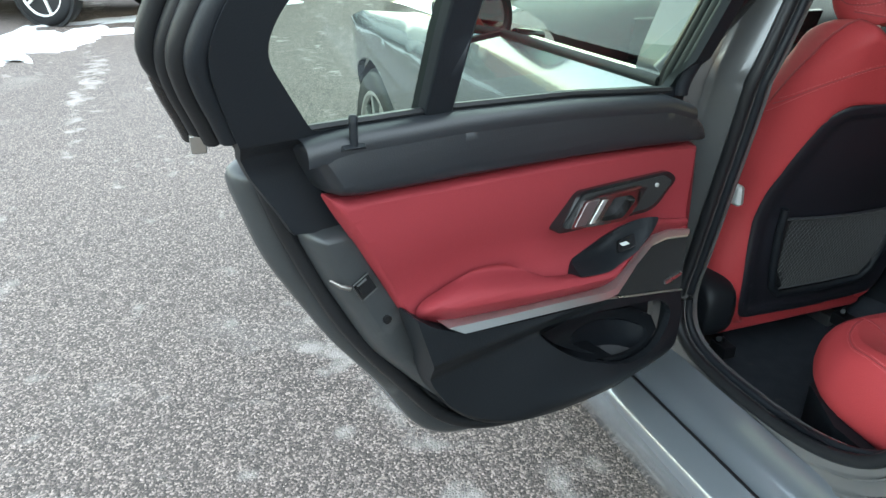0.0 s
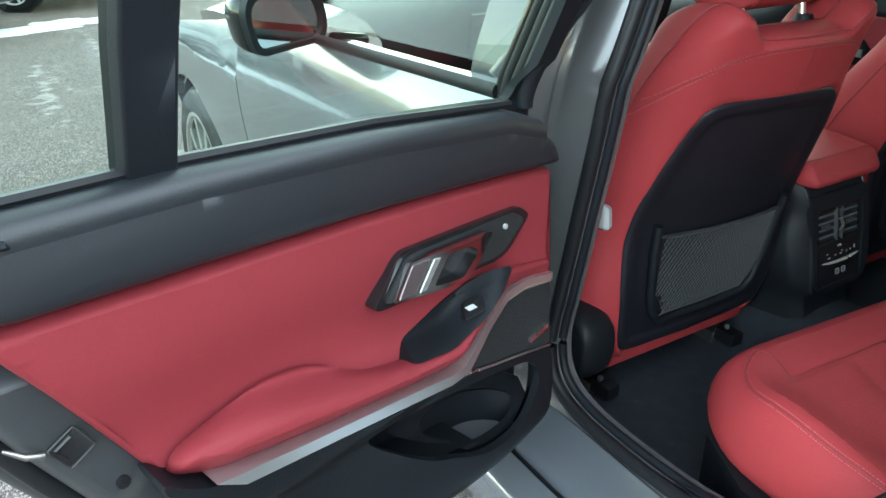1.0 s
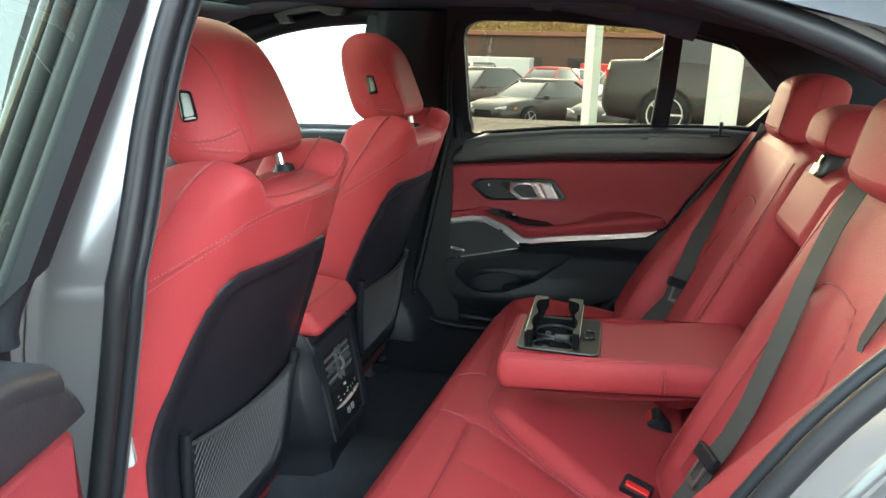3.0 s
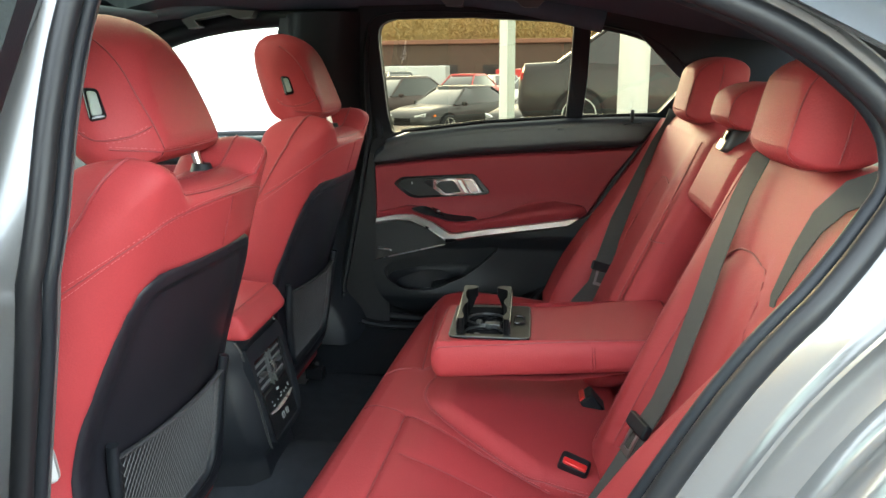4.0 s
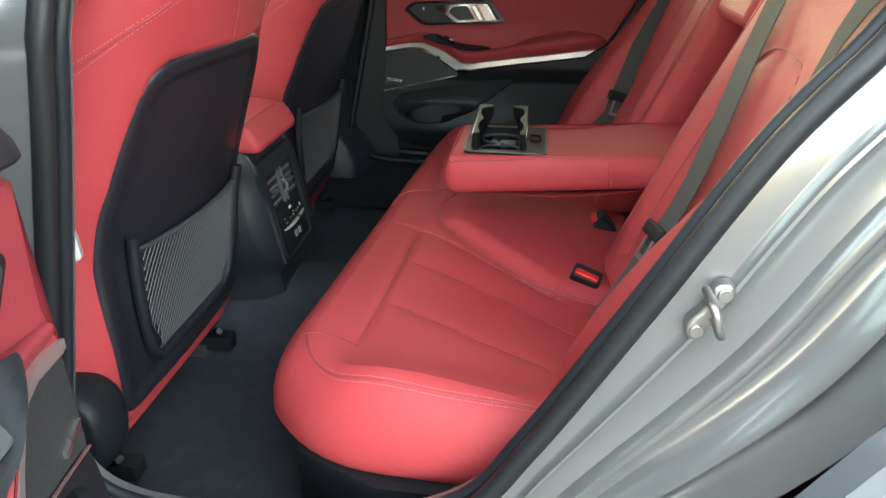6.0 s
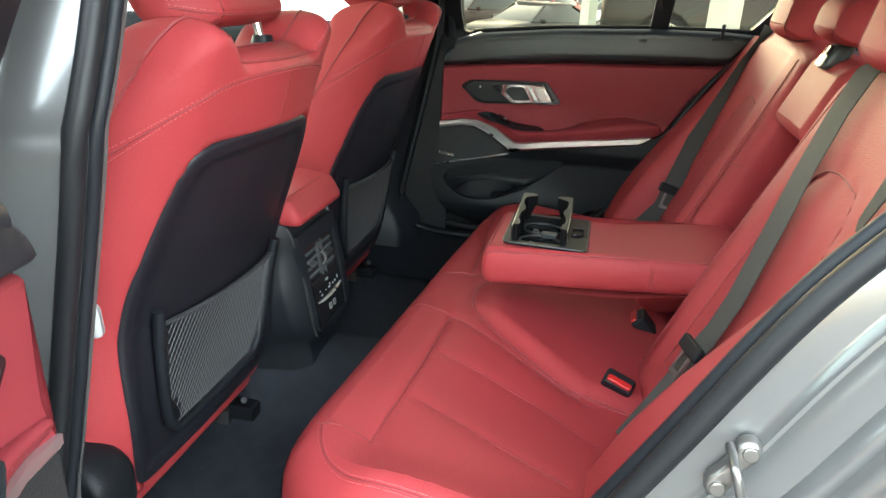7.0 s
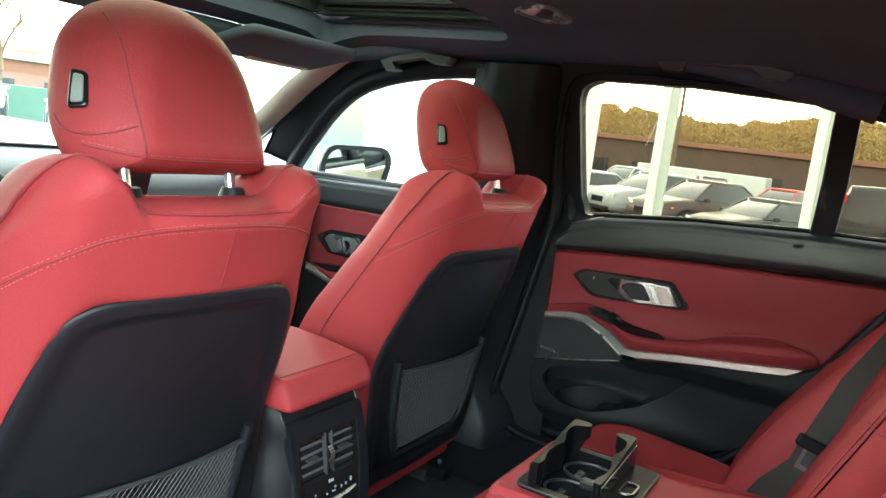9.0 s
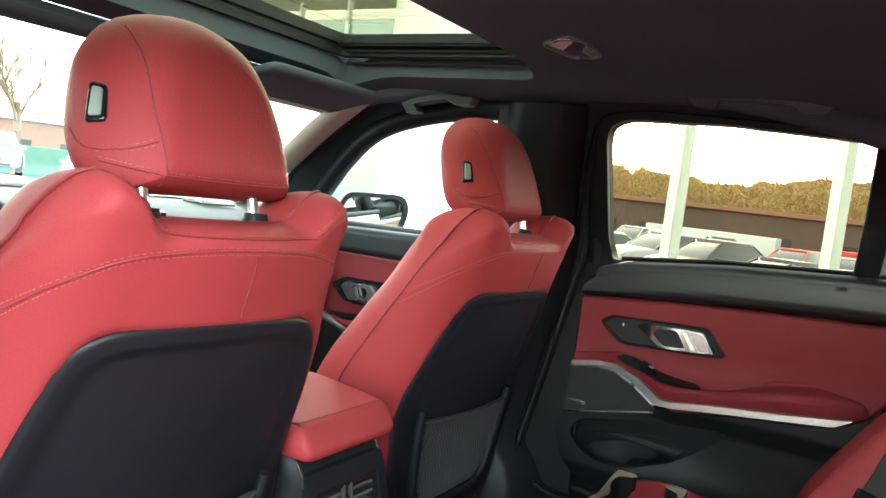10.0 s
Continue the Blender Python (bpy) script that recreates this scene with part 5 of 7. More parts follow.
seat_left = front_seat(SEAT_L)
copy_thing(seat_left, Matrix.Translation((SEAT_R, 0.25, FLOOR)))

# ---- rear bench ----
bench = thing("rear_bench", (0, -0.4, FLOOR), "red leather rear bench with folded-down centre armrest", "car seat")


PLEATS = (((0.106, -0.272), (0.150, -0.338), (0.212, -0.430), (0.275, -0.530)), ((0.244, -0.285), (0.286, -0.390), (0.330, -0.478), (0.375, -0.550)), ((0.392, -0.284), (0.430, -0.371), (0.462, -0.443), (0.49, -0.51)))
HUMP = ((0.262, -0.60), (0.260, -0.553), (0.246, -0.499), (0.198, -0.432), (0.144, -0.370), (0.085, -0.319), (0.032, -0.298), (0.0, -0.295))


def way_off(x, y, line):
    """Distance of a point from a line of points."""
    best = 9.0
    for (ax, ay), (bx, by) in zip(line, line[1:]):
        dx, dy = bx - ax, by - ay
        t = min(max(((x - ax) * dx + (y - ay) * dy) / (dx * dx + dy * dy), 0.0), 1.0)
        best = min(best, math.hypot(x - ax - t * dx, y - ay - t * dy))
    return best


def seat_z(x, y):
    """Top of the bench cushion: padded fields that dip at the seams."""
    d = abs(x)
    z = 0.527 - 0.16 * max(0.0, -y - 0.33)
    z += 0.020 * bell(d, 0.61, 0.06) * smooth_step(-y, 0.2, 0.3)
    z -= 0.010 * bell(d, 0.33, 0.13) * smooth_step(-y, 0.26, 0.34)
    z += 0.016 * smooth_step(0.26 - d - 0.9 * max(0, y + 0.52), -0.01, 0.03) * smooth_step(-y, 0.29, 0.36)
    z -= 0.0045 * math.exp(-way_off(d, y, PLEATS[0]) / 0.007)
    z -= 0.0030 * math.exp(-way_off(d, y, PLEATS[1]) / 0.008) + 0.0030 * math.exp(-way_off(d, y, PLEATS[2]) / 0.008)
    z -= 0.0060 * math.exp(-way_off(d, y, ((0.106, -0.272), (0.36, -0.260), (0.51, -0.252))) / 0.008)
    z -= 0.0045 * math.exp(-way_off(d, y, HUMP) / 0.007)
    return z


cush = [(-0.575, -0.165), (-0.50, -0.130), (-0.30, -0.142), (0.0, -0.165), (0.30, -0.187), (0.56, -0.215), (0.62, -0.265), (0.645, -0.40), (0.655, -0.56), (0.62, -0.70), (-0.62, -0.70), (-0.655, -0.56), (-0.645, -0.38), (-0.63, -0.25)]
bc = part("cushion", pillow(spline(cush, per=4), lambda x, y, n: Vector((x, y, n)), seat_z, 0.395, 0.055, mid=0.440, grid=0.0075, steps=6), RED, bench, "red leather seat cushion with sewn pleats")
bct = surface(bc)
for s in (-1, 1):
    flat = lambda pts, s=s: [Vector((s * x, y, 0.53)) for x, y in pts]
    sew(bc, flat(((0.490, -0.176), (0.532, -0.192), (0.568, -0.218), (0.598, -0.265), (0.610, -0.354), (0.612, -0.479), (0.610, -0.58))), (0, 0, -1), tree=bct)
    sew(bc, flat(((0.106, -0.272), (0.36, -0.260), (0.51, -0.252))), (0, 0, -1), rows=(), r=0.0015, tree=bct)
    sew(bc, flat(((0.51, -0.252), (0.497, -0.222), (0.490, -0.200), (0.492, -0.172))), (0, 0, -1), rows=(), tree=bct)
    sew(bc, flat(((0.08, -0.190), (0.085, -0.22), *PLEATS[0])), (0, 0, -1), rows=(0.004,), tree=bct)
    sew(bc, flat(PLEATS[1]), (0, 0, -1), rows=(), r=0.0009, tree=bct)
    sew(bc, flat(PLEATS[2]), (0, 0, -1), rows=(), r=0.0009, tree=bct)
    sew(bc, flat(HUMP), (0, 0, -1), tree=bct)
part("cushion_base", plate([(-0.60, -0.19), (-0.50, -0.165), (0.55, -0.25), (0.66, -0.30), (0.66, -0.62), (-0.668, -0.62), (-0.655, -0.30)], lambda x, y, n: Vector((x, y, n)), 0.415, 0.15, grid=0.2), BLACK_HARD, bench, "black plastic seat base")


def backrest_y(z):
    return -0.605 - 0.44 * (z - 0.50)


B = lambda x, z, n: Vector((x, backrest_y(z) + n, z))


ARCH = [tuple(q) for q in spline([(0.235, 0.56), (0.238, 0.72), (0.246, 0.84), (0.268, 0.882), (0.305, 0.893), (0.355, 0.893), (0.400, 0.880), (0.432, 0.82), (0.452, 0.72), (0.468, 0.58)], closed=False, per=3)]


def back_relief(x, z):
    d = abs(x)
    n = -0.03 * smooth_step(d, 0.56, 0.64)
    n += 0.018 * bell(d, 0.195, 0.05) * bell(z, 0.72, 0.25)
    n -= 0.010 * bell(d, 0.37, 0.11) * bell(z, 0.68, 0.2)
    n -= 0.010 * math.exp(-way_off(d, z, ARCH) / 0.008)
    return n


for s in (-1, 1):
    half = [(0.110, 0.48), (0.64, 0.48), (0.665, 0.70), (0.675, 0.90), (0.67, 0.98), (0.62, 1.018), (0.48, 1.025), (0.25, 1.022), (0.13, 1.010), (0.105, 0.98)]
    out = rounded([(s * x, z) for x, z in half], 0.03)
    bk = part("backrest", pillow([(p.x, p.y) for p in out], B, back_relief, -0.10, 0.030, mid=-0.03, grid=0.016, steps=5), RED, bench, "red leather backrest half")
    bt = surface(bk)
    upon = lambda pts, s=s: [B(s * x, z, 0.0) for x, z in pts]
    sew(bk, upon(ARCH[::3]), (0, -1, 0), rows=(), r=0.0014, tree=bt)
    wing = [(s * x, z) for x, z in ((0.455, 0.49), (0.470, 0.60), (0.485, 0.70), (0.505, 0.80), (0.530, 0.88), (0.570, 0.945), (0.610, 0.985), (0.650, 1.00), (0.690, 1.00), (0.700, 0.80), (0.700, 0.49))]
    part("side_bolster", pillow(rounded(wing, 0.02), B, lambda x, z: 0.086 - 0.082 * smooth_step(z, 0.58, 1.0), -0.06, 0.035, mid=lambda x, z: 0.030 - 0.032 * smooth_step(z, 0.7, 1.0), grid=0.02, steps=5), RED, bench, "smooth red leather side bolster")
    sew(bk, upon(((0.112, 0.800), (0.135, 0.798), (0.16, 0.80))), (0, -1, 0), rows=(), r=0.0012, tree=bt)
    sew(bk, upon(((0.155, 0.52), (0.150, 0.70), (0.150, 0.90), (0.16, 0.99))), (0, -1, 0), rows=(0.004,), r=0.0011, tree=bt)
# centre: recess and upper pad
part("recess_panel", plate([(-0.115, 0.47), (0.115, 0.47), (0.115, 0.90), (-0.115, 0.90)], B, -0.085, 0.01, grid=0.1), RED, bench, "red panel behind the folded armrest")
part("centre_pad", pillow(rounded([(-0.11, 0.885), (0.11, 0.885), (0.11, 1.012), (-0.11, 1.012)], 0.02), B, 0.0, -0.10, 0.025, mid=-0.03, grid=0.03), RED, bench, "red upper centre pad")
guide = rounded([(-0.024, 0.990), (0.024, 0.990), (0.022, 1.032), (-0.022, 1.032)], 0.011)
part("release_latch", pillow([(q.x, q.y) for q in guide], B, 0.012, -0.02, 0.006, grid=0.03, steps=3), SATIN, bench, "dark satin release latch surround")
part("latch_slot", pillow(rounded([(-0.020, 0.994), (0.020, 0.994), (0.018, 1.028), (-0.018, 1.028)], 0.009), B, 0.0135, 0.0, 0.002, grid=0.03, steps=2), GLOSS, bench, "black latch slot")

# armrest with cup holder
AR = lambda x, y, n: Vector((x, y, n))
arm_top = lambda x, y: 0.668 + 0.02 * smooth_step(-y, 0.5, 0.75) - (0.045 if -0.080 < x < 0.077 and -0.462 < y < -0.358 else 0.0)
arm_out = rounded([(-0.118, -0.318), (0.112, -0.322), (0.115, -0.76), (-0.125, -0.76)], 0.022)
arm = part("armrest", pillow([(p.x, p.y) for p in arm_out], AR, arm_top, lambda x, y: 0.600 + 0.03 * smooth_step(-y, 0.5, 0.75), 0.014, grid=0.008, steps=4), RED, bench, "folded-down red leather armrest")
art = surface(arm)
sew(arm, [Vector((-0.113, y, 0.67)) for y in np.linspace(-0.33, -0.74, 9)], (0, 0, -1), rows=(), r=0.0013, tree=art)
sew(arm, [Vector((x, -0.327, 0.67)) for x in np.linspace(-0.11, 0.105, 7)], (0, 0, -1), rows=(), r=0.0013, tree=art)
for y in (-0.60, -0.605):
    part("seam", tube([Vector((x, y, z)) for x, z in ((-0.1255, 0.63), (-0.124, 0.665), (-0.11, arm_top(0, y) + 0.001))], 0.0014, 5), RED, arm, "armrest seam")
tray_o = rounded([(-0.088, -0.350), (0.085, -0.350), (0.085, -0.494), (-0.092, -0.494)], 0.012)
well = rounded([(-0.076, -0.362), (0.074, -0.362), (0.074, -0.458), (-0.076, -0.458)], 0.012)
TZ = 0.672
tray = part("cup_holder", plate([(p.x, p.y) for p in tray_o], lambda x, y, n: Vector((x, y, TZ + n)), 0.001, 0.014, holes=[[(p.x, p.y) for p in well]], grid=0.05), INK, bench, "dark satin folding cup holder tray", bevel=0.002)
part("tray_rim", tube([Vector((p.x, p.y, TZ + 0.0)) for p in tray_o], 0.0015, 6, closed=True), SATIN, tray, "thin satin tray rim")
cups = [[(cxx + 0.031 * math.cos(t), -0.411 + 0.037 * math.sin(t)) for t in np.linspace(0, 2 * math.pi, 24, endpoint=False)] for cxx in (-0.036, 0.037)]
part("tray_floor", plate([(p.x, p.y) for p in well], lambda x, y, n: Vector((x, y, TZ - 0.012 + n)), 0.0, 0.03, holes=cups, grid=0.1), GLOSS, tray, "gloss black floor round the wells")
for c in cups:
    part("cup_rim", tube([Vector((x, y, TZ - 0.011)) for x, y in c], 0.0022, 6, closed=True), SATIN, tray, "satin rim of a cup well")
    part("cup_floor", plate(c, lambda x, y, n: Vector((x, y, TZ - 0.040 + n)), 0.0, 0.0, grid=0.1), BLACK_HARD, tray, "black cup floor")
    mx = sum(x for x, y in c) / len(c)
    part("cup_tab", pillow(rounded([(mx - 0.012, -0.390), (mx + 0.012, -0.390), (mx + 0.008, -0.404), (mx - 0.008, -0.404)], 0.004), lambda x, y, n: Vector((x, y, TZ - 0.020 + n)), 0.006, -0.01, 0.004, grid=0.02, steps=3), SATIN, tray, "spring tab in a cup well")
part("well_bridge", block((0.016, 0.030, 0.012), pose(0.0, -0.425, TZ - 0.010)), SATIN, tray, "bridge between the wells", bevel=0.003)
for side in (1, -1):
    wing = [(-0.077, -0.046), (0.079, -0.046), (0.081, -0.020), (0.074, -0.009), (0.066, -0.010), (0.062, -0.020), (0.056, -0.030), (0.045, -0.036), (0.032, -0.036), (0.020, -0.031), (0.012, -0.023), (0.004, -0.021), (-0.003, -0.026), (-0.012, -0.033), (-0.026, -0.037), (-0.040, -0.036), (-0.050, -0.030), (-0.057, -0.025), (-0.076, -0.026)]
    wing = [(x, -0.046 + (y + 0.046) * 0.50 if x < 0.06 else -0.046 + (y + 0.046) * 0.75) for x, y in wing]
    rise = lambda x, y: 0.030 + 0.014 * smooth_step(x, -0.05, 0.075)
    part("cup_clamp", plate(rounded(wing, 0.004, 2), lambda x, y, n, k=side: Vector((x, -0.411 - k * y, TZ + n)), rise, lambda x, y: 0.036 + 0.012 * smooth_step(x, -0.05, 0.075) - 0.030 * smooth_step(x, 0.058, 0.066) * smooth_step(y, -0.035, -0.028), grid=0.02), INK, tray, "scalloped dark satin cup clamp", bevel=0.0016)
    part("clamp_side", block((0.150, 0.003, 0.034), pose(0.0, -0.411 + side * 0.0475, TZ + 0.014, 0, -3.5, 0)), GLOSS, tray, "gloss black clamp side", bevel=0.001)
part("tray_latch", tube([Vector((x, y, TZ + 0.003)) for x, y in rounded([(-0.022, -0.466), (0.020, -0.466), (0.016, -0.484), (-0.018, -0.484)], 0.006)], 0.0022, 6, closed=True), GLOSS, tray, "black loop latch")

# rear headrests
for cx, w, zb, zt, front in ((-0.385, 0.100, 1.018, 1.150, 0.066), (0.0, 0.086, 1.028, 1.108, 0.034), (0.345, 0.100, 1.012, 1.150, 0.034)):
    zc, h = (zb + zt) / 2, (zt - zb) / 2
    k = [(-0.86, -0.92), (0.0, -1.0), (0.86, -0.92), (1.0, -0.60), (0.97, 0.20), (0.86, 0.70), (0.55, 0.97), (-0.55, 0.97), (-0.86, 0.70), (-0.97, 0.20), (-1.0, -0.60)]
    o = spline([(cx + a * w, zc + b * h) for a, b in k], per=4)
    HB = lambda x, z, n: Vector((x, backrest_y(1.0) - 0.20 * (z - 1.0) + n, z))
    hb = part("rear_headrest", pillow([(p.x, p.y) for p in o], HB, lambda x, z, cx=cx, w=w, f=front: f - 0.010 * ((x - cx) / w) ** 2, front - 0.115, 0.030 if h > 0.05 else 0.026, mid=front - 0.055, grid=0.012, steps=7), RED, bench, "padded red leather rear headrest")
    ht = surface(hb)
    for s in (-1, 1):
        sew(hb, [HB(cx + s * 0.74 * w, z, 0.0) for z in np.linspace(zb + 0.010, zt - 0.012, 9)], (0, -1, 0), rows=(0.003,), r=0.0010, tree=ht)
        sew(hb, [HB(cx + s * w * 1.3, z, front - 0.055) for z in np.linspace(zb + 0.016, zt - 0.016, 9)], (-s, 0, 0), rows=(0.003, -0.003), r=0.0010, tree=ht)

# seat belts
def seat_belt(name, path, across, tongue, label, width=0.046):
    e = thing(name, path[-1], label, "seat belt", group="rear seat belts")
    part("webbing", strap(path, width, 0.0016, across), BELT, e, "dark grey webbing")
    if tongue is not None:
        a, b = Vector(tongue[0]), Vector(tongue[1])
        d = (b - a).normalized()
        acr = (Vector(across) - d * Vector(across).dot(d)).normalized()
        nrm = acr.cross(d)
        m = Matrix((( *acr, 0), (*d, 0), (*nrm, 0), (0, 0, 0, 1))).transposed()
        part("tongue_grip", merge(block((0.064, 0.022, 0.012), Matrix.Translation(a) @ m)), BLACK_HARD, e, "black tongue grip", bevel=0.004)
        part("tongue", merge(block((0.006, 0.040, 0.003), Matrix.Translation(a + d * 0.025 + acr * 0.012) @ m), block((0.006, 0.040, 0.003), Matrix.Translation(a + d * 0.025 - acr * 0.012) @ m), block((0.030, 0.008, 0.003), Matrix.Translation(a + d * 0.042) @ m)), STEEL, e, "bright metal tongue", smooth=False)
    return e


def on_back(x, z, lift=0.012):
    return B(x, z, back_relief(x, z) + lift)


seat_belt("seat_belt", [(0.600, -0.850, 1.02), (0.590, -0.838, 0.985), (0.565, -0.806, 0.939), (0.520, -0.758, 0.853), (0.480, -0.708, 0.764), (0.445, -0.670, 0.659), (0.432, -0.655, 0.615), (0.418, -0.615, 0.570), (0.40, -0.575, 0.50)], (-0.15, 0.80, 0.58), ((0.443, -0.670, 0.657), (0.432, -0.656, 0.610)), "dark grey belt lying down the seat back", 0.050)
seat_belt("seat_belt", [B(-0.228, 1.03, -0.005), B(-0.232, 1.012, 0.016), B(-0.243, 0.957, 0.018), B(-0.268, 0.882, 0.016), B(-0.310, 0.80, 0.014), B(-0.338, 0.72, 0.010), B(-0.336, 0.665, 0.006), B(-0.325, 0.634, 0.004), B(-0.330, 0.595, 0.006), B(-0.350, 0.555, 0.016), B(-0.37, 0.50, 0.03)], (1, 0.1, 0.2), (B(-0.324, 0.634, 0.012), B(-0.332, 0.585, 0.014)), "dark grey centre belt lying over the seat back")
seat_belt("seat_belt", [on_back(-0.60, 1.05, -0.03), on_back(-0.58, 1.035, 0.0), on_back(-0.535, 1.008, 0.016), on_back(-0.505, 0.975, 0.016), on_back(-0.491, 0.935, 0.012), on_back(-0.478, 0.88, 0.004), on_back(-0.47, 0.82, -0.02)], (0.9, 0.0, 0.45), None, "dark grey outer belt running behind the bolster", [0.040, 0.040, 0.038, 0.034, 0.026, 0.016, 0.008])


def buckle(at, tilt, label):
    e = thing("belt_buckle", at, label, "belt buckle", group="belt buckles")
    m = Matrix.Translation(at) @ pose(0, 0, 0, *tilt)
    b = part("buckle_body", block((0.05, 0.03, 0.062), m), BLACK, e, "black buckle body", bevel=0.006)
    part("buckle_button", block((0.040, 0.012, 0.014), m @ pose(0, 0.006, 0.028)), BUCKLE_RED, b, "red release button", bevel=0.003)
    return e


buckle(Vector((-0.215, -0.566, 0.490)), (-25, -18, 78), "black buckle with red button standing in the seat")
buckle(Vector((0.03, -0.622, 0.492)), (-40, 0, 0), "black buckle with red button below the armrest")

# ---- centre console and front of the cabin ----
console = thing("center_console", (0, 0.3, FLOOR), "black centre console with red armrest lid and rear vents", "console")
CF = lambda x, z, n: Vector((x, 0.2 * (z - 0.45) - n, z))
AL = lambda x, y, n: Vector((x, y, n))


def console_half(z):
    """Half width of the console's rear end at a height."""
    return 0.100 + 0.014 * bell(z, 0.515, 0.07) - 0.012 * smooth_step(0.46 - z, 0.0, 0.08) + 0.012 * smooth_step(z, 0.58, 0.66)


rows = []
for z in np.linspace(0.30, 0.655, 24):
    w, f = console_half(z), 0.078 - 0.008 * smooth_step(0.44 - z, 0, 0.03) + 0.012 * smooth_step(z, 0.58, 0.63)
    back = 0.02 * smooth_step(0.43 - z, 0, 0.02) + 0.010 * smooth_step(z, 0.615, 0.655) ** 2
    half = [(f, -0.002 - back), (f + 0.004, -0.004 - back), (w - 0.004, -0.030 - back), (w, -0.040 - back), (w + 0.012, -0.20), (w + 0.02, -0.62)]
    rows.append([CF(-x, z, n) for x, n in half[::-1]] + [CF(x, z, n) for x, n in half])
part("console_body", sheet(rows), BLACK, console, "black plastic console body")
# Paler tubes stand in for highlights along the console's bevelled edges.
for s in (-1, 1):
    part("edge_highlight", tube([CF(s * (0.080 - 0.008 * smooth_step(0.44 - z, 0, 0.03) + 0.012 * smooth_step(z, 0.58, 0.63)), z, -0.002 - 0.010 * smooth_step(z, 0.615, 0.655) ** 2) for z in np.linspace(0.425, 0.645, 16)], 0.0026, 8), SATIN, console, "thin paler tube standing for the edge highlight")
CP = lambda x, z, n: CF(x + 0.004, 0.440 + (z - 0.432) * 0.882, n)
surround = rounded([(-0.092, 0.630), (0.092, 0.630), (0.101, 0.58), (0.106, 0.53), (0.103, 0.47), (0.090, 0.434), (0.062, 0.424), (-0.058, 0.424), (-0.078, 0.446), (-0.079, 0.52), (-0.086, 0.58)], 0.012)
opening = rounded([(-0.0715, 0.599), (0.0795, 0.599), (0.0815, 0.52), (0.0755, 0.434), (-0.0675, 0.434), (-0.0735, 0.52)], 0.009)
part("vent_surround", plate([(p.x, p.y) for p in surround], CF, 0.007, 0.034, holes=[[(p.x, p.y) for p in opening]], grid=0.03), BLACK, console, "satin black surround of the vent panel", bevel=0.004, segments=3)
frame_o = rounded([(-0.076, 0.612), (0.076, 0.612), (0.078, 0.52), (0.072, 0.424), (-0.072, 0.424), (-0.078, 0.52)], 0.010)
fp = part("vent_panel", plate([(p.x, p.y) for p in frame_o], CP, 0.003, 0.03, holes=[rounded([(-0.069, 0.602), (0.069, 0.602), (0.069, 0.532), (-0.067, 0.532)], 0.006)], grid=0.03), GLOSS, console, "black rear vent panel", bevel=0.002)
part("vent_well", plate([(-0.072, 0.604), (0.072, 0.604), (0.072, 0.530), (-0.072, 0.530)], CP, -0.022, 0.002, grid=0.1), RUBBER, fp, "dark vent depth")
for s in (-1, 1):
    for k in range(4):
        z = 0.543 + 0.0165 * k
        slat = plate([(s * 0.010, z - 0.0026), (s * 0.067, z - 0.0026), (s * 0.067, z + 0.0014), (s * 0.010, z + 0.0014)], CP, 0.001, 0.016, grid=0.1)
        part("vent_slat", slat, SLAT, fp, "vent slat", bevel=0.0006)
    part("vent_tab", pillow(rounded([(s * 0.026, 0.570), (s * 0.054, 0.570), (s * 0.050, 0.563), (s * 0.030, 0.563)], 0.003), CP, 0.009, -0.004, 0.002, grid=0.02, steps=2), HANDLE, fp, "dark satin vent tab")
    part("vent_divider", block((0.003, 0.012, 0.070), Matrix.Translation(CP(s * 0.0085, 0.567, 0.0)) @ pose(0, 0, 0, -11)), HANDLE, fp, "satin divider", bevel=0.001)
part("vent_wheel", disc(0.018, 0.009, Matrix.Translation(CP(0.0, 0.567, -0.010)) @ pose(0, 0, 0, 0, 90), 24), BLACK_HARD, fp, "black vent wheel", bevel=0.001)
for k in range(7):
    t = -0.75 + 0.25 * k
    part("wheel_ridge", block((0.009, 0.0024, 0.0024), Matrix.Translation(CP(0.0, 0.567 + 0.0190 * math.sin(t), -0.007 + 0.0190 * math.cos(t)))), CHROME, fp, "bright wheel ridge")
part("climate_panel", plate(rounded([(-0.066, 0.527), (0.066, 0.527), (0.067, 0.432), (-0.065, 0.432)], 0.005), CP, 0.0045, 0.004, grid=0.02), GLOSS, fp, "gloss black climate panel", bevel=0.001)
bar = [(x, 0.478 + 0.005 * (x / 0.06) ** 2) for x in np.linspace(-0.056, 0.064, 11)]
part("chrome_bar", tube([CP(x, z, 0.0055) for x, z in bar], [0.0008 + 0.0034 * math.sqrt(max(0, 1 - ((x - 0.004) / 0.061) ** 2)) for x, z in bar], 8, 0.7), CHROME, fp, "curved bright rocker bar")
for x, z, w, h in ((0.003, 0.515, 0.007, 0.005), (-0.004, 0.5155, 0.003, 0.006), (-0.040, 0.502, 0.004, 0.003), (-0.034, 0.491, 0.009, 0.003), (-0.012, 0.494, 0.003, 0.003), (0.006, 0.494, 0.009, 0.0025), (0.010, 0.500, 0.005, 0.003), (0.026, 0.495, 0.003, 0.005), (0.038, 0.496, 0.004, 0.005), (0.052, 0.500, 0.004, 0.008)):
    part("panel_mark", plate([(x - w / 2, z - h / 2), (x + w / 2, z - h / 2), (x + w / 2, z + h / 2), (x - w / 2, z + h / 2)], CP, 0.0052, 0.0006, grid=0.1), PALE, fp, "small white panel mark", smooth=False)
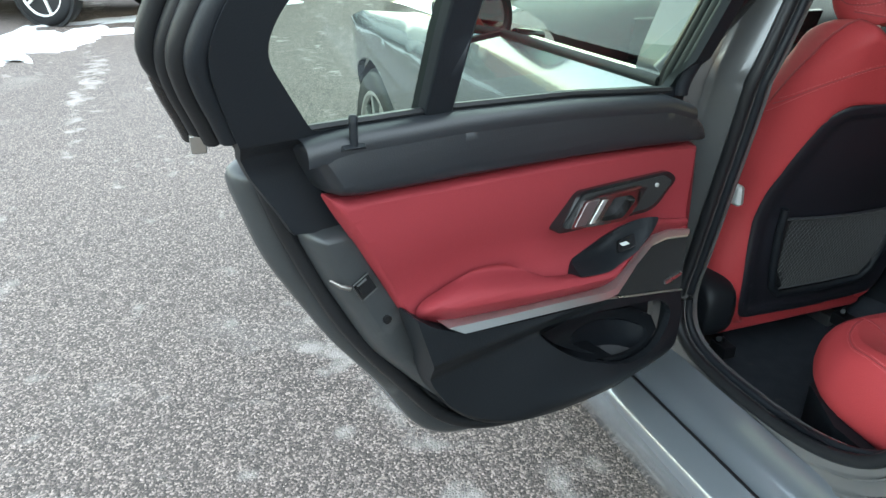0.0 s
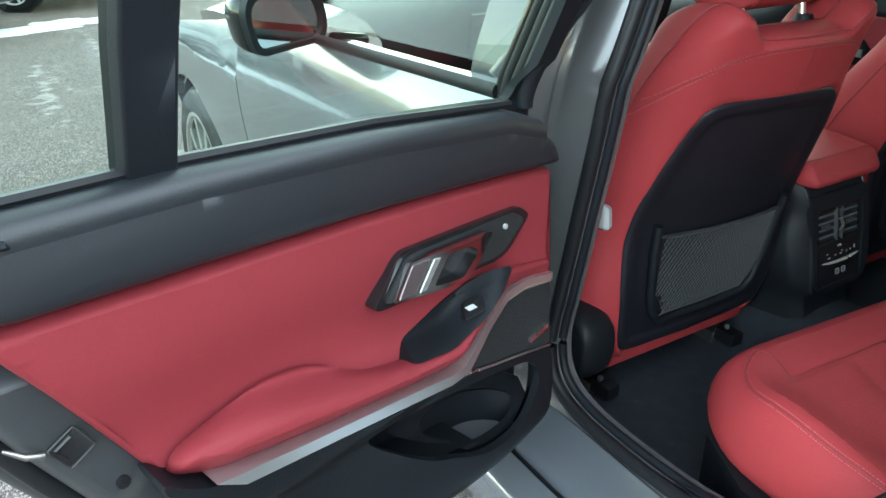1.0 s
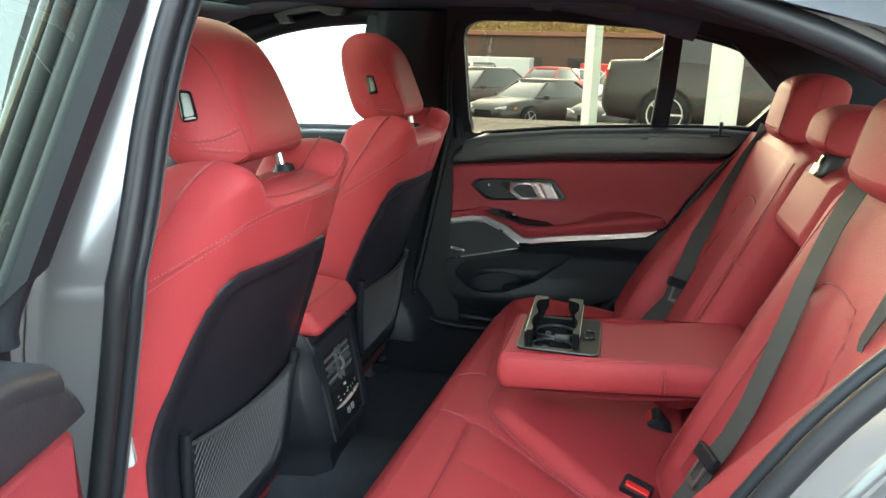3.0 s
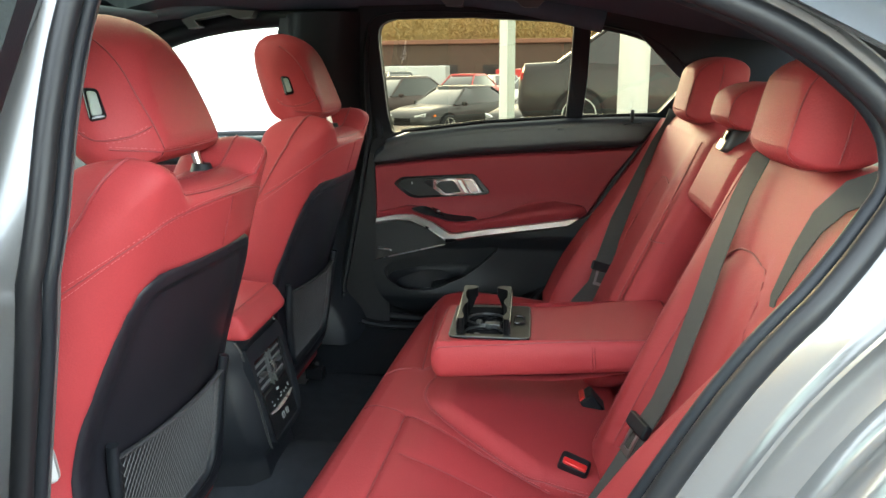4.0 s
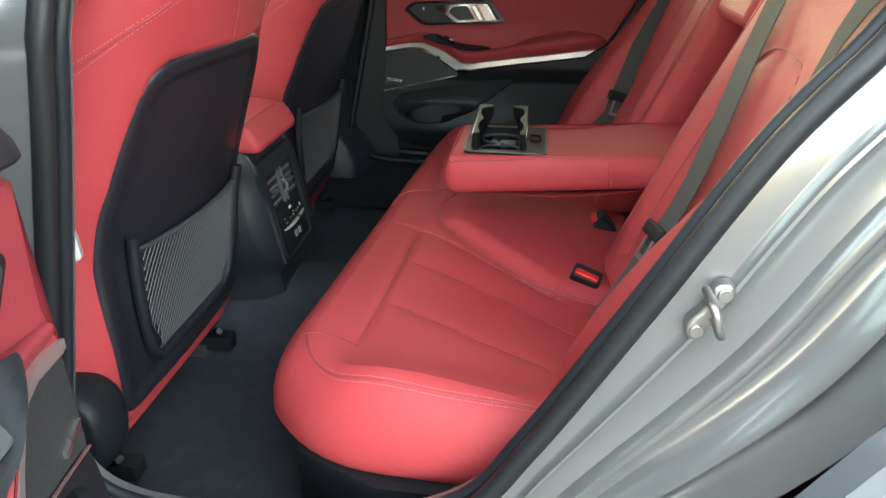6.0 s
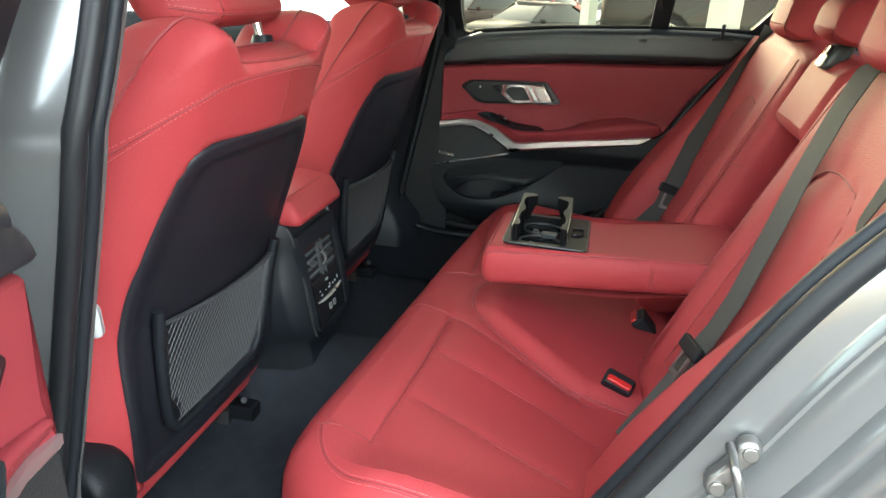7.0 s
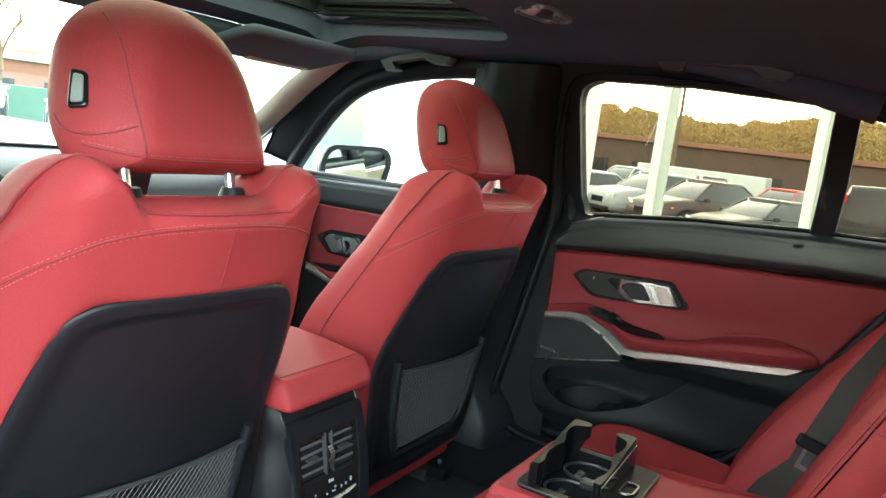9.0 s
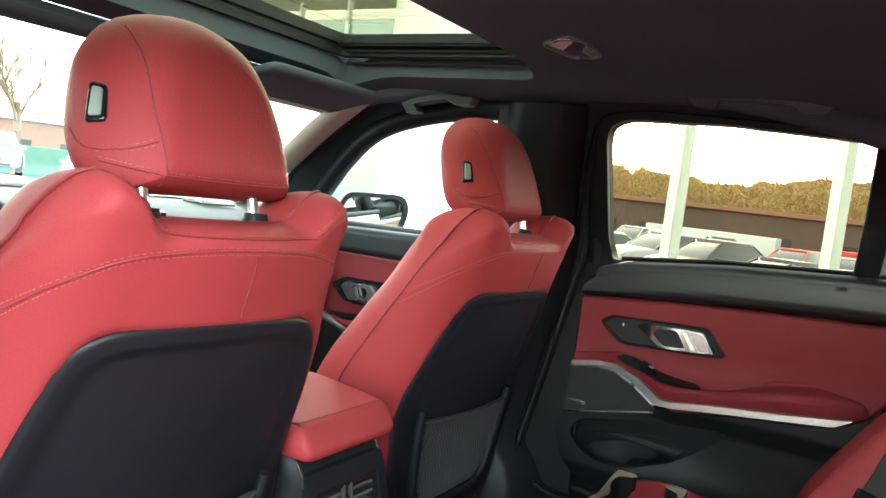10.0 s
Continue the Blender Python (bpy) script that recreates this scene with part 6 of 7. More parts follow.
for s in (-1, 1):
    x = 0.005 + s * 0.0105
    part("usb_port", plate(rounded([(x - 0.0065, 0.446), (x + 0.0065, 0.446), (x + 0.0065, 0.460), (x - 0.0065, 0.460)], 0.0025), CP, 0.0056, 0.003, holes=[rounded([(x - 0.004, 0.4485), (x + 0.004, 0.4485), (x + 0.004, 0.4575), (x - 0.004, 0.4575)], 0.0015)], grid=0.1), ALU, fp, "pale rimmed socket")
    part("usb_tongue", plate([(x - 0.003, 0.4520), (x + 0.003, 0.4520), (x + 0.003, 0.4545), (x - 0.003, 0.4545)], CP, 0.0052, 0.0006, grid=0.1), PALE, fp, "pale socket tongue", smooth=False)
lid = rounded([(-0.112, 0.012), (0.105, 0.012), (0.11, 0.10), (0.10, 0.36), (-0.10, 0.36), (-0.115, 0.10)], 0.02)
slope = lambda x, y: 0.705 + 0.012 * smooth_step(y, 0.02, 0.2) - 0.030 * (1 - smooth_step(y, 0.010, 0.042))
ld = part("armrest_lid", pillow([(p.x, p.y) for p in lid], AL, slope, 0.655, 0.010, mid=0.668, grid=0.014, steps=4), RED, console, "red leather armrest lid")
lt = surface(ld)
sew(ld, [Vector((x, 0.046, 0.70)) for x in np.linspace(-0.10, 0.10, 8)], (0, 0, -1), rows=(), r=0.0011, tree=lt)
part("console_top", plate(rounded([(-0.12, 0.36), (0.12, 0.36), (0.14, 0.95), (-0.14, 0.95)], 0.03), AL, lambda x, y: 0.62 + 0.08 * smooth_step(y, 0.6, 0.95), 0.3, grid=0.1), GLOSS, console, "gloss black console top", bevel=0.008)

dash = thing("dashboard", (0, 0.95, 0.6), "dark dashboard with a wide screen", "dashboard")
rows = []
for x in np.linspace(-0.70, 0.70, 29):
    hood = 0.035 * bell(x, -0.36, 0.16)
    rows.append([Vector((x, y, z)) for y, z in ((0.72, 0.50), (0.70, 0.62), (0.685, 0.75), (0.68, 0.85), (0.70, 0.905 + hood), (0.76, 0.935 + hood), (0.86, 0.95 + hood * 0.5), (1.0, 0.955), (1.15, 0.95))])
part("dash_body", sheet(rows), BLACK, dash, "black soft dashboard")
part("trim_line", tube([(x, 0.682, 0.80) for x in np.linspace(-0.68, 0.68, 12)], 0.012, 8), ALU, dash, "satin trim line")
part("screen", block((0.24, 0.015, 0.10), pose(0.0, 0.665, 0.90, 15)), GLOSS, dash, "dark centre screen", bevel=0.004)
part("instrument_screen", block((0.26, 0.015, 0.11), pose(-0.36, 0.675, 0.895, 12)), GLOSS, dash, "dark instrument screen", bevel=0.004)
for k in range(6):
    part("defrost_slot", block((0.10, 0.006, 0.004), pose(0.45, 0.86 + 0.016 * k, 0.956)), GLOSS, dash, "defroster slot")
wheel = thing("steering_wheel", (-0.36, 0.52, 0.80), "black leather steering wheel", "steering wheel")
M = Matrix.Translation((-0.36, 0.50, 0.80)) @ pose(0, 0, 0, 65)
part("wheel_ring", tube([M @ Vector((0.185 * math.cos(t), 0.185 * math.sin(t), 0)) for t in np.linspace(0, 2 * math.pi, 40, endpoint=False)], 0.016, 10, closed=True), BLACK, wheel, "black leather rim")
part("wheel_hub", merge(disc(0.07, 0.05, M, 20), block((0.34, 0.045, 0.02), M), block((0.05, 0.17, 0.02), M @ pose(0, -0.09, 0))), BLACK_HARD, wheel, "black hub and spokes", bevel=0.005)

# front right door trim
fdt = thing("front_door_trim", (0.70, 0.5, 0.4), "red and black inner trim of the front door", "door trim", group="front door trims")
FR = lambda y, z, n: Vector((0.735 - n, y, z))
part("upper_trim", pillow(rounded([(0.10, 0.955), (0.95, 0.925), (0.95, 0.86), (0.10, 0.868)], 0.02), FR, 0.03, -0.02, 0.02, grid=0.06, closed=False), BLACK, fdt, "black soft upper trim")
part("red_insert", pillow(rounded([(0.10, 0.868), (0.95, 0.86), (0.95, 0.70), (0.75, 0.69), (0.62, 0.655), (0.35, 0.63), (0.10, 0.63)], 0.01), FR, 0.0, -0.02, 0.008, grid=0.06, closed=False), RED_VINYL, fdt, "red insert")
part("lower_trim", pillow(rounded([(0.10, 0.635), (0.35, 0.632), (0.50, 0.638), (0.62, 0.660), (0.75, 0.70), (0.95, 0.72), (0.95, 0.36), (0.10, 0.36)], 0.02), FR, -0.004, -0.03, 0.01, grid=0.06, closed=False), BLACK_HARD, fdt, "black lower trim")
part("trim_strip", tube([FR(y, z, 0.02) for y, z in spline([(0.15, 0.622), (0.36, 0.624), (0.50, 0.632), (0.60, 0.650), (0.66, 0.668), (0.75, 0.692)], closed=False, per=5)], 0.008, 8, 1.4), ALU, fdt, "satin silver strip")
part("armrest", pillow(rounded([(0.15, 0.70), (0.40, 0.70), (0.52, 0.706), (0.63, 0.70), (0.66, 0.685), (0.60, 0.660), (0.50, 0.642), (0.36, 0.634), (0.15, 0.632)], 0.01), FR, 0.05, -0.01, 0.015, grid=0.04, closed=False), RED, fdt, "red armrest")
hz = part("handle_bezel", plate(rounded([(0.44, 0.760), (0.48, 0.800), (0.64, 0.796), (0.69, 0.770), (0.64, 0.728), (0.46, 0.724)], 0.01), FR, 0.006, 0.02, grid=0.1), GLOSS, fdt, "dark handle bezel", bevel=0.002)
part("handle_lever", plate(rounded([(0.545, 0.738), (0.53, 0.768), (0.545, 0.784), (0.63, 0.784), (0.645, 0.770), (0.615, 0.736)], 0.006), FR, 0.02, 0.012, holes=[rounded([(0.560, 0.744), (0.552, 0.766), (0.562, 0.776), (0.598, 0.776), (0.585, 0.744)], 0.004)], grid=0.1), CHROME, hz, "chrome door lever", bevel=0.002)
for k in range(3):
    part("memory_button", block((0.006, 0.014, 0.022), pose(0.724, 0.478 + 0.017 * k, 0.760)), ALU, hz, "satin memory button")
part("switch_panel", plate(rounded([(0.50, 0.695), (0.55, 0.708), (0.66, 0.700), (0.60, 0.686)], 0.006), FR, 0.052, 0.02, grid=0.1), GLOSS, fdt, "black switch panel", bevel=0.002)

# roof fittings
def grab_handle(feet, under, top, label):
    """A moulded bridge: two broad feet hanging from a slim bar; feet, under and top are (y, z) points."""
    (a0, a1), (b0, b1) = feet
    e = thing("grab_handle", (0.56, (a0[0] + b1[0]) / 2, top[0][1]), label, "grab handle", group="grab handles")
    low = rounded([a0, a1, under[0], under[1], b0, b1], 0.006, 3)
    outline = [(q.x, q.y) for q in low] + list(top)[::-1]
    bow = lambda y, z: 0.006 * bell(y, (a0[0] + b1[0]) / 2, abs(b1[0] - a0[0]) * 0.45)
    HT = lambda y, z, n: Vector((0.547 - n + 0.35 * (1.29 - z), y, z))
    bar = part("handle_bar", plate(outline, HT, bow, 0.036, grid=0.02), HANDLE, e, "dark satin moulded bridge handle", bevel=0.003, segments=3)
    # Paler tube puts the highlight along the handle's lower edge.
    part("handle_edge_highlight", tube([HT(y, z + 0.001, bow(y, z) + 0.0004) for y, z in outline[:len(low)]], 0.0011, 6), SLAT, bar, "thin pale tube standing for the lit lower edge")
    return e


grab_handle((((-0.274, 1.279), (-0.319, 1.276)), ((-0.464, 1.271), (-0.506, 1.271))), ((-0.322, 1.293), (-0.448, 1.287)), ((-0.262, 1.296), (-0.33, 1.303), (-0.44, 1.298), (-0.515, 1.286)), "dark satin grab handle on the rear roof rail")
grab_handle((((0.392, 1.236), (0.356, 1.240)), ((0.250, 1.258), (0.212, 1.261))), ((0.368, 1.257), (0.276, 1.271)), ((0.402, 1.258), (0.36, 1.270), (0.28, 1.282), (0.204, 1.276)), "dark satin grab handle on the front roof rail")
lamp = thing("reading_lamp", (0.26, -0.15, ROOF), "diamond-shaped interior lamp in chrome frame", "lamp")
LP = lambda x, y, n: Vector((x, y, ROOF - 0.002 - n))
lamp_rim = rounded([(0.286, -0.071), (0.237, -0.125), (0.251, -0.158), (0.368, -0.154), (0.392, -0.137), (0.390, -0.088)], 0.010)
lamp_hole = [(0.318 + (q.x - 0.318) * 0.88, -0.120 + (q.y + 0.120) * 0.88) for q in lamp_rim]
part("lamp_frame", plate([(q.x, q.y) for q in lamp_rim], LP, 0.004, 0.010, holes=[lamp_hole], grid=0.1), CHROME, lamp, "chrome lamp frame", bevel=0.0015)
part("lamp_dish", plate(lamp_hole, LP, -0.003, 0.004, grid=0.1), GLOSS, lamp, "dark glossy lamp dish")
part("lamp_lens", pillow(rounded([(0.286, -0.082), (0.254, -0.114), (0.266, -0.138), (0.326, -0.096)], 0.008), LP, 0.004, -0.004, 0.006, mid=0.0, grid=0.02, steps=3), LENS_REFLECTION, lamp, "lamp lens, reflection put in its pale pink colour")
for k in range(2):
    part("lamp_bar", plate([(0.304 + 0.022 * k, -0.146 + 0.012 * k), (0.358 + 0.010 * k, -0.150 + 0.012 * k), (0.366 + 0.008 * k, -0.144 + 0.012 * k), (0.312 + 0.022 * k, -0.139 + 0.012 * k)], LP, 0.003, 0.005, grid=0.1), ALU, lamp, "pale lamp bar", bevel=0.001)
visor = thing("sun_visor", (0.36, 0.53, 1.25), "dark cloth sun visor folded up", "sun visor", group="sun visors")
VS = lambda x, y, n: Vector((x, y, 1.262 + (0.50 - y) * 0.25 - n))
part("visor_pad", pillow(rounded([(0.17, 0.44), (0.53, 0.44), (0.53, 0.60), (0.17, 0.60)], 0.03), VS, 0.022, 0.0, 0.010, grid=0.06), LINER, visor, "dark cloth visor pad")
part("visor_label", plate([(0.30, 0.575), (0.50, 0.575), (0.50, 0.595), (0.30, 0.595)], VS, 0.0235, 0.001, grid=0.2), BEIGE, visor, "pale warning label")
rv = thing("rear_view_mirror", (0.0, 0.60, 1.20), "black interior mirror under the roof", "mirror")
part("mirror_case", pillow(rounded([(-0.115, 1.165), (0.115, 1.165), (0.115, 1.235), (-0.115, 1.235)], 0.025), lambda x, z, n: Vector((x, 0.575 - n, z)), 0.012, -0.03, 0.012, grid=0.05), BLACK, rv, "black mirror case")
part("mirror_face", plate(rounded([(-0.105, 1.172), (0.105, 1.172), (0.105, 1.228), (-0.105, 1.228)], 0.02), lambda x, z, n: Vector((x, 0.575 - n, z)), 0.0135, 0.0, grid=0.2), MIRROR, rv, "mirror glass")

# coat hook on the B-pillar side of the seat, door striker, jamb label
hook = thing("belt_anchor", (-0.62, 0.06, 0.70), "pale plastic anchor beside the front seat", "anchor")
part("anchor_plate", pillow(rounded([(0.035, 0.685), (0.075, 0.685), (0.078, 0.725), (0.040, 0.728)], 0.01), lambda y, z, n: Vector((-0.628 - n, y, z)), 0.008, -0.01, 0.006, grid=0.05), PALE, hook, "pale plastic plate")
stk = thing("door_striker", (-0.752, -0.622, 0.745), "bare steel door striker loop on the jamb", "striker")
part("striker_loop", tube(spline([(-0.742, -0.637, 0.727), (-0.770, -0.637, 0.727), (-0.777, -0.635, 0.731), (-0.777, -0.629, 0.749), (-0.770, -0.627, 0.754), (-0.742, -0.627, 0.754)], closed=False, per=4), 0.0042, 10), STEEL, stk, "steel loop")
FT = lambda a, b, n: Vector((-0.7405 - n, -0.633 - 0.46 * a + 0.89 * b, 0.733 + 0.89 * a + 0.46 * b))
foot = spline([(-0.032, 0.0), (-0.022, 0.0105), (0.0, 0.007), (0.022, 0.0105), (0.032, 0.0), (0.022, -0.0105), (0.0, -0.007), (-0.022, -0.0105)], per=4)
plate_ = part("striker_plate", pillow([(q.x, q.y) for q in foot], FT, 0.005, -0.012, 0.003, grid=0.02, steps=3), STEEL, stk, "steel foot plate")
for a in (-0.021, 0.021):
    part("striker_screw", disc(0.0065, 0.004, Matrix.Translation(FT(a, 0, 0.006)) @ pose(0, 0, 0, 0, 90), 12), STEEL, plate_, "round screw head", bevel=0.001)

# ---- outside: parked cars, building, columns, trees ----
snow_patch(-3.05, 6.9, 0.55, 1.05, 8, 1)
snow_patch(-2.55, 7.35, 0.55, 0.40, 30, 2)
snow_patch(-1.7, 8.4, 0.95, 0.22, 20, 3)
snow_patch(-3.3, 5.9, 0.45, 0.22, 20, 5)
snow_patch(-0.7, 8.9, 0.8, 0.30, 15, 6)
snow_patch(9.5, 13.5, 2.5, 0.8, 10, 7)
snow_patch(7.6, 1.2, 1.2, 0.35, 80, 9)

CAR_GLASS = material("dark_car_glass", (0.02, 0.024, 0.026), 0.06, vary=0.1, bump=0.0, spec=0.8)
LAMP_GLASS = material("headlamp_glass", (0.75, 0.77, 0.78), 0.15, metal=0.5, vary=0.1, bump=0.0)
ORANGE = material("orange_marker", (0.85, 0.22, 0.02), 0.3, vary=0.05, bump=0.0)
CAR_PAINTS = {}
WHEEL_SILVER = material("silver_wheel", (0.62, 0.62, 0.62), 0.35, metal=0.4, vary=0.08, bump=0.0)


def car_paint(name, colour):
    if name not in CAR_PAINTS:
        CAR_PAINTS[name] = material(name, colour, 0.45, metal=0.1, vary=0.06, scale=2, fine=900, bump=0.02, coat=0.25)
    return CAR_PAINTS[name]


def parked_car(x, y, turn, paint, label, tall=1.45, length=4.7):
    """A parked car whose nose points along its own +y before it is turned."""
    e = thing("parked_car", (x, y, ground_z(x)), label, "car", group="parked cars")
    m = pose(x, y, ground_z(x), 0, 0, turn)
    k, hood = length / 4.7, tall * 0.66

    def ring(yy, z0, z1, w, r=0.16):
        pts = rounded([(-w, z0), (w, z0), (w * 1.02, (z0 + z1) / 2), (w * 0.9, z1), (-w * 0.9, z1), (-w * 1.02, (z0 + z1) / 2)], r, 3)
        return [m @ Vector((p.x, yy * k, p.y)) for p in pts]

    secs = [(-2.34, 0.45, hood * 0.80, 0.70), (-2.25, 0.30, hood * 1.02, 0.82), (-1.6, 0.24, hood * 1.05, 0.90), (0.0, 0.22, hood * 1.02, 0.91), (1.0, 0.22, hood * 0.99, 0.91), (1.7, 0.24, hood * 0.92, 0.89), (2.2, 0.28, hood * 0.80, 0.80), (2.36, 0.42, hood * 0.66, 0.66)]
    body = part("body", loft([ring(*s) for s in secs]), paint, e, "painted body")
    base, top = hood * 0.98, tall
    lows = [(-0.78, 1.05), (0.78, 1.05), (0.80, -0.2), (0.76, -1.85), (-0.76, -1.85), (-0.80, -0.2)]
    highs = [(-0.58, 0.30), (0.58, 0.30), (0.60, -0.2), (0.56, -1.05), (-0.56, -1.05), (-0.60, -0.2)]
    rl = [m @ Vector((p.x, p.y * k, base)) for p in rounded(lows, 0.12, 3)]
    rh = [m @ Vector((p.x, p.y * k, top - 0.05)) for p in rounded(highs, 0.12, 3)]
    part("windows", loft([rl, rh]), CAR_GLASS, e, "dark windows")
    rt = [m @ Vector((p.x * 0.93, p.y * k * 0.93 - 0.02, top)) for p in rounded(highs, 0.12, 3)]
    rb = [m @ Vector((p.x * 1.02, p.y * k * 1.02, top - 0.07)) for p in rounded(highs, 0.12, 3)]
    part("roof", loft([rb, [q * 0.5 + p * 0.5 + Vector((0, 0, 0.015)) for q, p in zip(rb, rt)], rt]), paint, e, "painted roof")
    for s in (-1, 1):
        for a, b in ((0.30, 1.05), (-1.05, -1.85), (-0.25, -0.35)):
            part("pillar", tube([m @ Vector((s * 0.560, a * k * 0.94, top - 0.055)), m @ Vector((s * 0.745, b * k * 0.96, base))], 0.028, 6), paint, e, "pillar")
        part("headlamp", pillow(rounded([(s * 0.42, hood * 0.62), (s * 0.74, hood * 0.68), (s * 0.76, hood * 0.80), (s * 0.45, hood * 0.72)], 0.03), lambda a, b, n: m @ Vector((a, (2.33 - 0.28 * (abs(a) - 0.4)) * k + n, b)), 0.03, -0.06, 0.02, grid=0.1, steps=2), LAMP_GLASS, e, "headlamp")
        part("tail_lamp", block((0.30, 0.06, 0.12), m @ pose(s * 0.60, -2.28 * k, hood * 0.85)), BUCKLE_RED, e, "red tail lamp", bevel=0.02)
        part("side_mirror", block((0.16, 0.10, 0.12), m @ pose(s * 0.93, 0.75 * k, base + 0.03)), paint, e, "mirror", bevel=0.03)
        part("side_marker", block((0.012, 0.10, 0.05), m @ pose(s * 0.885, 1.98 * k, hood * 0.72)), ORANGE, e, "orange side marker", bevel=0.005)
    part("grille", block((0.62, 0.05, 0.20), m @ pose(0, 2.35 * k, hood * 0.55)), GLOSS, e, "dark grille", bevel=0.02)
    part("lower_intake", block((1.2, 0.05, 0.10), m @ pose(0, 2.30 * k, 0.36)), RUBBER, e, "dark lower intake", bevel=0.02)
    r = 0.34 * (1.08 if tall > 1.55 else 1)
    for s in (-1, 1):
        for yy in (-1.40 * k, 1.42 * k):
            before = set(bpy.data.objects)
            wheel_at(s * 0.955, yy, e, r, 0.23, z=r, spokes=5, rim_mat=WHEEL_SILVER)
            for o in set(bpy.data.objects) - before:
                o.data.transform(m)
            part("wheel_arch", disc(r * 1.12, 0.05, m @ pose(s * 0.905, yy, r + 0.01, 0, 90, 0), 24), RUBBER, e, "dark wheel arch")
    return e


BLACK_CAR = car_paint("black_car_paint", (0.022, 0.020, 0.020))
MAROON_CAR = car_paint("dark_brown_car_paint", (0.05, 0.026, 0.024))
WHITE_CAR = car_paint("white_car_paint", (0.55, 0.56, 0.58))
SILVER_CAR = car_paint("silver_car_paint", (0.33, 0.34, 0.36))
GREY_CAR = car_paint("dark_grey_car_paint", (0.15, 0.155, 0.16))
BLUE_CAR = car_paint("blue_car_paint", (0.06, 0.16, 0.42))
RED_CAR = car_paint("red_car_paint", (0.55, 0.03, 0.03))
parked_car(11.4, -2.6, 180, BLACK_CAR, "black parked sport utility car on the asphalt", 1.70)
parked_car(20.6, -6.6, 58, BLACK_CAR, "black parked saloon car beside a column")
parked_car(20.0, -3.9, 58, GREY_CAR, "dark grey parked saloon car in the front row")
parked_car(20.2, -1.1, 56, BLACK_CAR, "black parked saloon car in the front row")
parked_car(21.2, 1.8, 56, BLACK_CAR, "black parked coupe in the front row", 1.40)
parked_car(22.8, 3.9, 56, MAROON_CAR, "dark brown parked sport utility car in the front row", 1.66)
parked_car(25.0, 6.0, 56, SILVER_CAR, "silver parked sport utility car in the front row", 1.68)
parked_car(25.4, 8.7, 56, WHITE_CAR, "white parked car in the front row")
parked_car(25.0, 11.4, 56, BLUE_CAR, "blue parked car in the front row")
parked_car(30.0, -6.2, 70, BLACK_CAR, "black parked car in the second row", 1.6)
parked_car(30.2, -3.4, 70, SILVER_CAR, "silver parked car in the second row")
parked_car(30.4, -0.6, 70, WHITE_CAR, "white parked car in the second row", 1.55)
parked_car(30.8, 2.4, 70, RED_CAR, "red parked car in the second row", 1.6)
parked_car(31.6, 5.4, 70, BLACK_CAR, "black parked car in the second row")
parked_car(32.4, 9.2, 70, WHITE_CAR, "white parked sport utility car in the second row", 1.68)
parked_car(37.0, -4.6, 110, RED_CAR, "red parked car in the back row")
parked_car(37.0, 1.0, 110, WHITE_CAR, "white parked car in the back row")
parked_car(37.5, 6.4, 110, GREY_CAR, "dark grey parked car in the back row", 1.65)
parked_car(-3.33, 9.67, 233, SILVER_CAR, "silver car parked behind patches of snow", 1.6)
parked_car(-1.65, 12.0, 233, GREY_CAR, "dark grey car parked behind patches of snow", 1.5)
parked_car(-9.5, 9.0, 233, WHITE_CAR, "white car parked beside patches of snow", 1.6)
parked_car(13.5, 27.0, 150, WHITE_CAR, "white car parked at the far lot edge", 1.45)
parked_car(16.8, 26.5, 150, WHITE_CAR, "white sport utility car at the far lot edge", 1.75)

# canopy columns
COLUMN = material("white_column_paint", (0.78, 0.78, 0.76), 0.45, vary=0.06, scale=2, fine=80, bump=0.05)
FRAMEGREY = material("pale_grey_frame", (0.50, 0.54, 0.50), 0.5, vary=0.08, scale=3, fine=90, bump=0.05)


def column(x, y, w, round_one=False, h=4.4):
    e = thing("column", (x, y, GROUND), "round white canopy column" if round_one else "slim white post with a grey side strip", "column", group="columns")
    if round_one:
        part("shaft", disc(w / 2, h, pose(x, y, GROUND + h / 2), 28), COLUMN, e, "white round shaft")
        part("foot", disc(w * 0.62, 0.06, pose(x, y, GROUND + 0.03), 28), COLUMN, e, "white foot")
    else:
        part("shaft", block((w, w * 0.85, h), pose(x, y, GROUND + h / 2)), COLUMN, e, "white square shaft", bevel=0.006)
        # Grey strip stands in for the post's side face.
        part("side_strip", block((w * 0.6, w * 1.0, h), pose(x + 0.02, y - w * 0.72, GROUND + h / 2)), FRAMEGREY, e, "pale grey strip beside the shaft", bevel=0.006)
    return e


column(5.42, 0.97, 0.085)
column(5.62, -0.22, 0.085)
column(2.80, -1.02, 0.16, True)

# showroom
BUILDING_WHITE = material("white_wall_panels", (0.86, 0.86, 0.85), 0.6, vary=0.03, scale=1.5, fine=60, bump=0.03)
SOFFIT = material("cream_soffit", (0.66, 0.62, 0.50), 0.7, vary=0.06, scale=2, fine=60, bump=0.05)
FACADE_GLASS = material("showroom_glass", (0.24, 0.29, 0.28), 0.08, metal=0.35, vary=0.2, scale=0.6, bump=0.0, spec=0.8)
show = thing("showroom", (10, 8, GROUND), "white showroom building with tall glazed front", "building")
part("wall", block((3.0, 2.8, 5.6), pose(10.2, 5.1, GROUND + 1.8)), BUILDING_WHITE, show, "blank white wall", bevel=0.02)
part("rear_block", block((6.0, 5.2, 5.6), pose(13.8, 9.2, GROUND + 1.8)), BUILDING_WHITE, show, "white rear block", bevel=0.02)
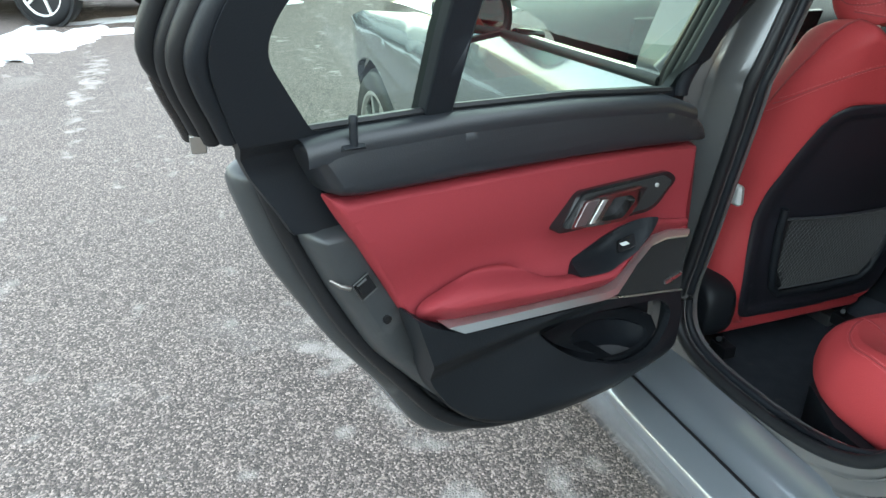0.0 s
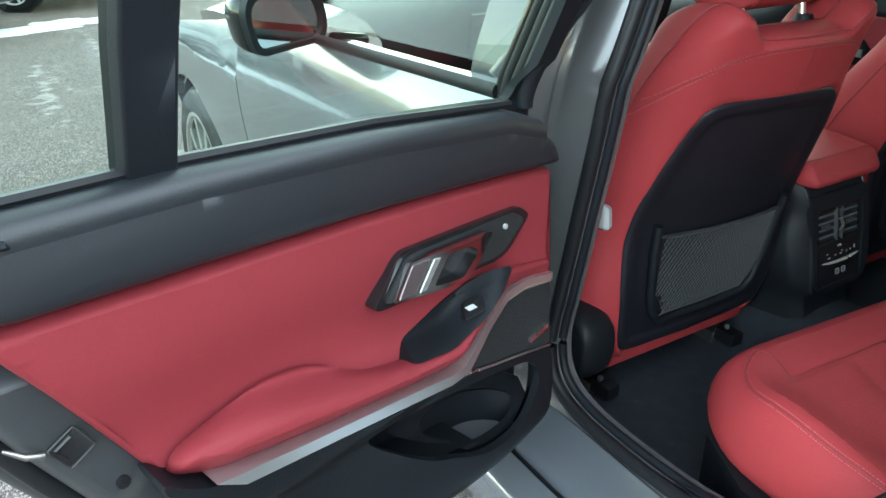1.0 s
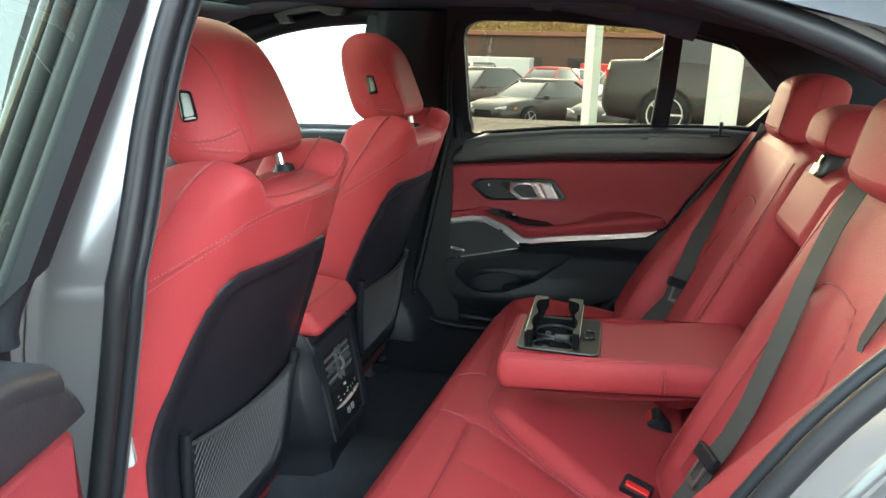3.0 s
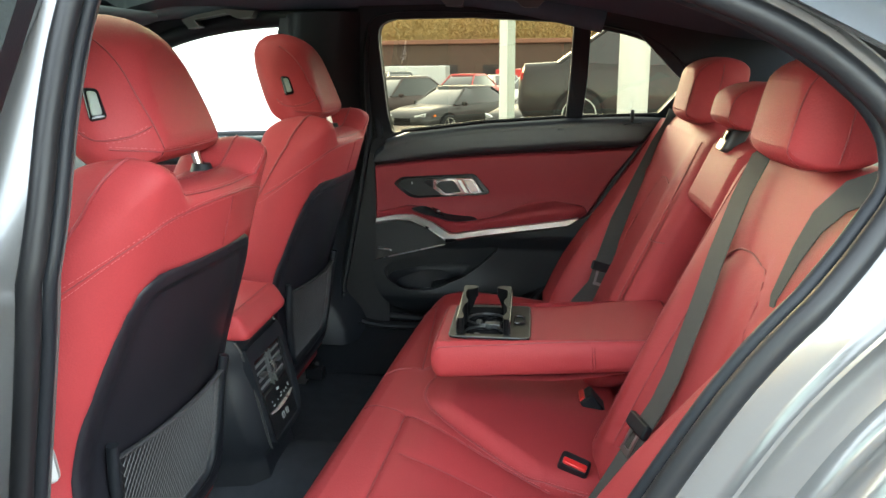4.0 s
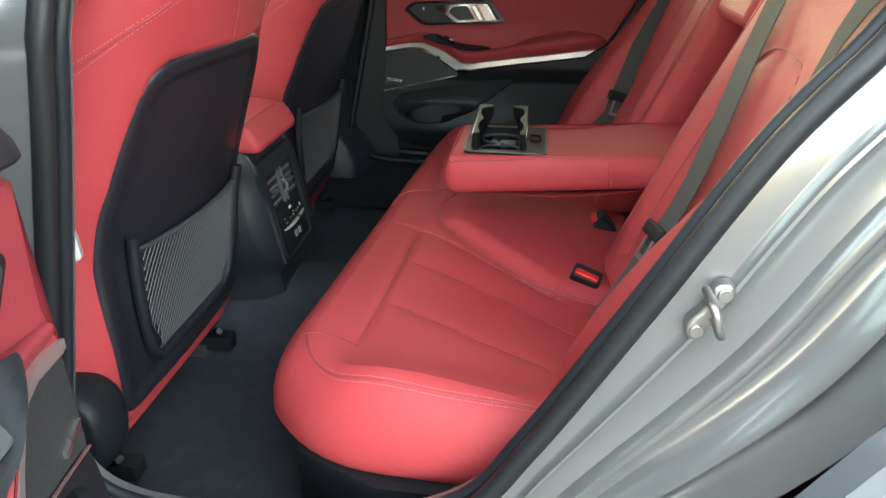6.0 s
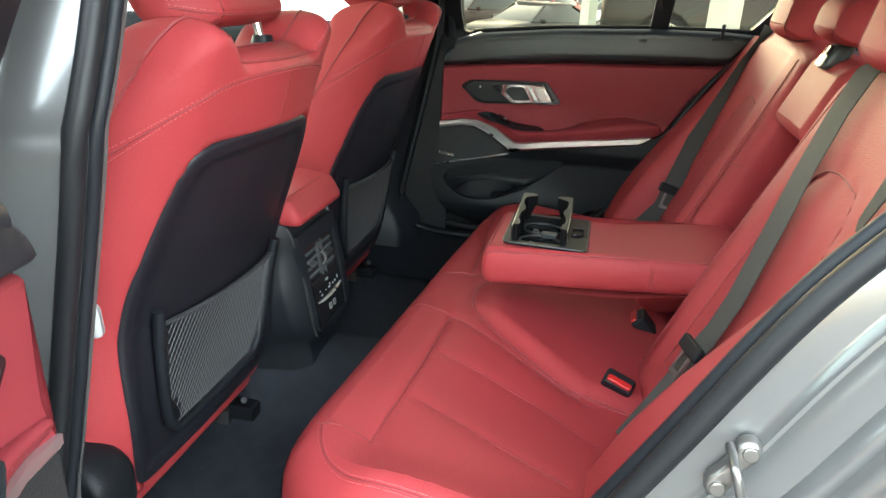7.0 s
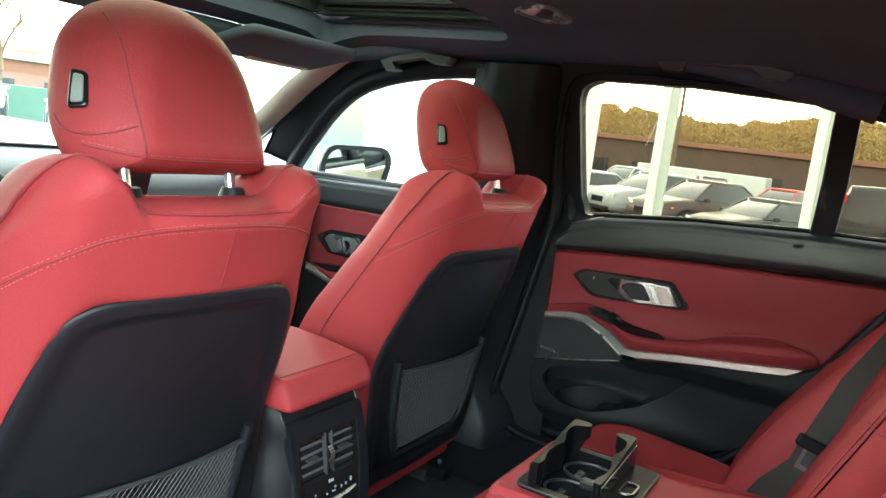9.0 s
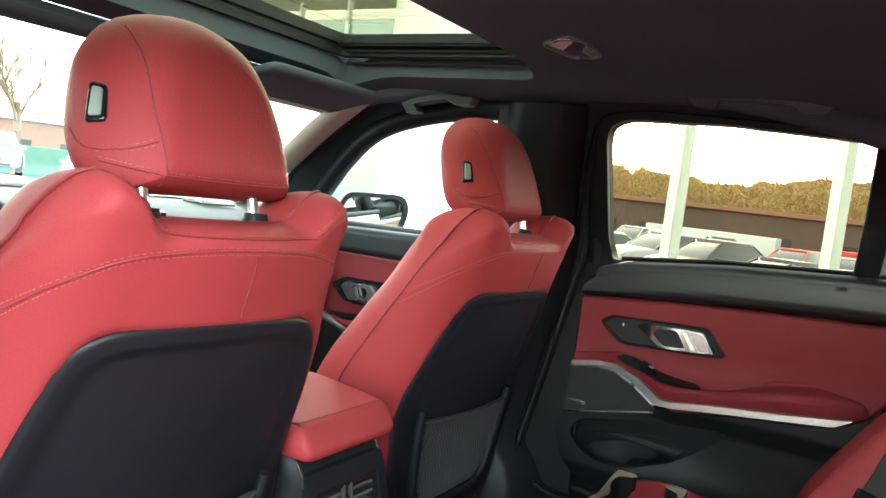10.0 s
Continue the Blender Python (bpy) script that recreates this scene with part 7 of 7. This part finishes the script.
for i in range(5):
    y0 = 6.5 + i * 1.05
    pane = part("glass_pane", block((0.05, 1.0, 3.6), pose(8.9, y0 + 0.52, GROUND + 2.0)), FACADE_GLASS, show, "tall reflecting pane")
    part("mullion", block((0.10, 0.06, 4.1), pose(8.86, y0, GROUND + 2.05)), COLUMN, show, "pale mullion", bevel=0.01)
part("plinth", block((0.2, 5.3, 0.25), pose(8.88, 9.15, GROUND + 0.12)), FRAMEGREY, show, "pale plinth", bevel=0.01)
part("canopy", block((3.4, 6.4, 0.45), pose(8.6, 9.4, GROUND + 4.6)), SOFFIT, show, "cream roof overhang", bevel=0.03)
LOW = ground_z(40)
low_house = thing("low_building", (24, 38, LOW), "low red-brown shop building with flat roof", "building")
BRICK = material("red_brown_brick", (0.22, 0.10, 0.07), 0.8, vary=0.25, scale=3, fine=30, bump=0.2)
part("wall", block((16, 8, 3.2), pose(26, 42, LOW + 1.6, 0, 0, -30)), BRICK, low_house, "red-brown wall")
part("roof", block((16.6, 8.6, 0.4), pose(26, 42, LOW + 3.4, 0, 0, -30)), FRAMEGREY, low_house, "pale flat roof", bevel=0.05)
for i in range(5):
    part("window", block((1.8, 0.1, 1.4), pose(26, 42, LOW + 1.5, 0, 0, -30) @ pose(-6.4 + 3.2 * i, -4.03, 0)), CAR_GLASS, low_house, "dark shop window", bevel=0.02)
box = thing("green_container", (20.5, 36.5, LOW), "dark green metal container behind the cars", "container")
GREEN = material("dark_green_metal", (0.03, 0.12, 0.08), 0.5, metal=0.2, vary=0.2, scale=2, fine=40, bump=0.1)
part("shell", block((5.0, 2.2, 1.9), pose(20.2, 36.0, LOW + 0.95, 0, 0, -20)), GREEN, box, "green shell", bevel=0.04)

row = thing("shop_row", (56, 4, LOW), "long low brown shop row with a flat roof", "building")
BROWN = material("brown_shop_wall", (0.080, 0.049, 0.038), 0.8, vary=0.25, scale=0.6, fine=20, bump=0.1)
part("wall", block((8, 52, 3.4), pose(57, 2, LOW + 1.7)), BROWN, row, "brown wall")
part("roof_edge", block((8.6, 52.6, 0.30), pose(57, 2, LOW + 3.5)), BRICK, row, "brown roof edge", bevel=0.04)
for i in range(13):
    part("window", block((0.10, 2.2, 1.3), pose(52.96, -22 + 4.0 * i, LOW + 1.25)), CAR_GLASS, row, "dark shop window", bevel=0.02)

# red and white goods far behind the cars
for x, y, w, h, mat_, lab in ((40, -1.5, 6.0, 1.0, RED_CAR, "red delivery trailer behind the parked cars"), (43, 8.0, 7.0, 1.2, WHITE_CAR, "white box trailer behind the parked cars"), (44, -11, 7.0, 1.2, GREY_CAR, "grey box trailer behind the parked cars")):
    e = thing("box_trailer", (x, y, LOW), lab, "trailer", group="trailers")
    part("box", block((2.3, w, h), pose(x, y, LOW + 0.7 + h / 2)), mat_, e, "plain box", bevel=0.05)
    for dy in (-0.3, 0.3):
        part("wheel", disc(0.4, 0.25, pose(x - 1.0, y + dy * w, LOW + 0.4, 0, 90, 0), 20), RUBBER, e, "black wheel")

# bare woods
BARK = material("bare_branches", (0.13, 0.09, 0.06), 0.9, vary=0.3, scale=5, fine=60, bump=0.2)
TWIGS = material("ochre_twigs", (0.32, 0.215, 0.090), 0.9, vary=0.4, scale=0.4, fine=8, bump=0.0)


def branches(bm, at, way, length, r, level, rnd, limit):
    """A limb that tapers and forks."""
    end = at + way * length
    mid = at + way * length * 0.5 + Vector((rnd.uniform(-1, 1), rnd.uniform(-1, 1), rnd.uniform(-0.3, 0.6))) * length * 0.06
    t = tube([at, mid, end], [r, r * 0.8, r * 0.6], 5 if level == 0 else 4)
    bm.from_mesh(mesh_of(t))
    if level >= limit:
        return
    for _ in range(3 if level else 4):
        turn = Vector((rnd.uniform(-1, 1), rnd.uniform(-1, 1), rnd.uniform(-0.1, 0.9)))
        branches(bm, at + way * length * rnd.uniform(0.55, 1.0), (way * 0.9 + turn * 0.75).normalized(), length * rnd.uniform(0.55, 0.8), r * 0.55, level + 1, rnd, limit)


def bare_tree(x, y, h, seed):
    e = thing("bare_tree", (x, y, ground_z(x)), "leafless winter tree with fine branches", "tree", group="bare trees")
    rnd = random.Random(seed)
    part("trunk", tube([(x, y, ground_z(x) - 0.1), (x + 0.05, y, GROUND + h * 0.2), (x, y + 0.05, GROUND + h * 0.36)], [h * 0.025, h * 0.02, h * 0.016], 8), BARK, e, "grey-brown trunk")
    bm = bmesh.new()
    for _ in range(6):
        way = Vector((rnd.uniform(-0.7, 0.7), rnd.uniform(-0.7, 0.7), 1)).normalized()
        branches(bm, Vector((x, y, GROUND + h * rnd.uniform(0.2, 0.35))), way, h * 0.26, h * 0.010, 0, rnd, 3)
    part("crown", bm, BARK, e, "thin bare branches", smooth=False)
    return e


bare_tree(17.5, 33.0, 8.0, 3)
bare_tree(24.0, 31.0, 7.0, 4)
bare_tree(-26.0, 14.0, 11.0, 5)
bare_tree(-30.0, 4.0, 12.0, 6)
bare_tree(-28.0, 24.0, 12.0, 8)


def woods(cx, cy, turn, length, height, count, seed, label):
    """A far belt of bare woods: thin upright stems and ragged twig clumps."""
    rnd = random.Random(seed)
    bm = bmesh.new()
    m = pose(cx, cy, ground_z(cx), 0, 0, turn)
    verts, faces = [], []
    for _ in range(count):
        a = rnd.uniform(-0.5, 0.5) * length
        top = height * (0.65 + 0.35 * noise.noise((a * 0.05, seed, 0)) + 0.2 * rnd.random())
        b = rnd.uniform(-6, 6)
        z = top * rnd.random() ** 0.6
        s = rnd.uniform(0.10, 0.34)
        c = m @ Vector((a, b, z))
        d1 = Vector((rnd.uniform(-1, 1), rnd.uniform(-1, 1), rnd.uniform(0.3, 1))).normalized() * s
        d2 = Vector((rnd.uniform(-1, 1), rnd.uniform(-1, 1), rnd.uniform(-0.5, 0.5))).normalized() * s * 0.22
        k = len(verts)
        verts += [c - d1 - d2 * 0.3, c + d2, c + d1, c - d2]
        faces.append((k, k + 1, k + 2, k + 3))
    for i in range(120):
        pair = []
        for j in (i, i + 1):
            a = (j / 120 - 0.5) * length
            top = height * (0.72 + 0.34 * noise.noise((a * 0.05, seed, 0)) + 0.10 * noise.noise((a * 0.6, seed, 3)))
            pair.append((m @ Vector((a, -3.0, 0)), m @ Vector((a, -3.0, max(1.0, top)))))
        k = len(verts)
        verts += [pair[0][0], pair[1][0], pair[1][1], pair[0][1]]
        faces.append((k, k + 1, k + 2, k + 3))
    me = bpy.data.meshes.new("woods")
    me.from_pydata(verts, [], faces)
    me.materials.append(TWIGS)
    bm.free()
    return tagged(new("woods", me), label, "woods", kind="stuff")


woods(75, 10, 90, 130, 10.0, 110000, 11, "far belt of bare ochre winter woods")
woods(-70, 10, 90, 160, 8, 24000, 12, "far belt of bare brown winter woods")
woods(-6, -36, 0, 120, 9.5, 30000, 14, "belt of bare brown winter trees behind the car park")
woods(0, 90, 0, 160, 7, 12000, 13, "far belt of bare brown winter woods")

# utility poles and wires
WIRE = material("dark_wire", (0.03, 0.03, 0.03), 0.6, bump=0.0)
for k, (x, ys) in enumerate(((48, (-30, 11.0, 60)), (-22, (-30, 8, 50)))):
    for y in ys:
        e = thing("utility_pole", (x, y, ground_z(x)), "wooden utility pole with crossarm", "utility pole", group="utility poles")
        part("shaft", tube([(x, y, ground_z(x)), (x, y, GROUND + 9)], [0.14, 0.10], 10), BARK, e, "wooden shaft")
        part("crossarm", block((0.12, 2.2, 0.12), pose(x, y, GROUND + 8.4)), BARK, e, "wooden crossarm")
    for j, z in enumerate((8.5, 7.4, 6.6, 6.0, 5.4)):
        for y0, y1 in zip(ys, ys[1:]):
            path = [Vector((x, y0 + (y1 - y0) * t, GROUND + z - 1.0 * 4 * t * (1 - t) * (0.7 + 0.1 * j))) for t in np.linspace(0, 1, 14)]
            e = tagged(part("power_line", tube(path, 0.022, 4), WIRE), "thin dark overhead power line", "cable", group="power lines")
